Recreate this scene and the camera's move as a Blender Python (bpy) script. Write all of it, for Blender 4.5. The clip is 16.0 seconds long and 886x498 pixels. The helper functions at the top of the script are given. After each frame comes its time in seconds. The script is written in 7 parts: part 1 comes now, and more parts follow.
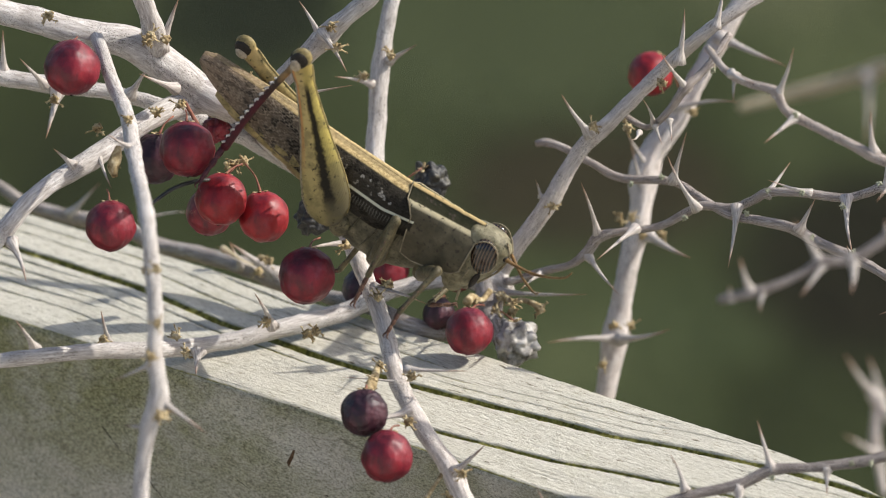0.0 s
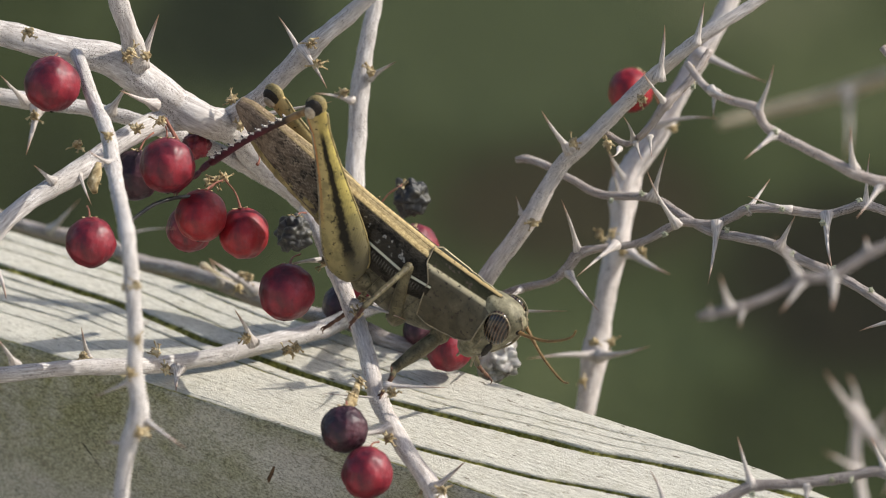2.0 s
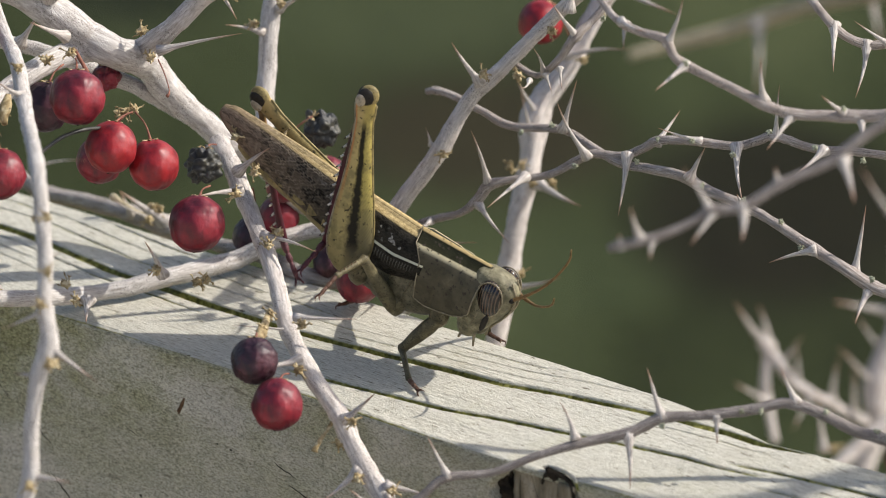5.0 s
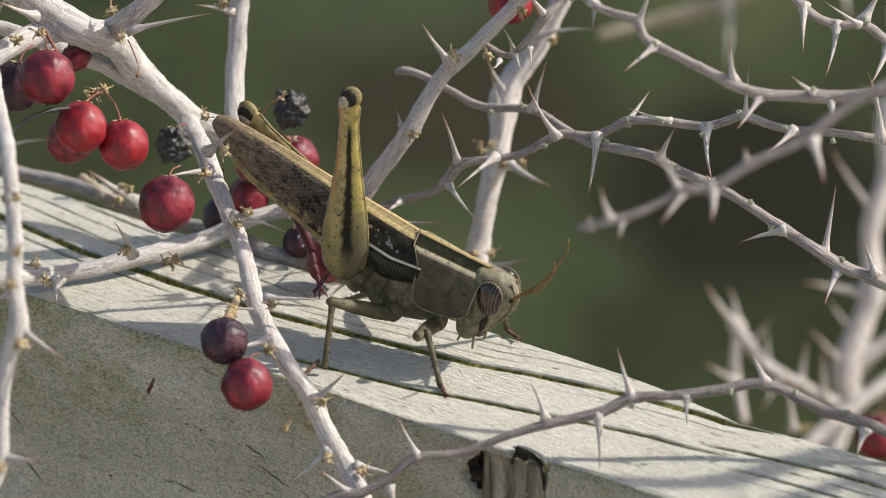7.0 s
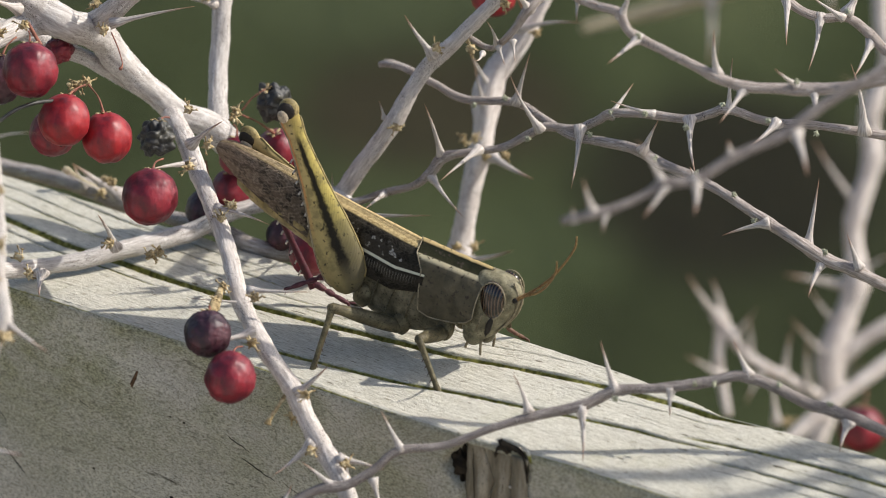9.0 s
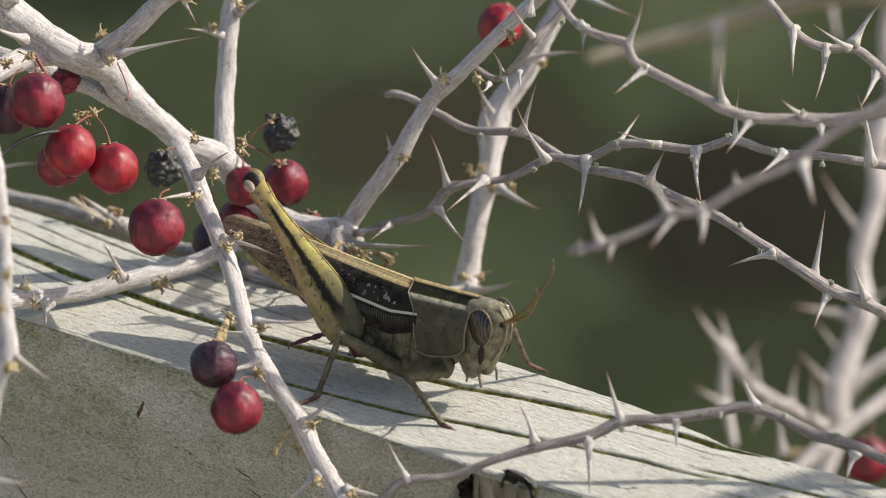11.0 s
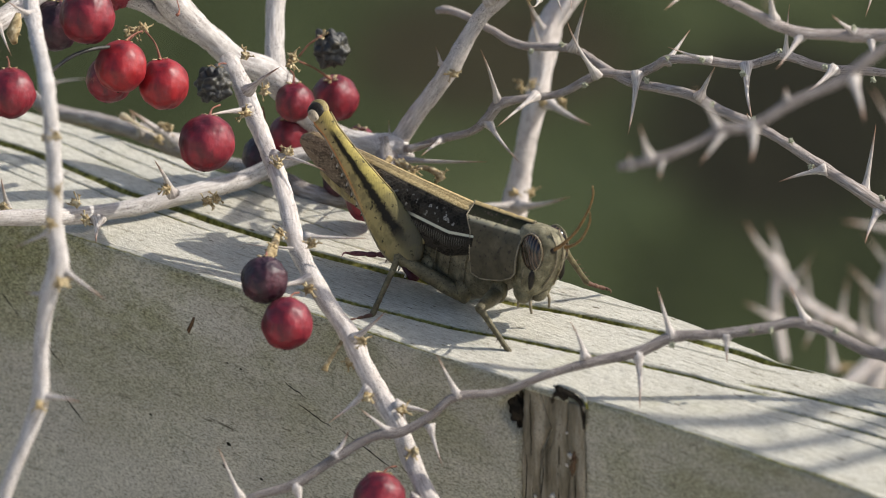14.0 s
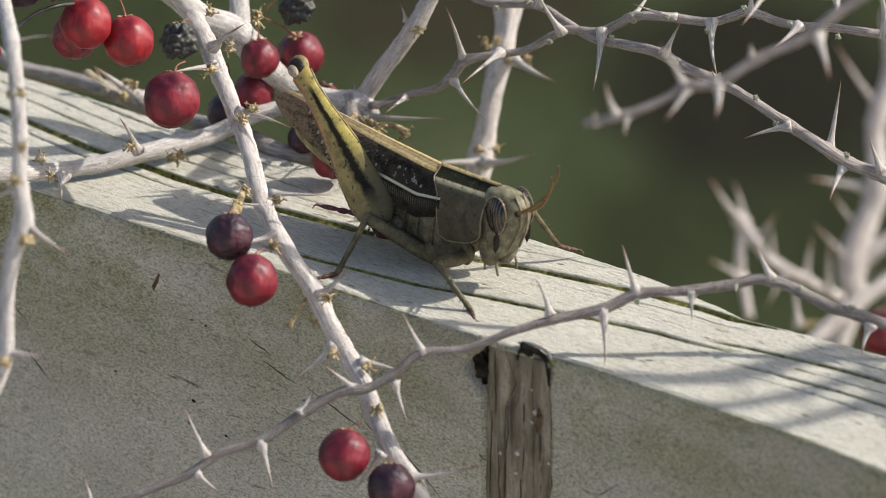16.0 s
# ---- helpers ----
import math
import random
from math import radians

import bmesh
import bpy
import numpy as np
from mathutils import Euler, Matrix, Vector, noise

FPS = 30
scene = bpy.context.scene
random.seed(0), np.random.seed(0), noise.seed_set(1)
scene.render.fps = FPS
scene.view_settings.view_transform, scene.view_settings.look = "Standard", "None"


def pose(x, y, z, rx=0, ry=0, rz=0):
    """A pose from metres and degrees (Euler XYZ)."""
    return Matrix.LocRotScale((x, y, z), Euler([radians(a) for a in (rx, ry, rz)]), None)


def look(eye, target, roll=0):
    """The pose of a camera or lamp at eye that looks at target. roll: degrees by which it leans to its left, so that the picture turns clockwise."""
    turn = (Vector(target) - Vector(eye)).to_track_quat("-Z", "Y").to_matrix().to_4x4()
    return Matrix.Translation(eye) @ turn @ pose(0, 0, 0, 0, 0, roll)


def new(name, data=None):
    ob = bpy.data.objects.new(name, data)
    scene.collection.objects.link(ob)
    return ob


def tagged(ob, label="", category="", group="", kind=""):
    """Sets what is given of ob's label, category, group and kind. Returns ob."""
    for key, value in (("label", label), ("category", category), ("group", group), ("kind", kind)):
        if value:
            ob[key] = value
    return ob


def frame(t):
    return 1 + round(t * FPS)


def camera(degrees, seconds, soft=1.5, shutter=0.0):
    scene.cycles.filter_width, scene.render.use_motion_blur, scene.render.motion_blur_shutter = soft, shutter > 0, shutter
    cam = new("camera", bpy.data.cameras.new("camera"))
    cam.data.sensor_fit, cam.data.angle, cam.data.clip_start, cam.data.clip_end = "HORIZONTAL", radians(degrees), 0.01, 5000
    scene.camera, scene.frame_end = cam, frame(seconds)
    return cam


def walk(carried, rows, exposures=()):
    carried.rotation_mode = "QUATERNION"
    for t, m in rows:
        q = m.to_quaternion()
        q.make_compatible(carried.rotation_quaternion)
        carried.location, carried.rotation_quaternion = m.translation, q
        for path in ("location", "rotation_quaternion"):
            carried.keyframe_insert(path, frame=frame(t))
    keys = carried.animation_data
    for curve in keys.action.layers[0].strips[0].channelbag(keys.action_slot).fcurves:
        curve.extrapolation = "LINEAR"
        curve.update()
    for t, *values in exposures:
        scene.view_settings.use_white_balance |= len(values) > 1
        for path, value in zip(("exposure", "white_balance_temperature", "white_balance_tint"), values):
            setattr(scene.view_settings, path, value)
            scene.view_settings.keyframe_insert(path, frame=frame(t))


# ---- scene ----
# One tenth of a millimetre matters here: plan numbers below are millimetres from the middle of the rail's top.
MM = 0.001
TOP = Vector((0.0, 0.0, 0.95))

# ---- camera: a long lens on a stand, panned and tilted by hand ----
cam = camera(5.0, 16.0, 1.0)
cam.data.dof.use_dof = True
cam.data.dof.focus_distance = 1.843
cam.data.dof.aperture_fstop = 25.0
REST = pose(0.00000, -1.68636, 1.66123, 68.0, 0, 0)
# seconds, turn to the left, tilt upwards (degrees from REST)
walk(cam, [(t, REST @ pose(0, 0, 0, 0, turn, 0) @ pose(0, 0, 0, tilt, 0, 0)) for t, turn, tilt in (
    (0.0, 0.8500, 0.2734),
    (0.5, 0.8012, 0.2147),
    (1.0, 0.8305, 0.3076),
    (1.5, 0.8059, 0.3669),
    (2.0, 0.7377, 0.3663),
    (2.5, 0.7476, 0.3420),
    (3.0, 0.5080, 0.3028),
    (3.5, 0.3615, 0.2294),
    (4.0, 0.3420, 0.1465),
    (4.5, 0.3079, 0.0635),
    (5.0, 0.2297, -0.0195),
    (5.2, 0.2234, -0.0447),
    (6.3, 0.1117, -0.1117),
    (7.3, 0.0536, -0.1563),
    (7.5, 0.0929, -0.1806),
    (8.0, 0.1366, -0.2151),
    (8.5, 0.0294, -0.2004),
    (8.7, -0.0147, -0.1914),
    (9.8, -0.0479, -0.1021),
    (10.8, -0.0191, -0.0160),
    (11.0, 0.0000, 0.0000),
    (11.5, 0.0539, 0.0587),
    (12.0, 0.0830, 0.0734),
    (12.5, 0.0341, -0.0881),
    (13.0, -0.0051, -0.3226),
    (13.5, 0.0881, -0.4400),
    (14.0, 0.2856, -0.4764),
    (14.5, 0.3325, -0.4933),
    (15.0, 0.2294, -0.5450),
    (15.5, 0.1270, -0.6302),
    (16.0, 0.0877, -0.7204),
)])

# ---- daylight ----
SUN_AZIMUTH, SUN_HEIGHT = 6.0, 41.0
world = bpy.data.worlds.new("world")
scene.world = world
world.use_nodes = True
sky = world.node_tree.nodes.new("ShaderNodeTexSky")
sky.sky_type = "NISHITA"
sky.sun_disc = False
sky.dust_density, sky.ozone_density = 2.5, 0.8
sky.sun_elevation = radians(SUN_HEIGHT)
sky.sun_rotation = radians(90 - SUN_AZIMUTH)
world.node_tree.links.new(sky.outputs[0], world.node_tree.nodes["Background"].inputs[0])
world.node_tree.nodes["Background"].inputs[1].default_value = 0.165
lamp = bpy.data.lights.new("sun", "SUN")
lamp.energy, lamp.angle, lamp.color = 5.1, radians(0.55), (1.0, 0.95, 0.88)
sun = new("sun", lamp)
sun_from = Vector((math.cos(radians(SUN_AZIMUTH)) * math.cos(radians(SUN_HEIGHT)),
                   math.sin(radians(SUN_AZIMUTH)) * math.cos(radians(SUN_HEIGHT)), math.sin(radians(SUN_HEIGHT))))
sun.matrix_world = look(sun_from * 3, (0, 0, 0))
scene.view_settings.exposure = -0.01

# ---- materials ----
def shader(name, rough=0.6, spec=0.4):
    m = bpy.data.materials.new(name)
    m.use_nodes = True
    t = m.node_tree
    b = t.nodes["Principled BSDF"]
    b.inputs["Roughness"].default_value = rough
    b.inputs["Specular IOR Level"].default_value = spec
    return m, t, b


def node(t, kind, **values):
    n = t.nodes.new(kind)
    for key, value in values.items():
        n.inputs[key.replace("_", " ")].default_value = value
    return n


def coords(t, source="Object", stretch=(1, 1, 1)):
    c = t.nodes.new("ShaderNodeTexCoord")
    m = t.nodes.new("ShaderNodeMapping")
    m.inputs["Scale"].default_value = stretch
    t.links.new(c.outputs[source], m.inputs["Vector"])
    return m.outputs[0]


def grain(t, vector, scale, detail=4.0, rough=0.6):
    n = node(t, "ShaderNodeTexNoise", Scale=scale, Detail=detail, Roughness=rough)
    t.links.new(vector, n.inputs["Vector"])
    return n.outputs[0]


def ramp(t, factor, *stops):
    n = t.nodes.new("ShaderNodeValToRGB")
    e = n.color_ramp.elements
    while len(e) < len(stops):
        e.new(0.5)
    for k, (at, colour) in enumerate(stops):
        e[k].position = at
        e[k].color = (*colour, 1) if len(colour) == 3 else colour
    t.links.new(factor, n.inputs[0])
    return n.outputs[0]


def mix(t, factor, a, b, how="MIX"):
    n = t.nodes.new("ShaderNodeMix")
    n.data_type, n.blend_type = "RGBA", how
    for value, slot in ((factor, 0), (a, 6), (b, 7)):
        if isinstance(value, (int, float)):
            n.inputs[slot].default_value = value
        elif isinstance(value, tuple):
            n.inputs[slot].default_value = (*value, 1)
        else:
            t.links.new(value, n.inputs[slot])
    return n.outputs[2]


def bump(t, b, height, strength=0.4, distance=0.0003):
    n = node(t, "ShaderNodeBump", Strength=strength, Distance=distance)
    t.links.new(height, n.inputs["Height"])
    t.links.new(n.outputs[0], b.inputs["Normal"])


def maths(t, op, a, b=0.0):
    n = t.nodes.new("ShaderNodeMath")
    n.operation = op
    for k, value in enumerate((a, b)):
        if isinstance(value, (int, float)):
            n.inputs[k].default_value = value
        else:
            t.links.new(value, n.inputs[k])
    return n.outputs[0]


def wood_material():
    m, t, b = shader("weathered_wood", 0.85, 0.2)
    fibre = grain(t, coords(t, stretch=(0.13, 1, 1)), 2900, 7, 0.8)
    broad = grain(t, coords(t, stretch=(0.10, 1, 1)), 260, 5, 0.65)
    blotch = grain(t, coords(t), 60, 5, 0.65)
    crumb = grain(t, coords(t, stretch=(0.7, 1, 1)), 2300, 5, 0.78)
    colour = ramp(t, fibre, (0.36, (0.26, 0.235, 0.17)), (0.46, (0.53, 0.505, 0.42)), (0.60, (0.68, 0.655, 0.565)))
    colour = mix(t, maths(t, "MULTIPLY", ramp(t, broad, (0.48, (0, 0, 0)), (0.66, (1, 1, 1))), 0.22), colour, (0.38, 0.34, 0.26))
    colour = mix(t, maths(t, "MULTIPLY", ramp(t, blotch, (0.55, (0, 0, 0)), (0.74, (1, 1, 1))), 0.28), colour, (0.36, 0.35, 0.18))
    specks = grain(t, coords(t, stretch=(0.25, 1, 1)), 900, 2)
    colour = mix(t, ramp(t, specks, (0.66, (0, 0, 0)), (0.72, (1, 1, 1))), colour, (0.15, 0.13, 0.09))
    # the fine pits are coloured darker
    colour = mix(t, maths(t, "MULTIPLY", ramp(t, crumb, (0.36, (1, 1, 1)), (0.48, (0, 0, 0))), 0.55), colour, (0.30, 0.275, 0.19))
    # moss fills the deep cracks
    s = t.nodes.new("ShaderNodeSeparateXYZ")
    t.links.new(coords(t), s.inputs[0])
    sunk = maths(t, "ADD", maths(t, "MULTIPLY", s.outputs[2], -1000.0), maths(t, "MULTIPLY", maths(t, "SUBTRACT", crumb, 0.5), 0.5))
    moss = ramp(t, grain(t, coords(t), 900, 4), (0.35, (0.075, 0.074, 0.016)), (0.55, (0.25, 0.24, 0.060)), (0.72, (0.44, 0.41, 0.14)))
    colour = mix(t, ramp(t, sunk, (0.20, (0, 0, 0)), (0.40, (1, 1, 1))), colour, moss)
    t.links.new(colour, b.inputs["Base Color"])
    bump(t, b, mix(t, 0.7, fibre, crumb), 0.75, 0.0008)
    return m


def face_material():
    m, t, b = shader("shaded_face_wood", 0.9, 0.15)
    fibre = grain(t, coords(t, stretch=(0.5, 1, 1)), 2900, 8, 0.85)
    blotch = grain(t, coords(t, stretch=(0.6, 1, 1)), 60, 6, 0.7)
    s = t.nodes.new("ShaderNodeSeparateXYZ")
    t.links.new(coords(t), s.inputs[0])
    colour = ramp(t, fibre, (0.40, (0.21, 0.195, 0.145)), (0.48, (0.56, 0.53, 0.445)), (0.58, (0.80, 0.77, 0.665)))
    stain = grain(t, coords(t, stretch=(0.5, 1, 1)), 28, 6, 0.7)
    colour = mix(t, maths(t, "MULTIPLY", ramp(t, stain, (0.40, (0, 0, 0)), (0.64, (1, 1, 1))), 0.45), colour, (0.32, 0.285, 0.225))
    # algae green on the face, stronger higher up and towards -x
    by_height = ramp(t, maths(t, "MULTIPLY", s.outputs[2], -22.0), (0.0, (1, 1, 1)), (0.22, (0.95, 0.95, 0.95)), (0.5, (0.62, 0.62, 0.62)), (0.9, (0.22, 0.22, 0.22)))
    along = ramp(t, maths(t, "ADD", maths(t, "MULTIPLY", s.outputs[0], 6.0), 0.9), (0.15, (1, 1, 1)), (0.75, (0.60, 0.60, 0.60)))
    green = maths(t, "MULTIPLY", maths(t, "MULTIPLY", ramp(t, blotch, (0.34, (0, 0, 0)), (0.58, (1, 1, 1))), by_height), along)
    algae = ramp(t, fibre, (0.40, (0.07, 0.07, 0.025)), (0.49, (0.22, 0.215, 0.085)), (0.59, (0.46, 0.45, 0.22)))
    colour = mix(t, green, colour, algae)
    # short dark dashes where the grain has opened, thick in places
    dashes = grain(t, coords(t, stretch=(0.15, 1, 1)), 1050, 4, 0.68)
    open_grain = ramp(t, grain(t, coords(t, stretch=(0.5, 1, 1)), 45, 3), (0.42, (0.1, 0.1, 0.1)), (0.62, (1, 1, 1)))
    colour = mix(t, maths(t, "MULTIPLY", ramp(t, dashes, (0.60, (0, 0, 0)), (0.66, (1, 1, 1))), open_grain), colour, (0.13, 0.115, 0.08))
    specks = grain(t, coords(t, stretch=(0.6, 1, 0.9)), 1300, 3, 0.65)
    colour = mix(t, ramp(t, specks, (0.69, (0, 0, 0)), (0.73, (1, 1, 1))), colour, (0.15, 0.13, 0.09))
    t.links.new(colour, b.inputs["Base Color"])
    bump(t, b, mix(t, 0.4, fibre, grain(t, coords(t), 2000, 5, 0.7)), 0.8, 0.0011)
    return m


def bark_material(name, dark, mid, pale):
    m, t, b = shader(name, 0.8, 0.25)
    line = grain(t, coords(t, "UV", (1.0, 0.07, 1)), 4.2, 6, 0.72)
    broad = grain(t, coords(t), 240, 5, 0.65)
    colour = ramp(t, line, (0.24, dark), (0.46, mid), (0.70, pale))
    colour = mix(t, maths(t, "MULTIPLY", ramp(t, broad, (0.46, (0, 0, 0)), (0.64, (1, 1, 1))), 0.5), colour, mid)
    specks = grain(t, coords(t), 4600, 3, 0.6)
    thick = ramp(t, grain(t, coords(t), 130, 3), (0.40, (0.10, 0.10, 0.10)), (0.60, (1, 1, 1)))
    colour = mix(t, maths(t, "MULTIPLY", ramp(t, specks, (0.56, (0, 0, 0)), (0.63, (1, 1, 1))), thick), colour, tuple(c * 0.35 for c in dark))
    t.links.new(colour, b.inputs["Base Color"])
    bump(t, b, mix(t, 0.5, line, specks), 0.8, 0.0005)
    return m


def thorn_material():
    m, t, b = shader("thorn_bark", 0.6, 0.35)
    line = grain(t, coords(t, "UV", (1.0, 0.15, 1)), 3.0, 4)
    s = t.nodes.new("ShaderNodeSeparateXYZ")
    t.links.new(coords(t, "UV"), s.inputs[0])
    colour = ramp(t, line, (0.3, (0.16, 0.132, 0.112)), (0.6, (0.58, 0.53, 0.485)))
    brown = ramp(t, maths(t, "MULTIPLY", s.outputs[1], 0.1), (0.62, (0, 0, 0)), (0.98, (1, 1, 1)))
    colour = mix(t, brown, colour, (0.29, 0.165, 0.10))
    t.links.new(colour, b.inputs["Base Color"])
    bump(t, b, line, 0.4, 0.0003)
    return m


def mottled(name, stops, scale, rough=0.6, spec=0.4, strength=0.3, second=None, stretch=(1, 1, 1)):
    m, t, b = shader(name, rough, spec)
    n = grain(t, coords(t, stretch=stretch), scale, 5, 0.6)
    colour = ramp(t, n, *stops)
    fine = grain(t, coords(t), scale * 6, 3)
    if second:
        colour = mix(t, ramp(t, fine, (0.55, (0, 0, 0)), (0.7, (1, 1, 1))), colour, second)
    t.links.new(colour, b.inputs["Base Color"])
    bump(t, b, fine, strength, 0.0002)
    return m


def berry_material(name, deep, mid, light):
    m, t, b = shader(name, 0.4, 0.5)
    patch = grain(t, coords(t), 135, 5, 0.62)
    bloom = grain(t, coords(t), 900, 4, 0.7)
    haze = grain(t, coords(t), 210, 3, 0.55)
    crease = grain(t, coords(t, stretch=(1, 1, 0.35)), 620, 4, 0.6)
    colour = ramp(t, patch, (0.34, deep), (0.5, mid), (0.66, light))
    colour = mix(t, maths(t, "MULTIPLY", ramp(t, crease, (0.30, (1, 1, 1)), (0.46, (0, 0, 0))), 0.45), colour, deep)
    # a waxy lilac bloom in patches
    waxy = maths(t, "MULTIPLY", ramp(t, haze, (0.50, (0, 0, 0)), (0.68, (1, 1, 1))), ramp(t, bloom, (0.40, (0.1, 0.1, 0.1)), (0.66, (1, 1, 1))))
    colour = mix(t, maths(t, "MULTIPLY", waxy, 0.22), colour, (0.36, 0.19, 0.22))
    t.links.new(colour, b.inputs["Base Color"])
    t.links.new(ramp(t, haze, (0.35, (0.40, 0.40, 0.40)), (0.65, (0.60, 0.60, 0.60))), b.inputs["Roughness"])
    b.inputs["Subsurface Weight"].default_value = 0.05
    b.inputs["Subsurface Radius"].default_value = (0.003, 0.0006, 0.0004)
    folds = grain(t, coords(t, stretch=(1, 1, 0.5)), 250, 2, 0.5)
    bump(t, b, mix(t, 0.75, mix(t, 0.25, crease, bloom), folds), 0.55, 0.0012)
    return m


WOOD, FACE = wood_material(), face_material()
# brownish knot wood, darkened further for the shade its sunken splinters sit in
KNOT = mottled("knot_wood", ((0.3, (0.055, 0.045, 0.028)), (0.5, (0.18, 0.155, 0.108)), (0.7, (0.35, 0.31, 0.235))), 420, 0.85, 0.2, 0.7, (0.15, 0.125, 0.085), (1, 1, 0.16))
# near-black, stands in for shade inside cracks, pits and holes; also colours berry scars
CRACK = mottled("crack_dark", ((0.4, (0.012, 0.010, 0.008)), (0.6, (0.04, 0.032, 0.022))), 400, 0.95, 0.1)
SLIVER = mottled("brown_rot", ((0.35, (0.05, 0.028, 0.015)), (0.6, (0.15, 0.09, 0.05))), 700, 0.8, 0.2, 0.6)
GRIT = mottled("pale_grit", ((0.4, (0.38, 0.34, 0.28)), (0.6, (0.66, 0.62, 0.54))), 900, 0.7, 0.3)
BARK = bark_material("pale_bark", (0.135, 0.112, 0.095), (0.47, 0.43, 0.395), (0.82, 0.79, 0.755))
ASHEN = bark_material("ashen_bark", (0.125, 0.10, 0.083), (0.52, 0.465, 0.42), (0.85, 0.80, 0.75))
# darker version of the grey bark; the fore twig's shade is in its tone
DUSKY = bark_material("dusky_bark", (0.072, 0.059, 0.052), (0.205, 0.176, 0.160), (0.45, 0.41, 0.38))
TWIG = bark_material("grey_bark", (0.085, 0.065, 0.053), (0.300, 0.253, 0.223), (0.64, 0.578, 0.528))
PINK = bark_material("pinkish_bark", (0.21, 0.165, 0.14), (0.55, 0.49, 0.45), (0.84, 0.795, 0.755))
STRAW = bark_material("straw_bark", (0.20, 0.16, 0.09), (0.40, 0.345, 0.235), (0.58, 0.52, 0.39))
ROSE = bark_material("brown_grey_bark", (0.11, 0.09, 0.075), (0.32, 0.28, 0.25), (0.60, 0.55, 0.51))
THORN = thorn_material()
BUD = mottled("dry_bud_scales", ((0.3, (0.11, 0.075, 0.035)), (0.5, (0.36, 0.275, 0.145)), (0.7, (0.66, 0.57, 0.38))), 800, 0.8, 0.2, 0.5)
LICHEN = mottled("lichen_bud", ((0.3, (0.16, 0.16, 0.10)), (0.6, (0.42, 0.43, 0.32))), 900, 0.9, 0.1, 0.6)
STALK = mottled("berry_stalk", ((0.3, (0.12, 0.04, 0.03)), (0.6, (0.27, 0.11, 0.07))), 500, 0.6, 0.3)
RED = berry_material("ripe_berry_skin", (0.022, 0.003, 0.008), (0.125, 0.005, 0.014), (0.27, 0.011, 0.022))
BRIGHT = berry_material("bright_berry_skin", (0.035, 0.003, 0.008), (0.215, 0.006, 0.011), (0.37, 0.013, 0.016))
DARK = berry_material("overripe_berry_skin", (0.008, 0.003, 0.007), (0.025, 0.007, 0.014), (0.07, 0.014, 0.024))
DRIED = mottled("dried_berry_skin", ((0.3, (0.006, 0.006, 0.007)), (0.55, (0.03, 0.03, 0.026)), (0.75, (0.11, 0.10, 0.07))), 420, 0.5, 0.5, 0.5)
HUSK = mottled("empty_husk_skin", ((0.32, (0.05, 0.04, 0.03)), (0.48, (0.36, 0.335, 0.30)), (0.7, (0.58, 0.56, 0.52))), 330, 0.6, 0.4, 0.5)


# ---- small mesh kit ----
def part(name, bm, material, parent, label=""):
    """One mesh object under a thing or a part."""
    data = bpy.data.meshes.new(name)
    if isinstance(bm, tuple):
        verts, faces, uvs = bm
        data.from_pydata([tuple(v) for v in verts], [], faces)
        if uvs is not None:
            layer = data.uv_layers.new(name="UVMap")
            index = np.empty(len(data.loops), dtype=np.int32)
            data.loops.foreach_get("vertex_index", index)
            layer.data.foreach_set("uv", np.asarray(uvs, dtype=np.float32)[index].ravel())
    else:
        bm.to_mesh(data)
        bm.free()
    data.polygons.foreach_set("use_smooth", [True] * len(data.polygons))
    for m in material if isinstance(material, (list, tuple)) else (material,):
        data.materials.append(m)
    ob = new(name, data)
    ob.parent = parent
    return tagged(ob, label) if label else ob


def thing(name, label, category, group="", kind="", m=None):
    ob = new(name)
    ob.empty_display_size = 0.005
    if m is not None:
        ob.matrix_world = m
    return tagged(ob, label, category, group, kind)


def curve_points(points, step):
    """A smooth path (Catmull-Rom) through control points, each (x, y, z, radius)."""
    p = np.array(points, dtype=float)
    p = np.vstack([2 * p[0] - p[1], p, 2 * p[-1] - p[-2]])
    out = []
    for k in range(1, len(p) - 2):
        n = max(2, int(np.linalg.norm(p[k + 1, :3] - p[k, :3]) / step))
        for s in np.arange(n) / n:
            a, b, c, d = p[k - 1:k + 3]
            out.append(0.5 * (2 * b + (c - a) * s + (2 * a - 5 * b + 4 * c - d) * s * s + (3 * b - a - 3 * c + d) * s ** 3))
    out.append(p[-2])
    return np.array(out)


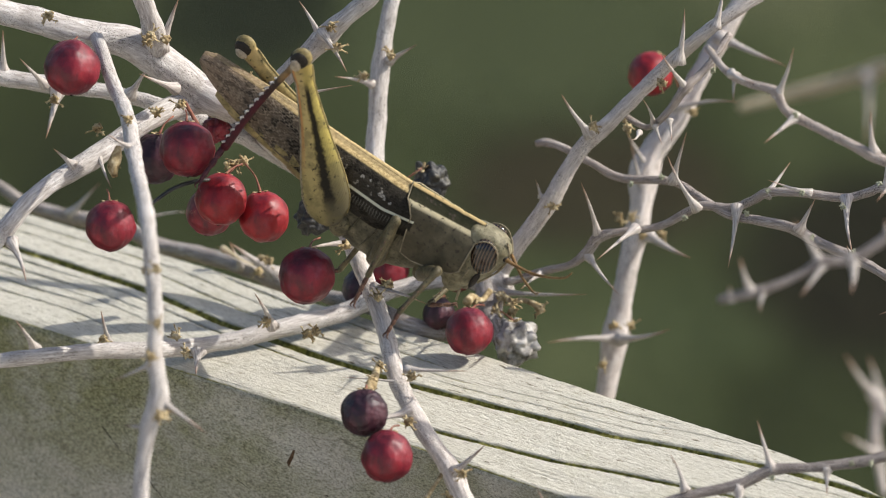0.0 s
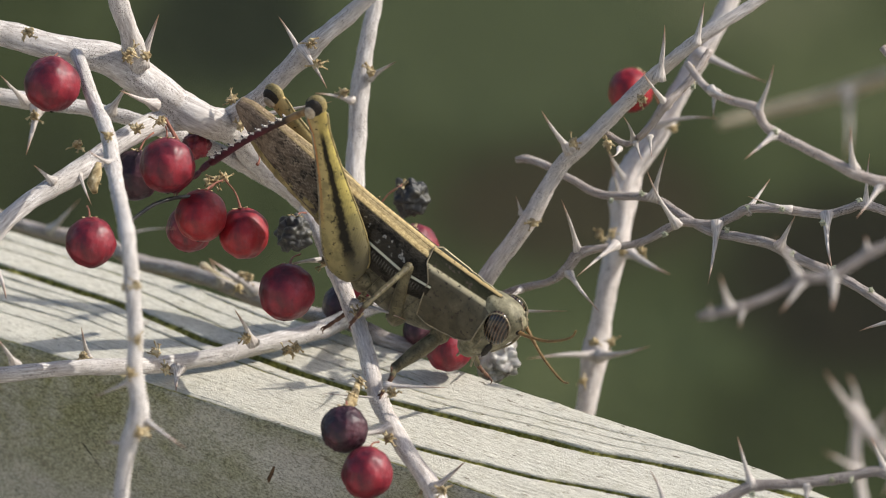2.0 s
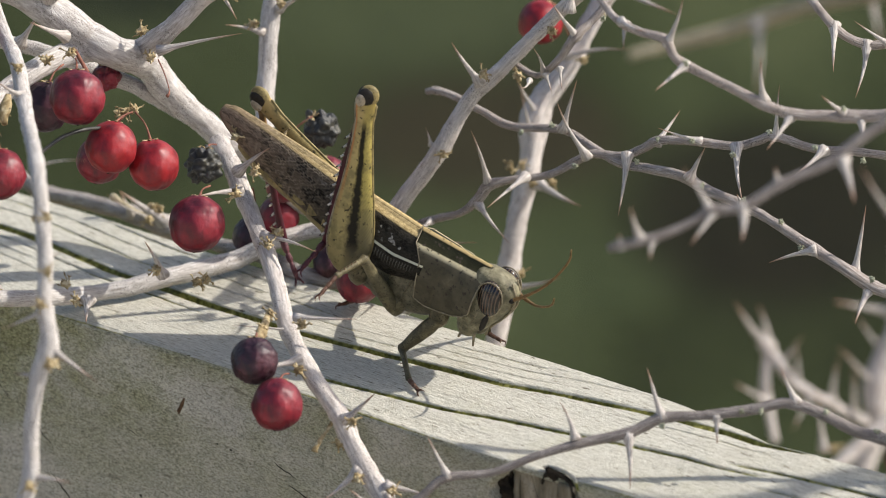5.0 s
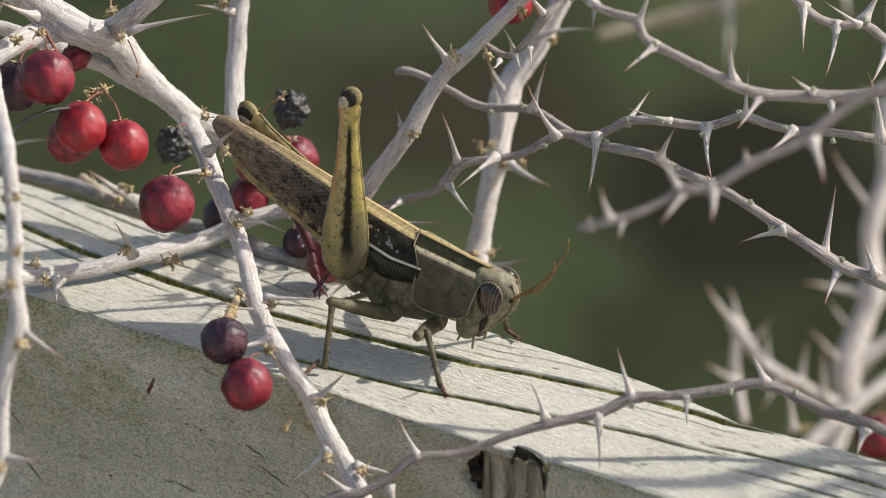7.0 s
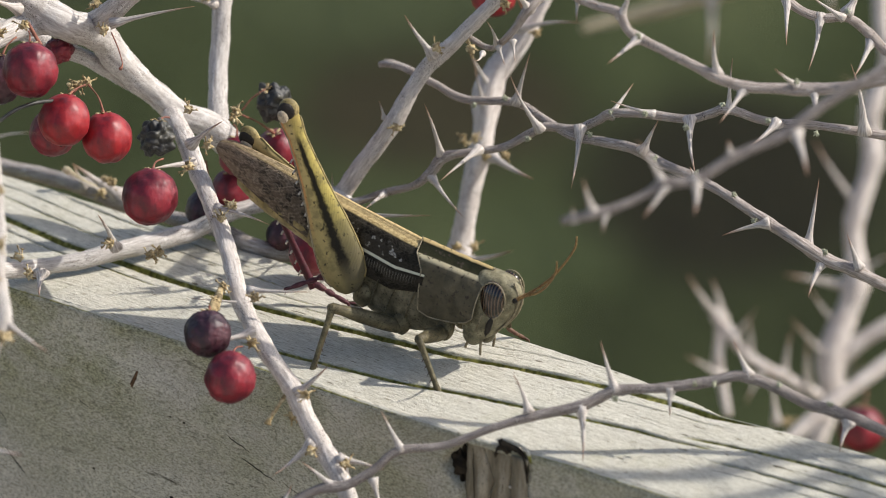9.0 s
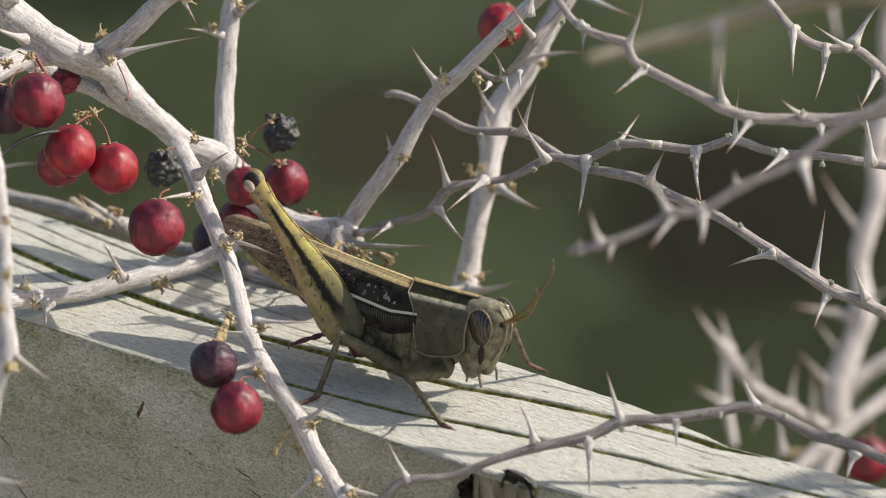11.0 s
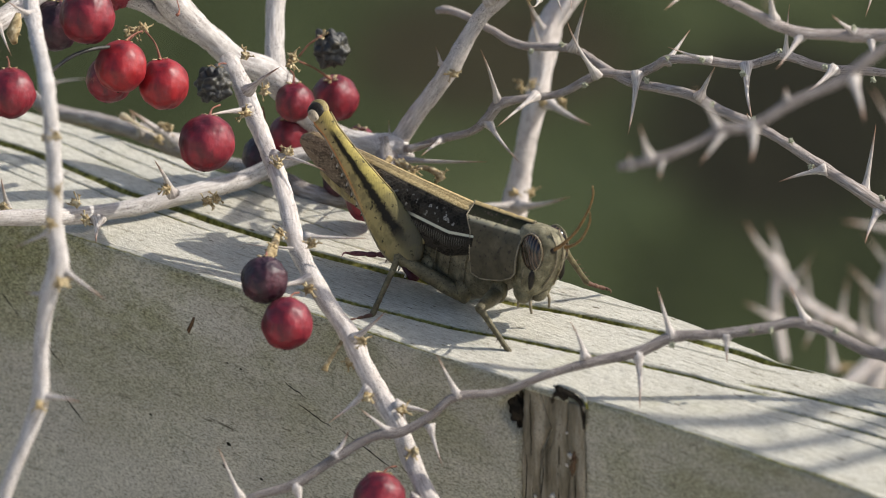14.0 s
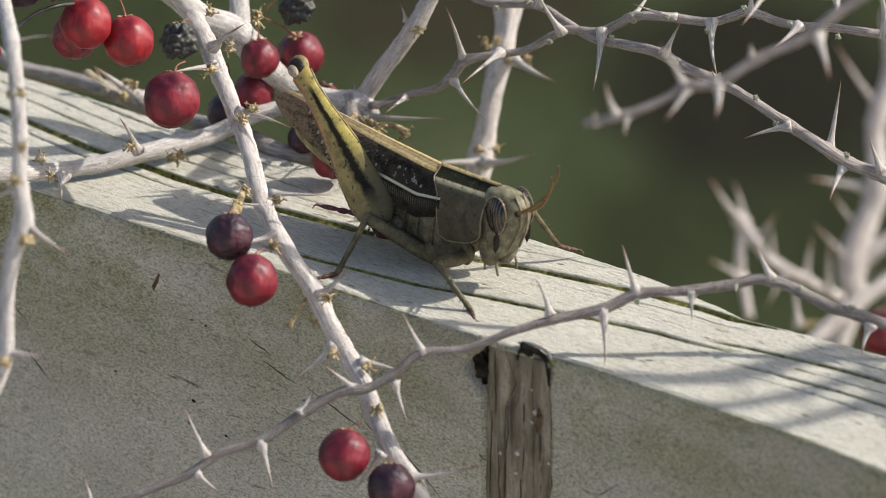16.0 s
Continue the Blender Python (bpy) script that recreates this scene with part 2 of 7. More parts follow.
def tube(path, sides=10, rough=0.0, seed=0.0, unit=MM):
    """A round tube along path (x, y, z, radius), closed at both ends, with a UV of (round, along) in its own units."""
    p = np.array(path, dtype=float)
    ways = np.gradient(p[:, :3], axis=0)
    ways /= np.linalg.norm(ways, axis=1)[:, None] + 1e-12
    side = np.cross(ways[0], (0.31, 0.52, 0.8))
    verts, uvs, run = [], [], 0.0
    for k in range(len(p)):
        side = side - ways[k] * (side @ ways[k])
        side /= np.linalg.norm(side) + 1e-12
        up = np.cross(ways[k], side)
        run += np.linalg.norm(p[k, :3] - p[k - 1, :3]) if k else 0
        for j in range(sides):
            a = 2 * math.pi * j / sides
            r = p[k, 3]
            if rough:
                r *= 1 + rough * (noise.noise(Vector((math.cos(a) * 1.3 + seed, math.sin(a) * 1.3, run / (p[k, 3] * 3 + 0.3)))) + 0.45 * noise.noise(Vector((math.cos(a) * 2.6 + seed, math.sin(a) * 2.6, run / (p[k, 3] * 0.8 + 0.2)))))
            verts.append((p[k, :3] + r * (math.cos(a) * side + math.sin(a) * up)) * unit)
            uvs.append((abs(2 * j / sides - 1) * 3, run))
    faces = [(k * sides + j, k * sides + (j + 1) % sides, (k + 1) * sides + (j + 1) % sides, (k + 1) * sides + j)
             for k in range(len(p) - 1) for j in range(sides)]
    faces.append(tuple(range(sides - 1, -1, -1)))
    faces.append(tuple(range((len(p) - 1) * sides, len(p) * sides)))
    return verts, faces, uvs


def loft(rings, unit=MM, close=True):
    """A skin over rings of equal length, closed round and (if close) at the ends, with a UV of (round, along) from 0 to 1."""
    n = len(rings[0])
    verts = [tuple(np.array(v) * unit) for ring in rings for v in ring]
    uvs = [(j / max(1, n - 1), k / max(1, len(rings) - 1)) for k in range(len(rings)) for j in range(n)]
    faces = [(k * n + j, k * n + (j + 1) % n, (k + 1) * n + (j + 1) % n, (k + 1) * n + j)
             for k in range(len(rings) - 1) for j in range(n)]
    if close:
        faces += [tuple(range(n - 1, -1, -1)), tuple(range((len(rings) - 1) * n, len(rings) * n))]
    return verts, faces, uvs


def merged(pieces):
    verts, faces, uvs = [], [], []
    for v, f, u in pieces:
        faces += [tuple(i + len(verts) for i in face) for face in f]
        verts += list(v)
        uvs += list(u)
    return verts, faces, uvs


def ball(centre, radii, turn=None, rows=10, cols=14, dent=0.0, freq=0.5, seed=0.0, ridge=0.0, fine=0.0, crease=0.0, unit=MM):
    """An ellipsoid, dented by noise; ridge adds sharp wrinkles all over, crease folds that run from pole to pole."""
    verts, uvs = [], []
    for i in range(rows + 1):
        th = math.pi * i / rows
        for j in range(cols):
            ph = 2 * math.pi * j / cols
            d = Vector((math.sin(th) * math.cos(ph), math.sin(th) * math.sin(ph), math.cos(th)))
            k = 1.0
            if dent:
                k += dent * noise.noise(d * (2.2 * freq) + Vector((seed, seed * 0.7, 1.3)))
            if ridge:
                k -= ridge * (1 - abs(noise.noise(d * 3.1 * (fine or freq) + Vector((seed, 4.1, seed)))) * 3) * 0.5
            if crease:
                fold = noise.noise(Vector((d.x * 3.4 + seed, d.y * 3.4, d.z * 0.9 + seed * 0.3)))
                small = noise.noise(Vector((d.x * 7.0, d.y * 7.0 + seed, d.z * 2.2)))
                k -= crease * (max(0, 1 - abs(fold) * 5) ** 1.5 + 0.4 * max(0, 1 - abs(small) * 4))
            v = Vector((d.x * radii[0] * k, d.y * radii[1] * k, d.z * radii[2] * k))
            if turn is not None:
                v = turn @ v
            verts.append(tuple((v + Vector(centre)) * unit))
            uvs.append((j / cols, i / rows))
    faces = [(i * cols + j, i * cols + (j + 1) % cols, (i + 1) * cols + (j + 1) % cols, (i + 1) * cols + j)[::-1]
             for i in range(rows) for j in range(cols)]
    return verts, faces, uvs


def aim(way):
    """A turn that takes +z to way."""
    return Vector(way).to_track_quat("Z", "Y").to_matrix()


# ---- the ground, far below and behind ----
def ground_material():
    m, t, b = shader("grass_ground", 0.95, 0.1)
    big = grain(t, coords(t, stretch=(1, 0.3, 1)), 7.0, 3, 0.5)
    patch = grain(t, coords(t, stretch=(1.3, 0.4, 1)), 4.5, 3, 0.5)
    blades = grain(t, coords(t), 60, 4)
    colour = ramp(t, big, (0.34, (0.0140, 0.0157, 0.0060)), (0.47, (0.0281, 0.0353, 0.0120)), (0.60, (0.0475, 0.0578, 0.0230)), (0.72, (0.0918, 0.1039, 0.0460)))
    colour = mix(t, maths(t, "MULTIPLY", ramp(t, patch, (0.52, (0, 0, 0)), (0.64, (1, 1, 1))), 0.5), colour, (0.0302, 0.0314, 0.0160))
    colour = mix(t, maths(t, "MULTIPLY", blades, 0.35), colour, (0.0324, 0.0412, 0.0180))
    # dark, green and pale spots painted onto the ground tone by hand
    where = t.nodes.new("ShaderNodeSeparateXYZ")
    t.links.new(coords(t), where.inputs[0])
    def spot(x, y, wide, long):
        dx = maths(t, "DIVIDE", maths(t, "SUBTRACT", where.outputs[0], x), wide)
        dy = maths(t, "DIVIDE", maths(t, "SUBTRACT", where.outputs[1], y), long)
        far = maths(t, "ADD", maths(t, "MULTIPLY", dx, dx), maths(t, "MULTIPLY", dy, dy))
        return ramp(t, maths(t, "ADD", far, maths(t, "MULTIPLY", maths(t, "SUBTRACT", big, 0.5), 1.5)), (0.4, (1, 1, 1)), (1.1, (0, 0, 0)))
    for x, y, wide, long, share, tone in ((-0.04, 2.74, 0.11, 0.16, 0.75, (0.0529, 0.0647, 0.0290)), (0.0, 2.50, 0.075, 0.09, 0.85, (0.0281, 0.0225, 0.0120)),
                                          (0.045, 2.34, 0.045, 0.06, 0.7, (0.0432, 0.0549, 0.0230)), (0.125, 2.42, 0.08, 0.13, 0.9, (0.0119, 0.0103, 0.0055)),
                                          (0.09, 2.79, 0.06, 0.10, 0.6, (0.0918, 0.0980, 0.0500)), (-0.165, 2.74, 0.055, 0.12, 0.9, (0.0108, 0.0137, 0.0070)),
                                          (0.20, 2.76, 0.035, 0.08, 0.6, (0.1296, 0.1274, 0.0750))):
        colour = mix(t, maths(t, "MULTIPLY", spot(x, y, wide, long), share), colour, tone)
    # unseen pale strip on the near side, added to bounce light onto the rail
    s = t.nodes.new("ShaderNodeSeparateXYZ")
    t.links.new(coords(t), s.inputs[0])
    edge = maths(t, "ADD", s.outputs[1], maths(t, "MULTIPLY", grain(t, coords(t), 5, 4), 0.3))
    path = ramp(t, maths(t, "ADD", edge, 0.2), (0.0, (1, 1, 1)), (0.12, (0, 0, 0)))
    bounce_tone = ramp(t, grain(t, coords(t), 40, 5), (0.35, (0.52, 0.45, 0.36)), (0.65, (0.76, 0.69, 0.58)))
    colour = mix(t, path, colour, bounce_tone)
    t.links.new(colour, b.inputs["Base Color"])
    bump(t, b, blades, 0.8, 0.02)
    return m


bm = bmesh.new()
bmesh.ops.create_grid(bm, x_segments=60, y_segments=60, size=1.0)
for v in bm.verts:
    v.co *= 400 * max(abs(v.co.x), abs(v.co.y), 0.004) ** 1.6
    v.co.z = 0.04 * noise.noise(v.co * 0.7)
tagged(part("ground", bm, ground_material(), None), "grassy ground with an unseen pale strip added to bounce light", "ground", kind="structure")


# ---- the rail ----
BEAM_TURN = 40.769
BEAM_WIDE, BEAM_DEEP = 40.80, 96.0


def grain_drift(x):
    """How far the grain wanders across the top (mm towards the back) along the rail."""
    return float(np.interp(x, (-150, -117, -93, -68, -46, -23, -2, 10, 30, 52, 70, 91, 120, 170), (4.7, 4.8, 1.0, 0, 0.1, 2.8, 5.7, 8.8, 13.1, 17.6, 20.5, 21.8, 23, 25)))


def back_shift(x):
    """How far the worn back edge stands in (mm)."""
    return float(np.interp(x, (-166, -123, -81, -46, -12, 28, 44, 51, 64, 84, 130), (2.0, 0.5, -0.8, -1.4, -1.9, -1.7, -0.2, 1.2, -0.1, -2.0, -1.0)))


def front_shift(x):
    """How far the front edge and face stand in (mm)."""
    return float(np.interp(x, (-170, -126, -78, -44, -3, 27, 45, 65, 90, 113, 150), (-3.0, -2.6, 0.0, 1.0, 1.0, 1.8, 3.6, 4.2, 4.0, 2.6, 1.0)))


# grooves: distance from the back edge (mm, along the grain), half width, depth, first and last x
GROOVES = ((19.8, 1.25, 1.90, -400, 400), (35.3, 0.95, 1.50, -40, 64), (32.2, 0.85, 1.40, 50, 400), (41, 0.70, 1.20, 58, 400), (26.7, 0.38, 1.12, -400, -105), (32, 0.35, 0.96, -400, -112),
           (4.7, 0.36, 0.96, -400, -52), (9, 0.30, 0.80, -400, -44), (13, 0.33, 0.80, -400, -36), (23.4, 0.33, 0.96, -400, -62), (29.4, 0.26, 0.80, -400, -96), (36, 0.29, 0.80, -400, -100),
           (9.5, 0.23, 0.64, -30, 10), (12.6, 0.23, 0.64, -40, 24), (15.6, 0.23, 0.64, -52, 12), (24, 0.23, 0.56, 20, 62), (28, 0.29, 0.80, 70, 400), (36.5, 0.23, 0.64, 70, 400), (45, 0.29, 0.80, 62, 400))


def top_height(x, q):
    """Height of the rail's top at x along it, q mm from its back edge."""
    h = 0.24 * noise.noise(Vector((x * 0.03, q * 0.12, 0))) + 0.10 * noise.noise(Vector((x * 0.09, q * 1.6, 5)))
    h += 0.03 * noise.noise(Vector((x * 0.5, q * 3.2, 9))) + 0.04 * noise.noise(Vector((x * 0.9, q * 2.2, 3)))
    g = q + grain_drift(x)
    for at, half, deep, first, last in GROOVES:
        if first < x < last:
            wander = 0.30 * noise.noise(Vector((x * 0.07, at, 2))) + 0.10 * noise.noise(Vector((x * 0.5, at, 2)))
            d = abs(g - at - wander) / half
            if d < 1:
                h -= min(1, max(0, q - 0.8) / 1.6) * deep * (1 - d * d) * min(1, (x - first) / 12, (last - x) / 12) * (0.7 + 0.5 * noise.noise(Vector((x * 0.15, at, 7))))
    return h


def build_rail():
    """The weathered rail: one ring of points after another along it."""
    rail = thing("fence_rail", "weathered grey wooden fence rail with long cracks", "fence rail", m=Matrix.Translation(TOP) @ pose(0, 0, 0, 0, 0, -BEAM_TURN))
    xs = np.concatenate([np.linspace(-620, -170, 24), np.linspace(-165, 165, 560), np.linspace(172, 620, 24)])
    w, edge = BEAM_WIDE / 2, 1.3
    ring = []
    for q in np.linspace(edge, BEAM_WIDE - edge, 190):
        ring.append((w - q, 0.0, "top", q))
    for a in np.linspace(0, 90, 7):
        ring.append((-w + edge - edge * math.sin(radians(a)), -edge + edge * math.cos(radians(a)), "edge", a))
    for z in np.concatenate([np.linspace(-1.8, -40, 110), np.linspace(-41, -BEAM_DEEP + 1, 26)]):
        ring.append((-w, z, "front", z))
    for y in np.linspace(-w + 1, w - 1, 5):
        ring.append((y, -BEAM_DEEP, "under", y))
    for z in np.linspace(-BEAM_DEEP + 1, -edge - 0.4, 16):
        ring.append((w, z, "back", z))
    for a in np.linspace(0, 80, 5):
        ring.append((w - edge + edge * math.cos(radians(a)), -edge + edge * math.sin(radians(a)), "edge", a))
    verts = []
    for x in xs:
        sag = front_shift(x) + 0.3 * noise.noise(Vector((x * 0.06, 3, 4))) + 0.12 * noise.noise(Vector((x * 0.4, 3, 4)))
        back = -back_shift(x) + 0.3 * noise.noise(Vector((x * 0.11, 8, 4))) + 0.15 * noise.noise(Vector((x * 0.6, 8, 4)))
        for y, z, face, k in ring:
            if face == "top":
                z = top_height(x, k)
                y += back * (1 - k / BEAM_WIDE) + sag * (k / BEAM_WIDE)
            elif face in ("front", "edge"):
                d = 0.14 * noise.noise(Vector((x * 0.12, z * 0.35, 1))) + 0.09 * noise.noise(Vector((x * 0.5, z * 1.3, 6))) + 0.10 * noise.noise(Vector((x * 1.0, z * 2.2, 8)))
                y += (sag if y < 0 else back) + d
                z += 0.35 * noise.noise(Vector((x * 0.03, (BEAM_WIDE if y < 0 else 0) * 0.12, 0))) if face == "edge" else 0
                if face == "front" and 16.5 < x < 37.2:
                    # the sunken dead knot: torn open on one side, level with the face on the other
                    tear = 21.6 - 4.2 * math.exp(-((z + 6.5) / 3.0) ** 2) + 0.5 * noise.noise(Vector((z * 0.5, 4, 4)))
                    side = min(1, max(0, (x - tear) / 0.7), max(0, (37.2 - x) / 1.6))
                    y += float(np.interp(x, (21.6, 24, 30, 37), (2.6, 1.7, 1.1, 0.5))) * side * min(1, max(0, (-z - 0.6) / 1.0)) * min(1, max(0, (z + 60) / 20))
            verts.append(Vector((x, y, z)) * MM)
    n = len(ring)
    faces, mats = [], []
    for i in range(len(xs) - 1):
        for j in range(n):
            faces.append((i * n + j, i * n + (j + 1) % n, (i + 1) * n + (j + 1) % n, (i + 1) * n + j)[::-1])
            mats.append(1 if ring[j][2] in ("front", "under", "back") or (ring[j][2] == "edge" and ring[j][0] < 0 and ring[j][3] > 40) else 0)
    faces += [tuple(range(n)), tuple(range((len(xs) - 1) * n, len(xs) * n))[::-1]]
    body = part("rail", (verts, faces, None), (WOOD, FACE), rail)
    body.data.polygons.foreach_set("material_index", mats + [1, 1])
    # the dead knot: upright splinters with open cracks between them
    def crack(k, z):
        line = ((22.2, 22.0, 21.8, 21.5), (25.6, 29.0, 26.4, 26.0), (33.0, 32.6, 33.2, 33.0), (36.6, 36.7, 37.0, 37.0))[k]
        return float(np.interp(-z, (0, 7.5, 13, 40), line)) + 0.40 * noise.noise(Vector((z * 0.35, k * 3.0, 2))) + 0.22 * noise.noise(Vector((z * 1.1, k * 3.0, 5)))
    for k in range(3):
        rows = []
        for z in np.linspace(-1.0, -58, 70):
            a, b = crack(k, z) + (0.10 if k == 0 else 0.13 if k == 1 else 0.0), crack(k + 1, z) - (0.13 if k == 0 else 0.0)
            face = -w + front_shift(30) + 0.25 * noise.noise(Vector((z * 0.2, k * 3.1, 7))) + (0.35, 0.12, 0.10)[k]
            row = [(a, face + 2.4, z), (a + 0.1, face + 0.3, z)]
            for f in np.linspace(0.12, 0.88, 9):
                row.append((a + (b - a) * f, face + 0.40 * noise.noise(Vector((f * 9 + k, z * 0.16, 3))) + 0.22 * noise.noise(Vector((f * 16 + k, z * 0.6, 8))), z))
            rows.append(row + [(b - 0.1, face + (0.3 if k < 2 else 0.0), z), (b, face + (2.4 if k < 2 else 0.5), z)])
        part("knot_splinter", loft(rows), KNOT, rail, "grey split knot wood")
    rim = -w + front_shift(30)
    # solid near-black shapes, their colour giving the shade inside the holes
    part("rot_hole", ball((20.4, rim + 1.7, -6.4), (2.2, 1.2, 3.4), dent=0.9, freq=1.5, seed=2, rows=18, cols=18), CRACK, rail, "black rotted hole")
    part("rot_hole", ball((31.4, rim + 0.75, -0.15), (1.6, 0.9, 0.95), Euler((0, 0.5, 0)).to_matrix(), dent=0.7, freq=1.5, seed=4, rows=16, cols=18), CRACK, rail, "black rotted hole")
    # an open arch over the knot, and the lip above it
    part("rot_hole", tube(curve_points([(29.3, rim + 0.1, -2.6, 0.16), (29.9, rim + 0.3, -0.9, 0.45), (31.2, rim + 0.7, 0.1, 0.62), (33.6, rim + 0.7, 0.05, 0.5), (35.7, rim + 0.4, -0.6, 0.42), (36.6, rim + 0.1, -2.4, 0.34), (36.8, rim + 0.1, -5.4, 0.16)], 0.35), 9, 0.45, 5), CRACK, rail, "black rotted arch")
    part("rot_hole", ball((34.4, rim + 0.30, -12.5), (0.7, 0.35, 2.4), Euler((0, 0.15, 0)).to_matrix(), dent=0.8, freq=1.6, seed=7, rows=16, cols=18), SLIVER, rail, "brown rotted hole")
    part("lip", tube(curve_points([(29.0, rim + 0.9, 0.5, 0.2), (30.9, rim + 1.3, 0.95, 0.42), (33.8, rim + 1.3, 0.85, 0.45), (36.2, rim + 0.9, 0.2, 0.35), (37.4, rim + 0.5, -1.6, 0.2)], 0.4), 8, 0.4, 3), WOOD, rail)
    # checks in the knot's splinters
    for x, z, long, lean in ((24.2, -2.0, 12, 0.03), (23.6, -14.0, 18, -0.03), (27.4, -12.0, 14, -0.05), (31.2, -6.0, 20, -0.02), (34.6, -15.0, 12, 0.04), (24.9, -20.0, 18, 0.05), (30.4, -22.0, 16, -0.04)):
        line = [(x + f * long * lean + 0.3 * noise.noise(Vector((f * 6, x, 2))), rim + 0.12 + 0.1 * noise.noise(Vector((f * 4, x, 7))), z - f * long, 0.07 * math.sin(math.pi * (0.06 + 0.88 * f)) + 0.02) for f in np.linspace(0, 1, 18)]
        part("knot_crack", tube(line, 6, 0.3, x), CRACK, rail)
    for x, z, r in ((32.9, -7.2, 0.26), (33.6, -11.4, 0.5), (33.0, -13.4, 0.34), (25.6, -21.6, 0.34), (29.6, -20.4, 0.6), (29.2, -24.4, 0.4), (36.9, -20.4, 0.3), (18.3, -18.6, 0.25)):
        part("grit_grain", ball((x, rim + 0.05, z), (r, r * 0.5, r * 0.85), dent=1.1, freq=1.3, seed=x, rows=9, cols=11), GRIT, rail)
    for x, z, s, a in ((-47.2, -31.7, 0.6, 20), (-39.2, -36.5, 0.5, 0), (-48.3, -36.5, 0.4, 40), (-47.3, -15.6, 0.3, 0), (-44.1, -16.0, 0.3, 0), (-66, -31, 0.4, 0), (10, -40, 0.6, 0), (-20, -24, 0.35, 0), (-8, -30, 0.3, 0)):
        turn = Euler((0, radians(a), 0)).to_matrix()
        part("wood_pit", ball((x, -w + front_shift(x) - 0.03, z), (s, 0.14, s * 0.6), turn=turn, dent=0.5, seed=x, rows=6, cols=10), CRACK, rail)
    part("bark_sliver", ball((-56.0, -w + front_shift(-56) - 0.1, -10.6), (0.42, 0.3, 1.9), Euler((0, 0.45, 0)).to_matrix(), dent=0.5, seed=3, rows=10, cols=8), SLIVER, rail, "thin brown bark sliver")
    # thin drying cracks on the face
    for x, z, long, fall in ((-20, -21, 14, -0.34), (-6, -24, 9, -0.55), (-34, -15.5, 6, -0.3), (-14, -16.5, 5, -0.3), (3, -27, 10, -0.75), (45, -26, 9, 0.8), (-70, -18, 5, -0.35), (-30, -19, 8, -0.3), (19, -22, 4, -0.5), (-95, -20, 8, -0.9), (-104, -14, 7, -0.9), (-88, -32, 6, -0.9)):
        line = [(x + f * long, -w + front_shift(x + f * long) - 0.02, z + f * long * fall + 0.35 * noise.noise(Vector((f * 5, x, 1))), 0.075 * math.sin(math.pi * (0.08 + 0.84 * f)) * (1 + 0.6 * noise.noise(Vector((f * 14, x, 4)))) + 0.015) for f in np.linspace(0, 1, 16)]
        part("face_crack", tube(line, 5, 0.3, x), CRACK, rail)
    # the posts that carry it, beyond the ends of the view
    for x in (-520, 520):
        rows = [[(x - 45 - c, w + 1 + c, z), (x + 45 + c, w + 1 + c, z), (x + 45 + c, w + 91 - c, z), (x - 45 - c, w + 91 - c, z)] for z, c in ((-965, 0), (-400, 0), (30, 0), (38, -8))]
        part("post", loft(rows), FACE, rail)
    return rail


build_rail()


# ---- the thorn bush ----
def thorn(parent, base, tip, r, seed):
    """One thorn: a flared base, a slightly bent needle."""
    a, b = np.array(base), np.array(tip)
    long = np.linalg.norm(b - a)
    bend = np.array([noise.noise(Vector((seed, k, 3.3))) for k in range(3)]) * long * 0.07
    path = []
    for s in np.linspace(-0.06, 1, 11):
        w = r * ((1 - s) ** 0.85 * 0.74 + 0.85 * math.exp(-max(s, 0) * 11)) if s < 1 else 0.03
        path.append((*(a + (b - a) * s + bend * math.sin(math.pi * max(s, 0))), max(w, 0.03)))
    verts, faces, uvs = tube(path, 8, 0.12, seed)
    uvs = [(u, v / long * 10) for u, v in uvs]
    part("thorn", (verts, faces, uvs), THORN, parent)


def bud(parent, at, size, seed, material, frilly=True):
    """A tuft of dry bud scales round a node: pointed flakes, and short stalks with a frayed end."""
    rng = random.Random(seed)
    def way():
        return Vector((rng.uniform(-1, 1), rng.uniform(-1, 1), rng.uniform(-1, 1))).normalized()
    a, pieces = Vector(at), [ball(at, (size * 0.32, size * 0.30, size * 0.34), None, 6, 8, 0.6, 1.5, seed)]
    for k in range(22):
        d = way()
        if k % 6 == 0 and frilly:
            e = a + d * size * rng.uniform(0.6, 0.95)
            mid = (a + e) / 2 + way() * size * 0.15
            pieces.append(tube([(*a, 0.13), (*mid, 0.12), (*e, 0.16)], 5, 0.2, k))
            for _ in range(4):
                tip = e + (d + way() * 0.9).normalized() * size * rng.uniform(0.16, 0.28)
                pieces.append(tube([(*e, 0.15), (*((e + tip) / 2), 0.12), (*tip, 0.03)], 5))
        else:
            root = a + d * size * 0.18
            tip = a + (d + way() * 0.35).normalized() * size * (rng.uniform(0.38, 0.68) if frilly else rng.uniform(0.45, 0.75))
            w = size * rng.uniform(0.12, 0.20)
            pieces.append(tube([(*root, w * 0.7), (*root.lerp(tip, 0.35), w), (*root.lerp(tip, 0.75), w * 0.6), (*tip, 0.03)], 5, 0.35, k))
    tagged(part("bud", merged(pieces), material, parent), kind="stuff")


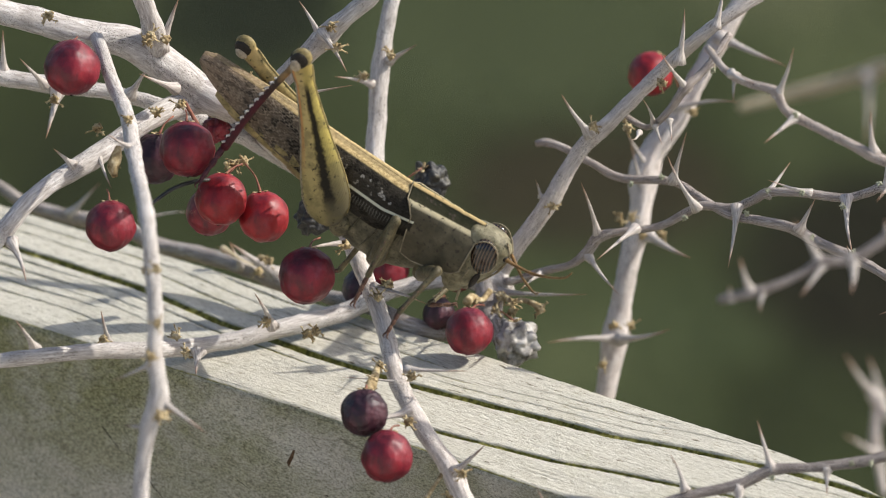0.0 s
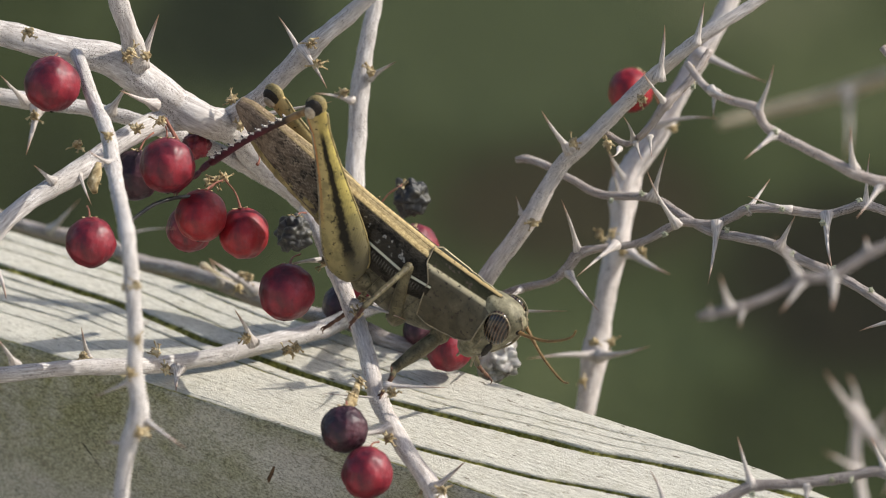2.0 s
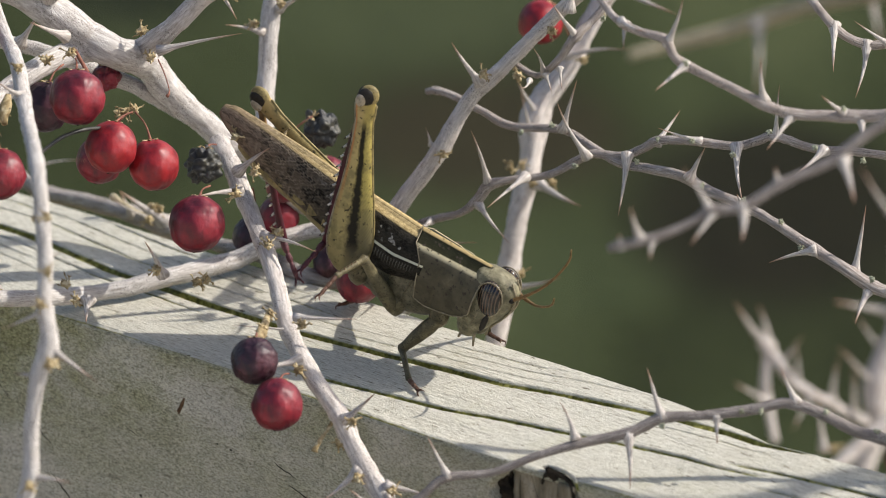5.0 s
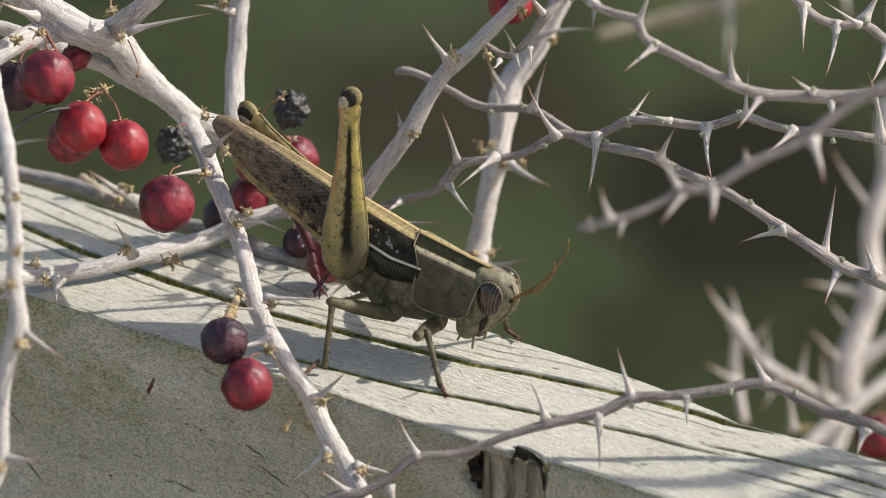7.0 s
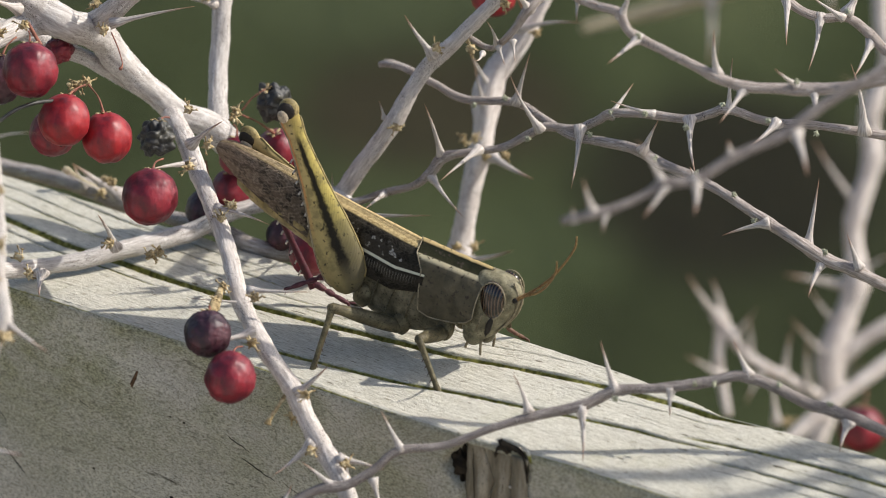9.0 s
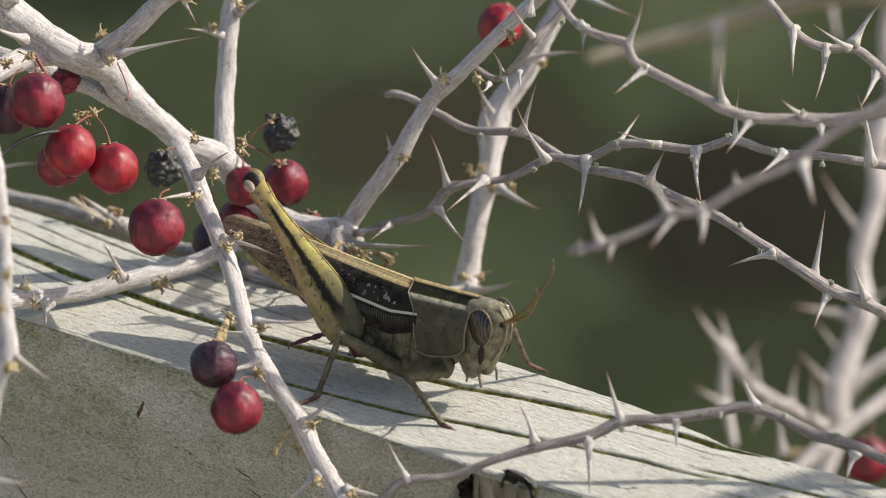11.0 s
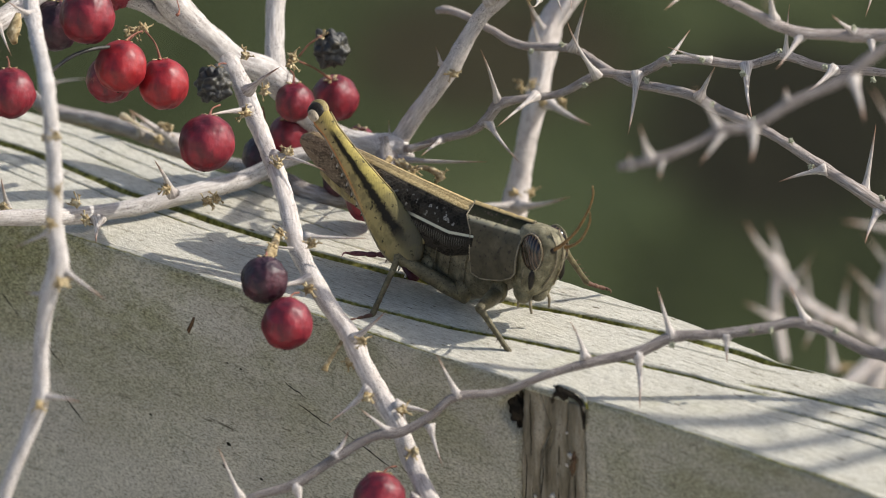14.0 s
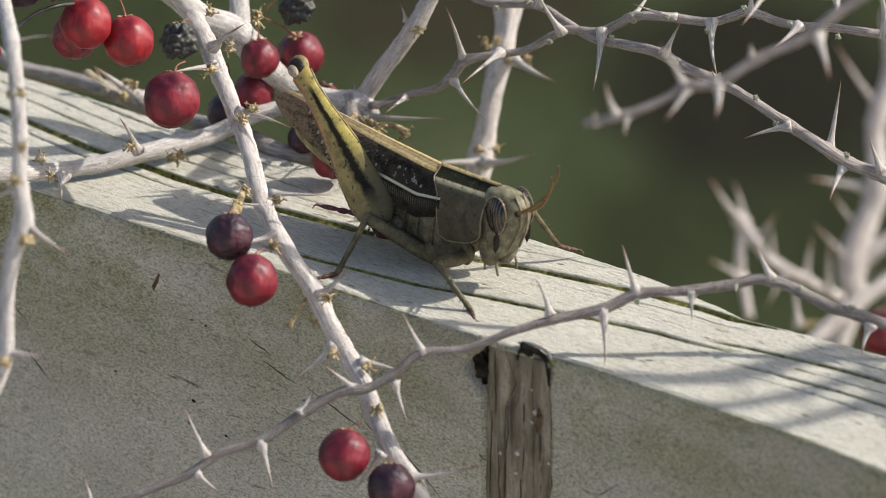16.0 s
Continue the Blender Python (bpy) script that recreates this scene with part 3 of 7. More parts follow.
def branch(parent, name, points, thorns, buds, bark, seed, lichen=False, size=2.05):
    """One limb with its thorns and buds. points: x, y, z, radius (mm from the rail)."""
    path = curve_points(points, 0.7)
    nodes = [np.array(b[0]) for b in thorns] + [np.array(b) for b in buds]
    for q in path:
        for c in nodes:
            d = np.linalg.norm(q[:3] - c)
            q[3] *= 1 + 0.16 * math.exp(-(d / (q[3] * 1.5 + 0.5)) ** 2)
    limb = part(name, tube(path, 18, 0.15, seed), bark, parent)
    for k, (a, b, r) in enumerate(thorns):
        thorn(limb, a, b, r, seed + k * 1.7)
    for k, at in enumerate(buds):
        bud(limb, at, 1.1 if lichen else size, seed * 13 + k, LICHEN if lichen else BUD, not lichen)
    return limb


main = thing("thorn_branch", "pale grey forked thorn branch with dry buds across the rail", "branch", "branches of the thorn bush", m=Matrix.Translation(TOP))
branch(main, "main_branch", [(-111.1, 39.5, 71.0, 2.25), (-101.6, 40.4, 67.9, 2.36), (-92.4, 41.3, 64.8, 2.57), (-84.3, 42.5, 62.5, 2.88), (-77.6, 42.8, 58.0, 3.09), (-72.5, 43.2, 53.5, 3.19), (-67.5, 44.1, 50.4, 2.99), (-62.3, 58.2, 42.6, 3.02), (-58.3, 61.0, 36.3, 2.71), (-53.2, 62.0, 30.7, 2.4), (-48.0, 62.3, 26.0, 2.3), (-43.1, 63.3, 23.2, 2.62), (-39.4, 64.1, 19.9, 2.93), (-35.1, 65.9, 13.6, 2.52), (-29.4, 67.2, 8.8, 1.89), (-23.6, 65.6, 7.5, 2.0), (-18.7, 65.3, 6.8, 2.21), (-16.4, 64.9, 5.8, 1.47), (-14.9, 64.6, 5.0, 0.53)],
       [((-58.6, 42.3, 51.3), (-44.0, 39.7, 55.5), 0.71), ((-76.2, 33.9, 57.2), (-81.9, 25.5, 63.1), 0.82), ((-78.5, 40.5, 62.9), (-75.2, 40.0, 72.4), 1.12), ((-17.8, 62.7, 5.6), (-1.3, 53.2, 9.0), 0.76), ((-19.3, 65.5, 7.2), (-19.5, 65.4, 12.4), 0.41)],
       [(-80.2, 33.8, 67.6), (-74.8, 29.1, 56.0), (-60.6, 38.0, 51.4), (-62.2, 41.8, 55.3), (-45.1, 32.7, 38.1), (-37.0, 35.8, 35.3), (-17.2, 58.6, 6.3), (-15.1, 55.8, 4.6), (-36.4, 32.6, 37.9), (-98.6, 35.1, 70.8), (-89.4, 18.1, 55.6), (-65.3, 38.0, 40.8)], BARK, 0.7)
branch(main, "side_branch", [(-20.4, 65.8, 8.0, 2.31), (-19.5, 62.3, 4.8, 2.31), (-18.7, 57.1, 2.4, 2.1), (-16.9, 51.8, 0.1, 1.57)],
       [],
       [(-18.0, 52.2, 6.4), (-15.0, 50.8, 8.3)], ROSE, 2.6)
branch(main, "side_branch", [(-20.6, 64.2, 4.1, 0.76), (-18.7, 66.2, 6.4, 1.68), (-14.1, 65.9, 13.6, 1.68), (-8.8, 64.8, 21.7, 1.59), (-2.5, 65.1, 33.0, 1.50), (1.7, 64.7, 37.4, 1.42), (7.9, 64.2, 44.1, 1.34), (14.1, 61.8, 51.5, 1.33), (19.8, 54.3, 59.6, 1.24), (24.8, 53.8, 63.8, 1.16), (31.6, 55.4, 67.8, 1.07), (38.9, 57.4, 72.6, 0.99), (47.1, 60.1, 79.3, 0.99)],
       [((-0.9, 63.5, 37.0), (-5.9, 61.5, 45.4), 0.82), ((-9.8, 64.7, 24.0), (-10.7, 64.0, 27.5), 0.41), ((15.6, 45.2, 58.4), (16.6, 44.9, 68.4), 0.92), ((22.3, 47.5, 64.2), (23.8, 48.3, 71.5), 0.82)],
       [(-0.2, 61.2, 39.3), (6.4, 61.1, 39.1), (-7.5, 60.3, 23.7), (12.4, 56.7, 49.6), (21.8, 52.7, 55.6)], ASHEN, 4.5)
branch(main, "side_branch", [(-67.1, 60.6, 43.3, 1.67), (-63.9, 53.4, 46.7, 2.07), (-60.4, 48.4, 50.4, 2.07), (-56.0, 44.1, 55.8, 1.85), (-51.3, 42.1, 61.6, 1.75), (-45.5, 40.4, 67.9, 1.64), (-39.3, 40.4, 73.4, 1.54), (-33.7, 40.8, 79.7, 1.43), (-27.0, 42.0, 88.0, 1.33)],
       [((-49.1, 39.4, 65.5), (-44.7, 33.1, 60.6), 0.82), ((-49.7, 41.1, 64.4), (-53.5, 41.7, 71.2), 0.82)],
       [(-46.5, 34.8, 64.7), (-47.7, 36.2, 68.4)], BARK, 6.4)
branch(main, "side_branch", [(-40.0, 63.2, 20.3, 2.72), (-40.5, 67.4, 22.6, 1.99), (-40.8, 73.7, 27.5, 1.79), (-40.3, 78.3, 33.6, 1.79), (-40.0, 80.6, 39.4, 1.68), (-39.3, 83.0, 45.3, 1.58), (-38.3, 85.4, 51.1, 1.47), (-37.0, 87.7, 57.0, 1.37), (-36.2, 90.5, 63.8, 1.37), (-35.6, 93.7, 71.6, 1.26)],
       [((-37.7, 80.7, 45.0), (-32.9, 76.1, 49.7), 0.71), ((-41.6, 79.1, 40.9), (-48.0, 73.9, 44.2), 0.61)],
       [(-42.6, 77.8, 43.0), (-37.7, 77.3, 47.2)], BARK, 8.3)
branch(main, "side_branch", [(-48.9, 58.3, 26.9, 1.88), (-46.1, 47.2, 26.1, 1.76), (-43.5, 34.8, 24.8, 1.75), (-40.8, 23.2, 22.8, 1.57), (-38.3, 11.7, 20.9, 1.56), (-36.6, 4.0, 18.0, 1.56), (-34.8, -3.8, 14.6, 1.55), (-30.9, -14.0, 10.8, 1.54), (-25.8, -19.5, 5.1, 1.63), (-23.0, -23.6, 0.4, 1.63), (-19.7, -27.6, -4.2, 1.63), (-17.0, -31.1, -7.5, 1.63), (-14.5, -35.3, -12.6, 1.63), (-12.2, -39.0, -16.5, 1.62), (-9.2, -42.7, -20.3, 1.62), (-6.4, -46.3, -23.8, 1.62), (-3.9, -50.3, -28.3, 1.53)],
       [((-44.4, 30.3, 32.4), (-38.7, 24.4, 39.1), 0.82), ((-44.8, 27.1, 29.6), (-52.6, 19.2, 31.5), 0.82), ((-39.3, 16.6, 25.0), (-30.2, 8.1, 25.4), 0.71), ((-33.3, -7.4, 19.0), (-22.6, -9.4, 19.5), 0.61), ((-33.5, -14.0, 13.4), (-42.4, -20.4, 13.5), 0.82), ((-24.6, -21.6, 5.3), (-19.3, -23.5, 11.1), 0.82), ((-22.5, -27.0, -2.7), (-29.3, -30.9, -7.1), 0.92), ((-17.0, -29.8, -4.3), (-9.4, -32.3, -5.2), 0.82), ((-13.9, -41.4, -17.0), (-18.6, -42.0, -23.9), 0.82), ((-8.4, -44.8, -20.1), (3.8, -45.8, -17.3), 0.82), ((-34.9, -4.5, 15.4), (-45.0, -6.1, 17.0), 0.31)],
       [(-45.0, 23.1, 30.6), (-41.6, 26.5, 33.5), (-37.2, 15.0, 26.4), (-39.0, 12.3, 25.0), (-32.5, -11.6, 19.3), (-38.5, -1.6, 17.5), (-33.2, -16.4, 12.7), (-23.3, -25.4, 6.5), (-22.5, -29.2, -2.8), (-16.3, -31.9, -4.2), (-14.2, -36.5, -10.4), (-25.6, -19.5, -0.2), (-8.4, -45.3, -21.3)], ASHEN, 10.2)
branch(main, "side_branch", [(-110.9, 3.2, 34.7, 1.52), (-104.0, 10.3, 41.4, 1.63), (-99.2, 15.8, 44.5, 1.73), (-93.9, 20.9, 46.3, 1.73), (-87.0, 28.2, 48.4, 1.84), (-80.5, 35.6, 50.6, 2.05), (-74.6, 42.2, 51.0, 2.27), (-68.5, 44.2, 50.5, 1.86)],
       [((-104.5, 6.6, 37.7), (-101.6, -1.6, 33.4), 0.92), ((-94.2, 19.4, 48.0), (-97.2, 16.7, 52.0), 0.71), ((-89.5, 23.7, 48.0), (-87.0, 17.8, 43.9), 0.61)],
       [(-79.1, 28.5, 54.6)], BARK, 12.1)
branch(main, "side_branch", [(-113.9, 63.0, 49.2, 1.35), (-103.1, 62.3, 47.5, 1.46), (-93.7, 61.9, 46.5, 1.46), (-88.5, 61.6, 45.6, 1.35), (-80.1, 58.9, 44.4, 1.35), (-73.2, 57.9, 41.8, 1.46), (-65.1, 60.5, 37.5, 1.56), (-59.5, 63.9, 32.8, 1.46), (-56.0, 67.6, 28.5, 0.94)],
       [((-108.8, 63.1, 49.4), (-108.7, 62.2, 57.8), 0.92), ((-101.3, 60.4, 48.0), (-105.2, 54.6, 55.1), 0.71), ((-98.8, 59.7, 46.3), (-100.7, 52.8, 40.0), 1.02), ((-85.1, 57.8, 47.0), (-81.4, 54.2, 54.1), 0.92)],
       [(-99.1, 57.4, 46.0), (-66.7, 47.4, 37.1), (-64.0, 43.8, 39.1)], BARK, 14.0)
branch(main, "side_branch", [(-113.4, 19.1, 9.0, 1.34), (-101.3, 23.1, 9.0, 1.44), (-90.3, 30.5, 7.0, 1.45), (-81.3, 35.9, 5.0, 1.55), (-73.4, 43.6, 2.5, 1.56), (-66.1, 46.9, 2.5, 1.56), (-59.9, 50.1, 3.0, 1.67), (-51.7, 55.1, 3.0, 1.78), (-46.1, 59.5, 3.0, 1.78), (-41.3, 60.3, 5.0, 1.57), (-37.2, 61.9, 6.4, 1.47), (-30.9, 64.3, 7.0, 1.47), (-23.6, 65.4, 7.0, 1.47), (-18.9, 66.2, 6.4, 1.47)],
       [((-103.3, 47.7, 0.6), (-106.5, 42.2, 8.5), 0.82), ((-88.8, 38.5, 4.6), (-90.2, 35.4, 12.9), 0.92), ((-72.1, 25.1, 8.8), (-72.4, 20.8, 6.1), 1.02), ((-58.7, 28.9, 12.8), (-61.7, 25.5, 20.5), 0.82)],
       [(-74.4, 25.1, 8.8), (-76.3, 30.0, 10.1), (-52.0, 22.8, 13.6), (-50.5, 21.1, 14.8), (-59.7, 27.2, 14.0), (-90.0, 35.3, 7.4)], BARK, 17.8)
branch(main, "side_branch", [(-91.1, 47.1, 63.2, 0.93), (-90.0, 37.2, 65.4, 1.2), (-89.0, 32.6, 64.8, 1.2), (-86.7, 26.6, 60.5, 1.29), (-83.5, 11.2, 59.9, 1.37), (-81.3, -8.6, 58.9, 1.35), (-77.6, -49.2, 65.2, 1.32), (-76.4, -58.0, 59.2, 1.32), (-75.7, -63.2, 51.8, 1.32), (-75.9, -65.7, 45.5, 1.32), (-75.1, -68.2, 39.5, 1.49), (-76.9, -70.5, 33.8, 1.32), (-78.0, -73.0, 27.4, 1.32), (-78.3, -76.7, 18.3, 1.32), (-79.9, -78.9, 12.9, 1.32), (-84.8, -83.7, 1.0, 1.23), (-86.3, -87.1, -7.4, 1.23)],
       [((-74.8, -68.6, 38.5), (-66.7, -74.4, 34.8), 0.82), ((-77.3, -70.4, 34.0), (-81.1, -68.4, 33.6), 0.71), ((-78.3, -76.9, 17.9), (-71.1, -81.0, 18.5), 0.92), ((-76.6, -61.1, 51.5), (-73.0, -62.3, 54.1), 0.41), ((-82.4, -1.8, 59.5), (-86.2, -6.6, 63.8), 0.71), ((-77.4, -49.3, 64.7), (-68.8, -52.7, 67.1), 0.31), ((-76.5, -66.3, 44.2), (-83.4, -65.5, 40.7), 0.61)],
       [(-75.3, -63.8, 61.0), (-77.6, -56.5, 57.6), (-75.1, -69.2, 53.0), (-74.8, -75.1, 38.3), (-78.3, -81.2, 17.9), (-74.0, -71.4, 36.8), (-83.1, 3.8, 62.7), (-76.3, -69.4, 47.0)], BARK, 19.7)
branch(main, "dry_stalk", [(-81.8, 14.2, 40.5, 0.31), (-79.0, 16.0, 42.2, 0.36), (-75.8, 17.8, 43.9, 0.36), (-72.3, 20.1, 44.3, 0.36), (-69.4, 23.9, 43.2, 0.31)],
       [],
       [], DRIED, 48.2)
branch(main, "dry_stalk", [(-26.6, -19.8, 4.5, 0.4), (-28.2, -21.6, 2.7, 0.35), (-29.8, -23.4, 0.8, 0.45), (-30.2, -23.8, -0.1, 0.7)],
       [],
       [], BUD, 50.1)
branch(main, "dry_stalk", [(-25.4, -20.2, 3.4, 0.4), (-24.8, -21.8, 2.1, 0.35), (-25.0, -23.4, 0.8, 0.6)],
       [],
       [], BUD, 52.0)
branch(main, "dry_stalk", [(-74.1, 31.1, 55.5, 0.41), (-72.5, 28.2, 53.9, 0.36), (-71.7, 25.8, 53.2, 0.51)],
       [],
       [], STALK, 53.9)
branch(main, "dry_stalk", [(-59.6, 49.1, 46.8, 0.14), (-58.2, 44.3, 45.5, 0.12), (-57.3, 39.5, 44.3, 0.12), (-57.7, 38.2, 43.8, 0.36)],
       [],
       [], STALK, 55.8)
branch(main, "dry_stalk", [(-17.4, 60.6, 6.0, 0.73), (-15.1, 56.5, 6.3, 0.52), (-12.8, 54.7, 7.2, 0.52), (-10.4, 52.4, 7.0, 0.63), (-9.6, 52.0, 5.9, 0.84)],
       [],
       [(-9.8, 52.2, 6.4)], BUD, 57.7)
branch(main, "dry_stalk", [(-19.3, 60.9, 6.5, 0.63), (-20.8, 56.5, 6.5, 0.52), (-22.4, 54.9, 7.8, 0.63), (-23.4, 52.7, 7.6, 0.84)],
       [],
       [(-22.2, 54.7, 7.2)], BUD, 59.6)
branch(main, "dry_stalk", [(-38.8, -1.7, 17.0, 0.51), (-39.2, -7.9, 17.7, 0.81), (-39.9, -14.2, 18.3, 0.91), (-40.3, -16.5, 18.0, 0.6)],
       [],
       [(-39.6, -11.9, 18.5)], BUD, 61.5)
branch(main, "side_branch", [(-79.4, 41.6, 62.0, 2.1), (-80.0, 39.0, 67.0, 1.85), (-81.2, 37.2, 72.0, 1.75), (-82.8, 36.0, 78.0, 1.75), (-84.0, 35.0, 84.0, 1.6)],
       [],
       [(-77.6, 38.0, 65.0), (-81.0, 36.0, 65.6)], BARK, 73.0)
branch(main, "dry_stalk", [(-85.6, 18.0, 52.0, 0.5), (-86.0, 17.0, 50.4, 0.9), (-86.6, 16.4, 48.6, 1.0), (-86.2, 16.2, 46.8, 0.5)],
       [],
       [(-86.2, 16.6, 49.8)], BUD, 75.0)
back_twig = thing("thorn_branch", "pale bare twig lying behind the wooden rail", "branch", "branches of the thorn bush", m=Matrix.Translation(TOP))
branch(back_twig, "twig", [(-120.4, 138.3, 0.6, 0.87), (-114.3, 133.3, -1.0, 1.09), (-108.7, 129.2, -3.2, 1.3), (-99.5, 120.9, -2.5, 1.41), (-89.9, 113.8, -1.4, 1.4), (-83.2, 106.8, -2.5, 1.5), (-74.4, 100.5, -2.1, 1.61), (-65.1, 93.1, -1.8, 1.6), (-58.5, 86.4, -2.4, 1.6), (-51.3, 80.1, -1.9, 1.38), (-40.5, 67.0, 0.4, 1.48), (-34.0, 58.4, 0.5, 1.68), (-26.2, 57.9, -0.9, 1.47), (-21.4, 61.4, -2.9, 0.84)],
       [((-99.9, 120.3, -1.3), (-94.2, 116.9, 6.3), 0.82), ((-66.6, 92.4, -1.0), (-68.5, 88.4, 5.2), 0.71), ((-63.3, 90.2, -0.9), (-70.8, 86.3, 5.4), 0.41)],
       [(-63.1, 84.5, 1.0)], ROSE, 15.9)
branch(back_twig, "dry_stalk", [(-64.0, 91.0, -0.6, 0.45), (-66.1, 90.0, 0.8, 0.42), (-68.4, 88.4, 3.2, 0.46), (-69.6, 88.0, 4.1, 0.8), (-70.3, 88.0, 4.5, 0.5)],
       [((-60.0, 88.0, -1.0), (-68.6, 86.0, 6.4), 1.35)],
       [(-62.8, 88.0, 2.2), (-61.1, 88.0, 1.7)], STRAW, 77.0)
fore_twig = thing("thorn_branch", "thin grey thorny twig crossing before the rail", "branch", "branches of the thorn bush", m=Matrix.Translation(TOP))
branch(fore_twig, "twig", [(-66.5, -46.6, -27.8, 0.7), (-58.3, -45.0, -23.9, 0.7), (-48.2, -43.9, -20.0, 0.77), (-42.2, -42.8, -16.2, 0.77), (-35.2, -42.3, -14.0, 0.85), (-28.2, -41.0, -9.7, 0.85), (-21.2, -39.9, -5.8, 0.85), (-16.2, -40.0, -4.9, 0.85), (-11.2, -39.3, -2.2, 0.77), (-6.8, -38.4, 1.1, 0.77), (1.6, -38.0, 2.0, 0.7), (9.6, -37.6, 5.1, 0.7), (17.6, -36.8, 7.2, 0.85), (25.6, -36.1, 8.8, 0.93), (31.6, -35.1, 11.2, 0.93), (39.5, -35.0, 11.7, 0.85), (47.5, -34.6, 12.6, 0.93), (53.5, -34.2, 13.7, 0.93), (59.5, -34.8, 12.0, 1.0), (65.5, -36.0, 9.2, 1.08), (69.5, -36.4, 8.1, 1.08), (74.5, -37.1, 6.5, 1.0), (81.5, -38.3, 3.5, 1.0)],
       [((-6.4, -38.2, 1.5), (-10.0, -37.1, 8.6), 0.71), ((16.1, -36.4, 8.1), (13.5, -34.8, 14.2), 0.71), ((31.4, -35.0, 11.6), (28.9, -33.0, 19.9), 0.82), ((25.6, -36.4, 8.1), (25.8, -42.1, 0.5), 0.82), ((41.2, -35.2, 11.1), (41.2, -38.3, 7.6), 0.82), ((55.0, -34.0, 14.1), (52.4, -32.9, 20.0), 0.82), ((72.7, -38.1, 6.1), (71.1, -41.5, 2.0), 0.92), ((-44.9, -42.8, -16.3), (-48.8, -40.9, -7.4), 0.71), ((-34.9, -42.5, -14.5), (-32.8, -47.4, -21.1), 0.82), ((-27.9, -40.8, -9.1), (-25.6, -39.9, -4.8), 0.82), ((-11.2, -40.0, -4.0), (-9.0, -43.8, -10.0), 0.71), ((-18.4, -39.6, -5.2), (-23.9, -39.1, -0.7), 0.82), ((-46.2, -44.2, -19.7), (-42.4, -46.1, -22.3), 0.71), ((-64.8, -45.9, -25.9), (-66.4, -44.3, -20.1), 0.82)],
       [(31.5, -37.9, 10.9), (49.0, -36.9, 13.2), (60.5, -36.2, 12.9), (69.4, -38.3, 10.0), (45.5, -36.2, 12.9)], DUSKY, 21.6, True)
back_stem = thing("thorn_branch", "upright pinkish white thorny stem behind the rail", "branch", "branches of the thorn bush", m=Matrix.Translation(TOP))
branch(back_stem, "twig", [(-1.5, 93.3, -40.2, 1.92), (2.1, 97.6, -29.8, 1.92), (4.3, 102.0, -18.7, 2.24), (6.4, 104.6, -7.0, 1.92), (8.8, 108.5, 3.0, 2.03), (10.1, 112.2, 11.9, 2.34), (15.0, 115.0, 18.9, 2.14), (20.4, 118.7, 27.9, 1.92), (25.8, 122.2, 36.9, 1.83), (29.6, 124.9, 43.3, 1.71), (32.3, 127.6, 50.3, 1.60), (35.1, 130.9, 58.2, 1.60)],
       [((4.3, 99.6, -18.9), (-8.8, 93.8, -17.2), 0.92), ((5.4, 97.8, -18.2), (14.5, 91.0, -13.4), 0.92), ((10.3, 105.3, 0.2), (18.4, 94.0, -0.1), 1.02), ((16.1, 114.3, 22.6), (27.4, 108.9, 25.8), 0.71), ((8.8, 108.8, 9.2), (7.1, 106.0, 18.4), 0.61), ((9.9, 110.3, 12.7), (6.2, 108.8, 20.1), 0.61), ((24.2, 119.3, 35.0), (36.5, 111.5, 32.1), 1.02)],
       [(3.8, 83.7, -9.5), (7.1, 85.5, -10.3), (1.7, 90.3, -20.3), (9.2, 99.5, 2.4), (18.8, 108.2, 24.1), (7.1, 98.8, 6.2), (13.0, 97.6, 3.3), (4.9, 100.8, 5.5)], PINK, 23.5, False, 1.9)
right_twig = thing("thorn_branch", "thin grey twigs with long sharp thorns", "branch", "branches of the thorn bush", m=Matrix.Translation(TOP))
branch(right_twig, "twig", [(-10.5, 76.7, 29.8, 0.63), (-8.8, 75.5, 30.5, 0.81), (-5.3, 73.4, 30.1, 0.72), (0.0, 69.3, 28.6, 0.72), (5.2, 65.2, 27.4, 0.81), (14.6, 59.2, 29.0, 0.72), (19.8, 53.8, 27.9, 0.72), (24.9, 48.4, 26.7, 0.8), (30.7, 43.4, 27.4, 0.89), (36.2, 38.6, 28.0, 0.98), (41.2, 33.4, 27.1, 0.98), (46.9, 29.9, 25.9, 0.97), (53.0, 24.9, 24.2, 0.88), (59.1, 21.5, 21.1, 0.97), (65.1, 16.3, 19.0, 1.06), (70.2, 14.9, 16.0, 1.14), (75.3, 13.9, 14.2, 1.06), (83.5, 12.9, 10.5, 1.06)],
       [((14.7, 57.4, 30.2), (17.1, 53.9, 40.8), 0.71), ((37.8, 36.0, 29.0), (40.3, 33.0, 35.8), 0.82), ((59.8, 18.8, 21.3), (51.8, 19.2, 18.8), 0.82), ((67.2, 16.9, 17.6), (69.2, 18.9, 30.1), 0.82), ((69.8, 14.8, 15.2), (67.1, 7.9, 11.4), 0.92), ((76.3, 13.7, 15.1), (74.2, 13.0, 21.5), 0.82), ((46.9, 28.1, 27.0), (46.0, 27.2, 29.0), 0.61)],
       [(6.9, 60.7, 28.0), (12.6, 60.0, 29.6), (39.7, 30.7, 29.3), (47.3, 26.2, 28.3), (53.9, 22.4, 25.4), (57.5, 20.4, 21.2), (70.0, 9.8, 19.4)], TWIG, 25.4, True)
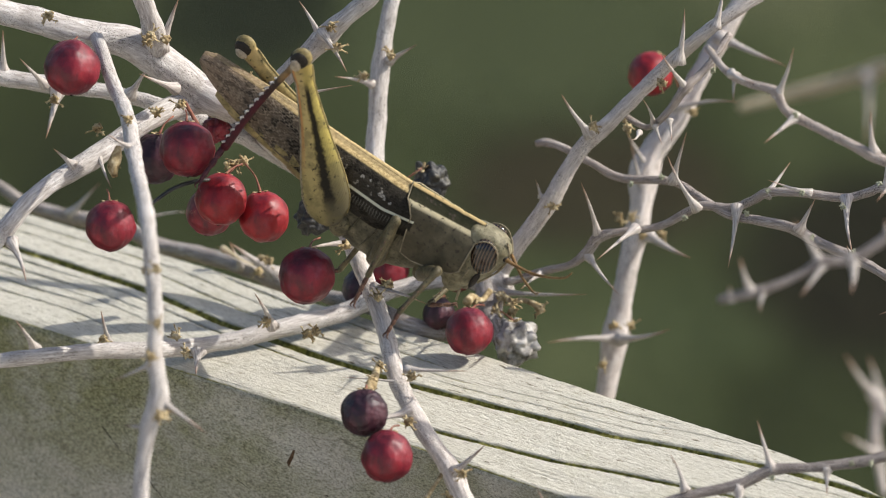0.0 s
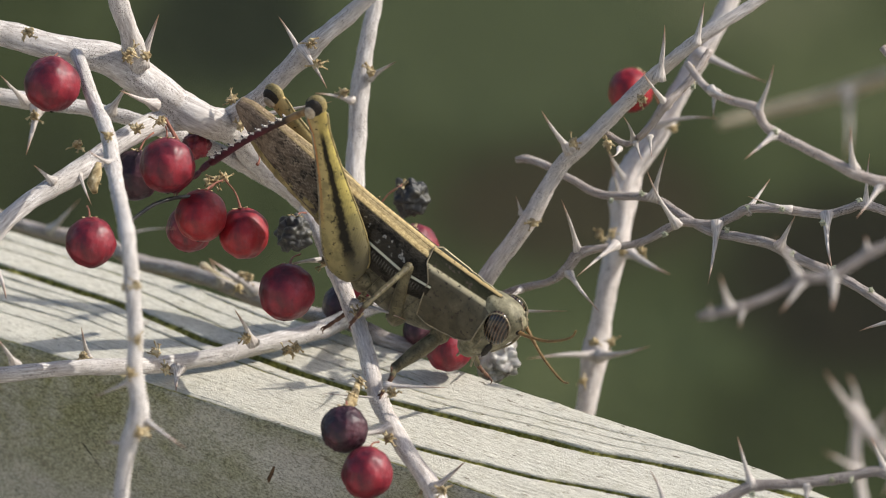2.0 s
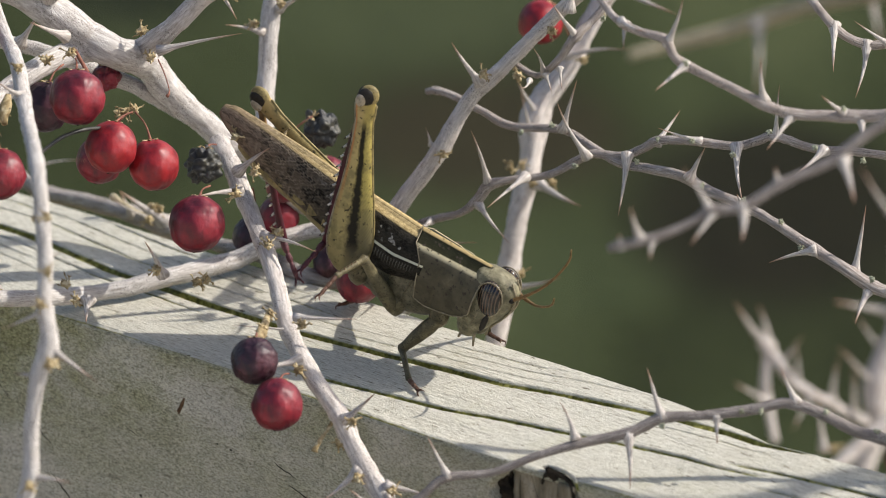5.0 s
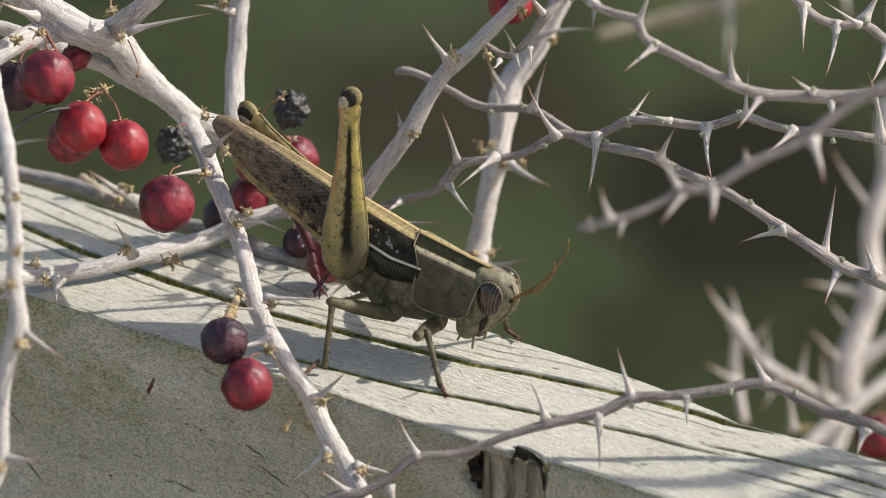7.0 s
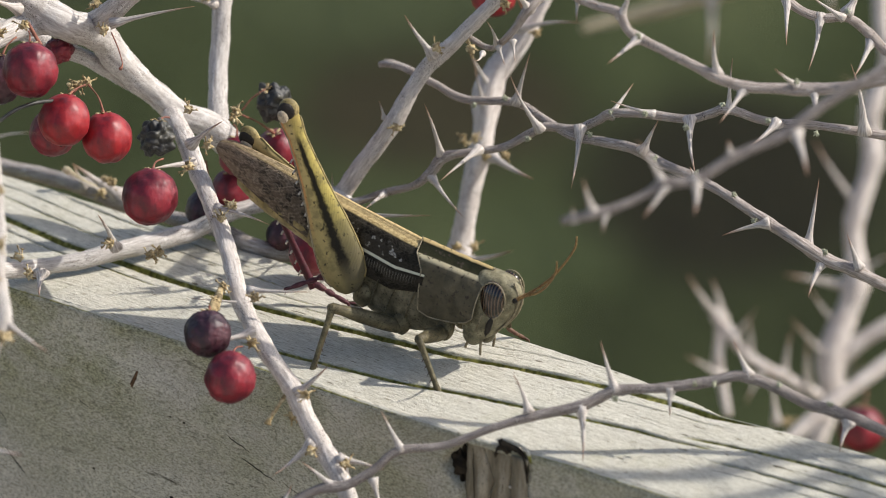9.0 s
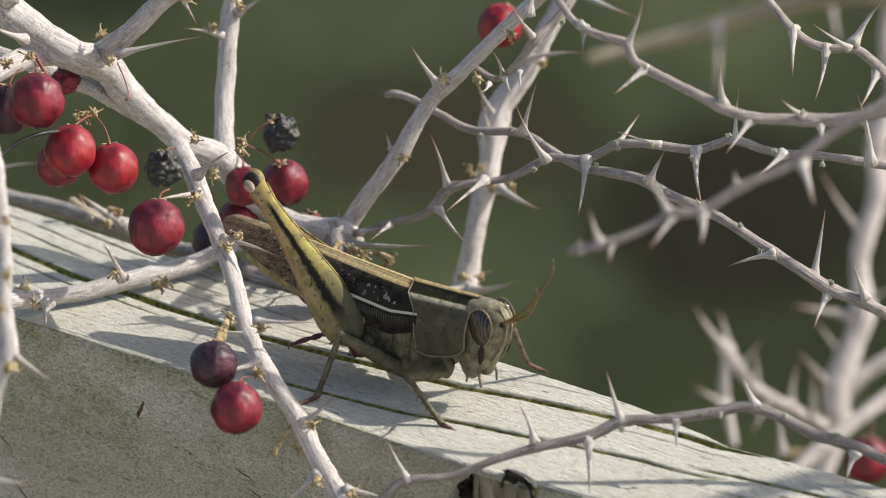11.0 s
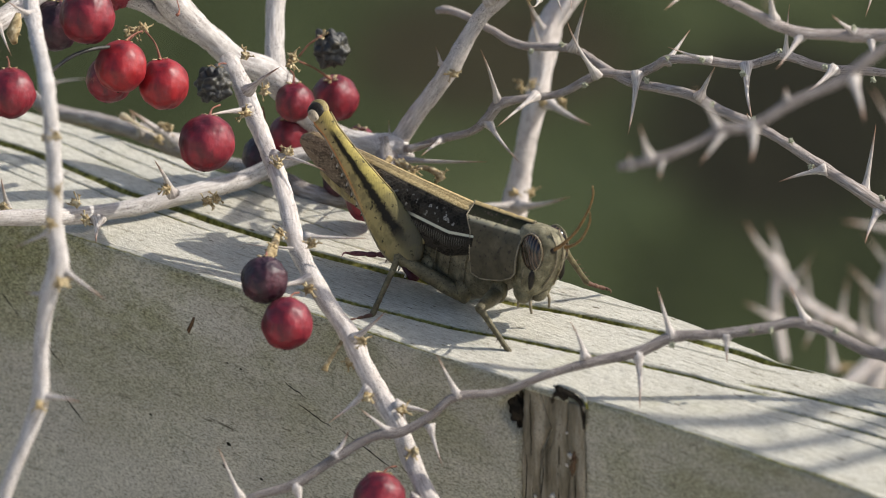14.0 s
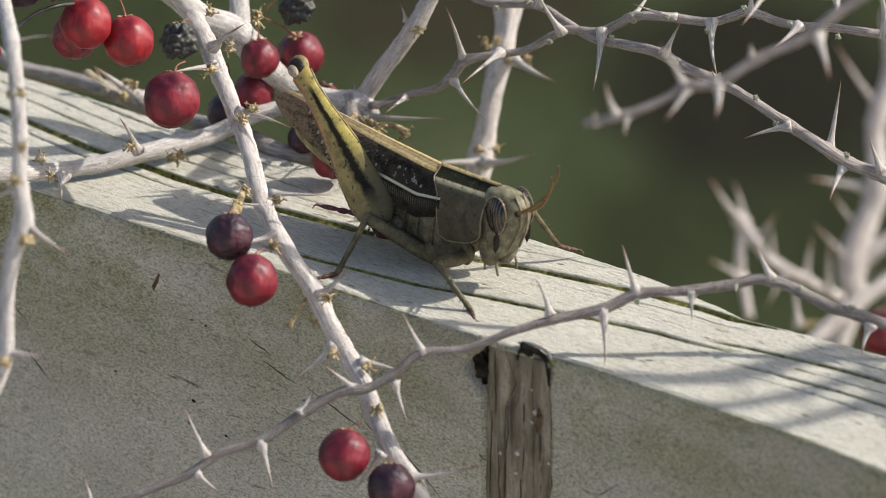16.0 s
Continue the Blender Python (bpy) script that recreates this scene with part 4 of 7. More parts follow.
branch(right_twig, "twig", [(-18.9, 65.3, 6.8, 0.9), (-15.1, 63.1, 7.7, 0.72), (-9.4, 60.4, 10.7, 0.72), (-4.1, 57.2, 13.4, 0.72), (-0.9, 56.3, 16.5, 0.9), (1.0, 55.9, 19.3, 0.99), (4.8, 55.3, 20.6, 0.72), (12.1, 54.1, 22.2, 0.72), (17.3, 52.6, 25.6, 0.81), (19.9, 51.9, 27.1, 0.81), (25.6, 49.0, 27.9, 0.8), (29.1, 46.9, 30.1, 0.8), (32.2, 45.2, 32.4, 0.8), (37.9, 42.6, 33.3, 0.8), (46.0, 39.4, 33.6, 0.8), (50.1, 38.0, 35.2, 0.8), (53.2, 37.3, 36.3, 0.8), (60.4, 36.3, 34.3, 0.8), (68.6, 35.3, 34.0, 0.8), (75.8, 35.1, 33.0, 0.8), (85.1, 34.4, 31.7, 0.89)],
       [((-0.9, 55.9, 15.5), (4.8, 45.4, 11.9), 0.71), ((0.8, 56.0, 19.8), (-2.3, 49.5, 32.6), 0.71), ((7.4, 52.5, 22.1), (0.6, 41.1, 20.7), 0.71), ((18.8, 49.8, 27.8), (13.5, 48.2, 38.6), 0.71), ((26.3, 46.7, 28.5), (24.6, 37.6, 20.6), 0.82), ((31.9, 45.2, 32.1), (36.1, 51.1, 36.0), 0.71), ((39.3, 39.9, 34.4), (31.8, 38.7, 37.4), 0.61), ((46.2, 37.2, 33.9), (47.1, 27.0, 27.4), 0.82), ((53.3, 37.3, 36.5), (53.9, 38.5, 45.8), 0.61), ((61.8, 33.4, 34.9), (56.9, 27.1, 33.2), 0.82), ((77.8, 32.9, 34.0), (75.2, 32.3, 47.1), 0.92), ((-15.1, 61.2, 8.4), (-9.8, 55.9, 11.7), 0.51), ((-9.8, 59.7, 10.6), (-13.4, 49.8, 11.5), 0.51)],
       [(31.8, 39.9, 34.8), (37.9, 35.0, 36.3), (45.4, 33.6, 34.2), (52.0, 33.0, 38.9), (60.2, 30.8, 36.6), (69.0, 30.9, 34.1), (28.1, 43.8, 28.8), (16.7, 48.4, 26.1)], TWIG, 27.3, True)
upper_twig = thing("thorn_branch", "thin bent grey twigs with brown-tipped thorns", "branch", "branches of the thorn bush", m=Matrix.Translation(TOP))
branch(upper_twig, "twig", [(20.2, 4.7, 76.0, 0.60), (23.6, -0.5, 73.5, 0.69), (27.6, -5.0, 72.8, 0.78), (32.1, -7.3, 72.2, 0.78), (33.8, -8.5, 69.4, 0.78), (36.6, -9.1, 67.6, 0.86), (44.6, -12.4, 64.6, 0.86), (50.6, -13.6, 61.8, 0.94), (55.6, -14.1, 60.6, 0.94), (66.6, -14.3, 60.3, 1.03), (73.5, -15.9, 61.6, 0.94), (83.4, -17.0, 63.8, 0.94)],
       [((32.6, -7.5, 71.8), (35.3, -9.9, 81.4), 0.71), ((35.6, -9.1, 67.8), (30.1, -16.2, 65.8), 0.82), ((49.5, -13.1, 63.1), (48.9, -14.0, 71.4), 0.82), ((54.1, -14.3, 60.1), (49.8, -21.9, 56.9), 0.82), ((64.0, -14.1, 60.7), (59.5, -18.3, 65.8), 0.71), ((66.7, -14.5, 59.8), (66.4, -21.5, 57.8), 0.92), ((24.6, -2.5, 73.7), (28.4, -8.7, 74.2), 0.61), ((25.2, -0.9, 72.6), (24.8, -6.2, 69.8), 0.61)],
       [(35.7, -12.5, 69.7), (63.4, -17.4, 62.9)], TWIG, 29.2, True)
branch(upper_twig, "twig", [(56.3, 47.1, 63.2, 0.71), (60.3, 43.5, 59.7, 0.8), (63.3, 40.3, 57.0, 0.8), (66.4, 39.4, 54.7, 0.8), (70.5, 38.9, 53.5, 0.8), (74.6, 38.9, 53.6, 0.8), (78.2, 38.0, 51.3, 0.88), (81.8, 36.6, 47.9, 0.88), (87.0, 35.3, 44.6, 0.88)],
       [((63.8, 40.1, 56.5), (63.4, 31.4, 51.1), 0.82), ((69.7, 38.8, 53.4), (67.4, 29.7, 46.8), 0.82), ((74.8, 39.3, 54.6), (79.9, 40.3, 62.4), 0.92), ((73.5, 37.1, 54.4), (67.2, 34.9, 59.7), 0.61), ((79.0, 37.2, 49.4), (75.6, 29.2, 45.6), 0.82)],
       [(74.5, 35.6, 56.0)], TWIG, 33.0, True)
branch(upper_twig, "twig", [(5.9, 65.6, 39.6, 0.54), (9.0, 62.6, 38.7, 0.54), (10.8, 57.4, 40.7, 0.54), (12.5, 48.2, 45.8, 0.62), (14.6, 46.9, 48.9, 0.71), (16.6, 46.0, 52.4, 0.8), (19.7, 47.6, 54.8, 0.71), (22.3, 48.9, 57.6, 0.71), (24.9, 52.5, 60.6, 0.71)],
       [((11.0, 50.4, 44.1), (9.1, 41.2, 52.0), 0.51), ((13.9, 47.2, 45.7), (14.3, 44.2, 42.8), 0.51), ((11.3, 48.5, 44.1), (12.5, 46.4, 41.4), 0.51), ((8.3, 40.7, 45.8), (6.8, 30.2, 48.5), 0.41), ((16.9, 46.3, 52.5), (12.4, 41.3, 60.8), 0.71)],
       [(21.9, 47.7, 55.3)], TWIG, 34.9, True)
near_twig = thing("thorn_branch", "out of focus grey thorny twig before the bush", "branch", "branches of the thorn bush", m=Matrix.Translation(TOP))
branch(near_twig, "twig", [(20.7, -120.2, 77.9, 0.56), (23.1, -120.0, 78.5, 0.73), (28.8, -119.5, 79.7, 0.73), (34.4, -118.6, 81.9, 0.73), (37.7, -117.9, 83.7, 0.81), (43.4, -117.6, 84.5, 0.89), (49.5, -116.2, 87.9, 0.89), (57.9, -114.8, 91.4, 0.89), (62.7, -113.4, 94.9, 0.97), (67.4, -112.2, 97.7, 0.97), (74.8, -110.8, 101.4, 0.97), (80.6, -109.8, 103.8, 0.97)],
       [((37.7, -117.8, 83.9), (33.2, -118.8, 91.9), 0.82), ((26.1, -119.5, 79.5), (24.3, -121.2, 86.0), 0.82), ((43.1, -117.8, 83.9), (42.8, -123.4, 80.3), 1.02), ((49.0, -116.1, 88.1), (48.5, -117.0, 91.2), 0.82), ((59.7, -114.7, 91.6), (61.5, -122.8, 87.1), 1.02), ((22.9, -120.0, 78.5), (22.6, -121.1, 81.0), 0.82), ((28.3, -119.6, 79.4), (27.6, -122.7, 76.8), 0.71), ((38.2, -118.1, 83.4), (34.3, -123.6, 80.0), 0.71)],
       [], DUSKY, 31.1)
side_bush = thing("thorn_branch", "grey thorny limbs of the bush beside the rail", "branch", "branches of the thorn bush", m=Matrix.Translation(TOP))
branch(side_bush, "twig", [(295.4, -13.8, 241.1, 2.08), (304.5, -18.1, 237.0, 2.33), (315.3, -17.7, 234.2, 2.6), (326.5, -10.9, 234.2, 2.6), (337.8, -3.3, 234.2, 2.48), (352.0, 1.8, 234.2, 2.62), (365.3, 5.6, 234.2, 2.89)],
       [((315.3, -17.7, 234.2), (303.1, -36.2, 220.4), 0.92), ((329.6, -8.4, 234.2), (306.5, -21.3, 220.4), 0.92)],
       [], TWIG, 63.4)
branch(side_bush, "twig", [(332.8, -23.8, 261.8, 1.54), (338.3, -28.2, 256.3, 1.8), (349.1, -23.6, 253.5, 1.93), (358.2, -15.2, 250.7, 2.2), (369.1, -13.0, 248.0, 2.33), (395.3, 25.6, 184.2, 1.99)],
       [((349.1, -23.6, 253.5), (346.2, -40.2, 248.0), 0.92), ((358.2, -15.2, 250.7), (360.3, -32.9, 248.0), 0.92)],
       [], TWIG, 65.3)
branch(side_bush, "twig", [(366.0, -36.9, 275.5, 1.53), (374.8, -31.1, 272.8, 1.79), (383.8, -22.8, 270.0, 1.93), (392.6, -23.2, 267.3, 2.06), (400.3, 25.6, 114.2, 2.02)],
       [],
       [], TWIG, 67.2)
branch(side_bush, "twig", [(349.9, 9.8, 248.0, 1.31), (357.5, -5.1, 250.7, 1.56), (374.4, -23.8, 261.8, 1.8), (395.2, -41.8, 275.5, 1.78)],
       [],
       [], TWIG, 69.1)
branch(side_bush, "twig", [(361.3, 5.6, 238.2, 1.94), (385.3, 15.6, 204.2, 2.36), (415.3, 35.6, -15.8, 3.33), (425.3, 55.6, -465.8, 4.58), (425.3, 55.6, -1000.0, 5.78)],
       [],
       [], TWIG, 71.0)
back_bush = thing("thorn_branch", "blurred white thorny stems of the bush behind", "branch", "branches of the thorn bush", m=Matrix.Translation(TOP))
branch(back_bush, "side_branch", [(32.1, 415.6, -92.6, 1.0), (43.4, 416.7, -89.9, 1.38), (55.8, 414.1, -85.6, 1.75), (68.0, 405.3, -78.0, 1.87), (78.1, 378.1, -65.1, 1.84), (85.9, 331.8, -46.3, 1.8), (93.7, 280.1, -27.4, 1.75)],
       [((60.6, 408.8, -82.7), (60.2, 397.1, -95.5), 1.12), ((83.3, 355.0, -55.8), (85.5, 346.2, -64.1), 1.12)],
       [], STRAW, 36.8)
branch(back_bush, "side_branch", [(96.8, 310.5, -31.5, 1.82), (93.2, 305.2, -44.7, 1.82), (94.7, 300.7, -55.7, 1.91), (90.9, 296.3, -66.6, 1.99), (91.4, 292.7, -75.5, 2.08), (87.5, 287.9, -87.6, 1.99), (87.9, 283.0, -99.7, 2.17), (82.8, 277.7, -112.9, 2.50), (82.6, 273.7, -122.7, 2.17), (76.6, 267.9, -137.1, 1.99)],
       [((86.1, 283.0, -99.7), (72.9, 279.5, -95.7), 1.22), ((81.9, 277.2, -114.0), (73.9, 271.7, -102.6), 1.02), ((88.4, 289.2, -84.2), (78.8, 290.2, -69.3), 1.02), ((92.1, 296.7, -65.5), (84.8, 296.0, -57.6), 0.92), ((90.6, 293.2, -74.4), (92.8, 293.8, -63.1), 0.92), ((87.3, 283.9, -97.4), (96.6, 282.2, -91.7), 0.92), ((84.9, 279.4, -108.4), (77.7, 279.5, -98.3), 0.92), ((82.3, 275.0, -119.5), (89.5, 273.8, -112.5), 0.92)],
       [], PINK, 38.7)
branch(back_bush, "side_branch", [(84.0, 277.2, -114.0, 1.99), (89.7, 278.8, -110.1, 1.66), (99.1, 280.7, -105.2, 1.66)],
       [],
       [], PINK, 40.6)
branch(back_bush, "side_branch", [(57.8, 263.5, -98.0, 1.03), (60.6, 262.2, -101.3, 1.12), (65.4, 260.1, -106.7, 1.03), (72.4, 260.4, -110.9, 1.03), (79.8, 265.8, -117.4, 1.13)],
       [((58.9, 263.3, -98.9), (52.1, 262.3, -88.6), 1.22), ((59.5, 263.2, -99.1), (57.1, 266.4, -90.9), 1.02), ((72.4, 260.5, -110.7), (73.8, 262.2, -101.3), 0.92), ((77.3, 262.8, -114.9), (77.1, 261.8, -102.4), 0.92), ((65.4, 260.1, -106.7), (64.6, 260.1, -96.6), 0.82), ((68.3, 259.3, -108.4), (64.1, 253.1, -114.0), 0.82), ((61.8, 261.8, -102.4), (66.4, 260.6, -95.5), 0.82)],
       [], PINK, 42.5)
branch(back_bush, "side_branch", [(59.2, 262.9, -99.7, 1.12), (58.6, 260.1, -106.7, 1.12), (59.5, 257.9, -112.2, 0.97), (60.6, 254.0, -116.9, 0.88)],
       [((58.8, 257.0, -109.2), (51.7, 255.2, -103.9), 1.02)],
       [], PINK, 44.4)
branch(back_bush, "side_branch", [(72.4, 253.4, -123.1, 1.48), (78.4, 257.1, -118.9, 1.59), (86.7, 262.1, -114.0, 1.59), (98.7, 269.5, -108.1, 1.70)],
       [((69.4, 219.3, -103.4), (68.2, 221.9, -91.9), 0.82)],
       [(71.6, 217.6, -102.6)], PINK, 46.3)


# ---- berries ----
def berry(kind, at, r, top, seed):
    """A berry that hangs by its stalk from a node; numbers in mm from the rail."""
    names = {"red": "ripe red berry with faint wrinkles hanging from the thorn bush", "bright": "bright red smooth berry hanging from the thorn bush",
             "dark": "dark purple overripe berry hanging from the thorn bush",
             "dried": "black shrivelled dried berry on the thorn bush", "husk": "pale empty dried berry husk by the rail", "shrivelled": "small shrivelled dark red berry on the thorn bush"}
    skins = {"red": RED, "bright": BRIGHT, "dark": DARK, "dried": DRIED, "husk": HUSK, "shrivelled": RED}
    c = Vector(at) * MM + TOP
    root = thing("berry", names[kind], "berry", "berries on the thorn bush", m=Matrix.Translation(c))
    dry = kind in ("dried", "husk", "shrivelled")
    up = (Vector(top) - Vector(at)).normalized()
    up = (up + Vector((0, 0, 1.6))).normalized()
    skin = ball((0, 0, 0), (r * 0.99, r * 0.97, r * (1.06 if dry else 1.0)), aim(up), 60, 80, 0.30 if dry else 0.055, 1.0, seed * 3.7, 0.20 if dry else {"red": 0.010, "bright": 0.005, "dark": 0.030}[kind], 0.75 if dry else 1.9, 0.03 if dry else {"red": 0.013, "bright": 0.006, "dark": 0.028}[kind])
    part("fruit", skin, skins[kind], root)
    mouth = up * r * 0.93
    end = Vector(top) - Vector(at)
    mid = (mouth + end) / 2 + Vector((0.4 * math.sin(seed), 0.2, 0.35))
    part("stalk", tube(curve_points([(*mouth, 0.30), (*mid, 0.15), (*end, 0.2)], 0.8), 7, 0.1, seed), STALK, root)
    leaves = []
    side = up.orthogonal().normalized()
    for k in range(5):
        d = (Matrix.Rotation(k * 1.257 + seed, 3, up) @ side)
        leaves.append(ball(mouth + d * 0.75 + up * 0.1, (0.42, 0.16, 0.85), aim(d + up * 0.25), 6, 7))
    part("calyx", merged(leaves), BUD, root)
    if kind in ("red", "bright"):
        part("tip_scar", ball(-up * r * 0.985, (0.28, 0.28, 0.2), aim(up), 5, 7, 0.3), CRACK, root)
    return root


berry("bright", (-67.5, 24.5, 39.2), 4.79, (-64.1, 38.0, 40.8), 0.40)
berry("bright", (-59.9, 27.0, 34.8), 4.69, (-63.5, 38.0, 40.8), 1.23)
berry("red", (-69.9, 32.9, 33.4), 4.38, (-65.4, 39.7, 39.6), 2.06)
berry("red", (-73.4, 22.3, 49.8), 5.1, (-74.0, 32.4, 53.4), 2.89)
berry("dark", (-79.6, 31.0, 44.6), 4.69, (-76.4, 35.7, 51.0), 3.72)
berry("red", (-51.8, 13.7, 28.6), 5.2, (-49.6, 23.7, 32.0), 4.55)
berry("red", (-38.1, 66.2, 9.1), 3.87, (-40.7, 61.8, 19.5), 5.38)
berry("red", (-29.4, 70.7, 14.7), 4.48, (-36.0, 63.9, 24.7), 6.21)
berry("red", (-36.8, 59.2, 18.5), 3.67, (-37.6, 63.3, 23.1), 7.04)
berry("dark", (-43.0, 66.6, 4.8), 3.87, (-42.8, 60.7, 16.8), 7.87)
berry("red", (-25.2, 69.4, 6.3), 3.16, (-23.6, 66.4, 9.4), 8.70)
berry("dried", (-51.4, 43.7, 28.2), 3.26, (-49.3, 52.6, 28.7), 9.53)
berry("dried", (-30.1, 68.5, 25.5), 3.47, (-36.1, 66.1, 24.8), 10.36)
berry("dark", (-40.8, -19.6, 15.7), 4.28, (-39.1, -4.0, 16.9), 11.19)
berry("red", (-36.7, -26.1, 10.0), 4.69, (-34.7, -16.7, 12.0), 12.02)
berry("red", (-86.8, 7.8, 40.6), 4.59, (-87.8, 17.7, 43.7), 12.85)
berry("red", (-94.1, 25.9, 64.1), 5.1, (-93.7, 37.4, 65.8), 13.68)
berry("shrivelled", (-69.0, 49.8, 43.2), 2.45, (-69.8, 50.7, 45.3), 14.51)
berry("bright", (10.8, 112.8, 30.0), 4.28, (16.2, 115.7, 26.2), 15.34)
berry("red", (-22.9, 42.7, 5.9), 4.45, (-20.3, 58.0, 4.9), 16.17)
berry("husk", (-14.1, 48.1, 1.6), 4.18, (-17.2, 55.8, 4.6), 17.00)
berry("red", (-20.2, -45.1, -15.5), 4.69, (-17.2, -37.5, -12.7), 17.83)
berry("dark", (-11.9, -50.9, -19.1), 4.28, (-11.6, -43.6, -17.1), 18.66)
berry("red", (86.8, 220.4, -105.7), 4.8, (88.0, 225.1, -98.9), 19.49)
berry("dark", (-28.7, 57.5, 3.4), 3.06, (-27.7, 62.3, 4.8), 20.32)


# ---- the grasshopper: x runs forward from the face, y to its left, z up (mm) ----
def uv_split(t):
    s = t.nodes.new("ShaderNodeSeparateXYZ")
    t.links.new(coords(t, "UV"), s.inputs[0])
    return s.outputs[0], s.outputs[1]


def hide_material(name, low, mid, high, scale=380, rough=0.5):
    return mottled(name, ((0.3, low), (0.5, mid), (0.7, high)), scale, rough, 0.25, 0.6, tuple(c * 0.40 for c in low))


def wing_material():
    """u runs from the back's ridge round to the lower edge, v from the root to the tip."""
    m, t, b = shader("forewing", 0.65, 0.1)
    u, v = uv_split(t)
    blots = grain(t, coords(t, "UV", (2.0, 5.0, 1)), 2.9, 2, 0.5)
    swap = t.nodes.new("ShaderNodeCombineXYZ")
    warp = maths(t, "SUBTRACT", grain(t, coords(t, "UV", (5, 11, 1)), 2.4, 3, 0.6), 0.5)
    t.links.new(maths(t, "ADD", v, maths(t, "MULTIPLY", warp, 0.07)), swap.inputs[0])
    t.links.new(maths(t, "ADD", maths(t, "ADD", u, maths(t, "MULTIPLY", warp, 0.06)), maths(t, "MULTIPLY", v, 0.10)), swap.inputs[1])
    cells = node(t, "ShaderNodeTexBrick", Scale=1.0, Brick_Width=0.024, Row_Height=0.040)
    cells.inputs["Mortar Size"].default_value, cells.inputs["Mortar Smooth"].default_value = 0.005, 0.5
    cells.offset = 0.37
    t.links.new(swap.outputs[0], cells.inputs["Vector"])
    base = ramp(t, v, (0.0, (0.020, 0.018, 0.013)), (0.35, (0.040, 0.034, 0.025)), (0.65, (0.090, 0.068, 0.047)), (1.0, (0.20, 0.142, 0.095)))
    thin = ramp(t, v, (0.5, (1, 1, 1)), (0.9, (0.45, 0.45, 0.45)))
    colour = mix(t, maths(t, "MULTIPLY", ramp(t, blots, (0.51, (0, 0, 0)), (0.56, (1, 1, 1))), thin), base, (0.012, 0.010, 0.007))
    vein = maths(t, "MULTIPLY", cells.outputs["Fac"], ramp(t, grain(t, coords(t, "UV", (4, 9, 1)), 3.0, 2), (0.36, (0.10, 0.10, 0.10)), (0.64, (0.75, 0.75, 0.75))))
    vein = maths(t, "MULTIPLY", vein, ramp(t, v, (0.25, (0.22, 0.22, 0.22)), (0.65, (0.85, 0.85, 0.85))))
    colour = mix(t, vein, colour, ramp(t, v, (0.35, (0.12, 0.105, 0.08)), (0.6, (0.32, 0.27, 0.20)), (0.95, (0.44, 0.34, 0.24))))
    fleck = grain(t, coords(t, "UV", (3.2, 11, 1)), 2.6, 1)
    front = ramp(t, v, (0.0, (1, 1, 1)), (0.42, (0.8, 0.8, 0.8)), (0.55, (0, 0, 0)))
    comb = grain(t, coords(t, "UV", (9, 46, 1)), 4.0, 1)
    front = maths(t, "MULTIPLY", front, ramp(t, comb, (0.40, (0.1, 0.1, 0.1)), (0.52, (1, 1, 1))))
    front = maths(t, "MULTIPLY", front, ramp(t, u, (0.24, (0, 0, 0)), (0.28, (1, 1, 1)), (0.47, (1, 1, 1)), (0.50, (0, 0, 0))))
    colour = mix(t, maths(t, "MULTIPLY", ramp(t, fleck, (0.61, (0, 0, 0)), (0.635, (1, 1, 1))), front), colour, (0.33, 0.31, 0.27))
    # fine pale teeth under the stripe
    teeth = node(t, "ShaderNodeTexWave", Scale=26.0, Distortion=3.0)
    teeth.bands_direction = "Y"
    t.links.new(coords(t, "UV", (1, 1, 1)), teeth.inputs["Vector"])
    below = maths(t, "MULTIPLY", ramp(t, u, (0.64, (0, 0, 0)), (0.66, (1, 1, 1)), (0.76, (0.6, 0.6, 0.6)), (0.82, (0, 0, 0))), ramp(t, v, (0.02, (0, 0, 0)), (0.06, (1, 1, 1)), (0.32, (1, 1, 1)), (0.4, (0, 0, 0))))
    colour = mix(t, maths(t, "MULTIPLY", maths(t, "MULTIPLY", ramp(t, teeth.outputs[1], (0.72, (0, 0, 0)), (0.86, (1, 1, 1))), below), 0.3), colour, (0.34, 0.32, 0.27))
    ridge = maths(t, "MULTIPLY", ramp(t, u, (0.0, (0.5, 0.5, 0.5)), (0.06, (0.6, 0.6, 0.6)), (0.085, (1, 1, 1)), (0.145, (1, 1, 1)), (0.17, (0, 0, 0))), ramp(t, v, (0.45, (1, 1, 1)), (0.85, (0.30, 0.30, 0.30))))
    tan = ramp(t, grain(t, coords(t, "UV", (3, 14, 1)), 4, 3), (0.35, (0.34, 0.25, 0.115)), (0.6, (0.55, 0.425, 0.21)))
    dots = grain(t, coords(t, "UV", (14, 44, 1)), 3.0, 1)
    tan = mix(t, ramp(t, dots, (0.67, (0, 0, 0)), (0.70, (0.8, 0.8, 0.8))), tan, (0.05, 0.035, 0.02))
    colour = mix(t, ridge, colour, tan)
    stripe = ramp(t, u, (0.545, (0, 0, 0)), (0.556, (1, 1, 1)), (0.585, (1, 1, 1)), (0.597, (0, 0, 0)))
    reach = ramp(t, v, (0.0, (1, 1, 1)), (0.30, (1, 1, 1)), (0.36, (0, 0, 0)))
    colour = mix(t, maths(t, "MULTIPLY", stripe, reach), colour, (0.58, 0.57, 0.44))
    t.links.new(colour, b.inputs["Base Color"])
    bump(t, b, cells.outputs["Fac"], 0.5, 0.0003)
    return m


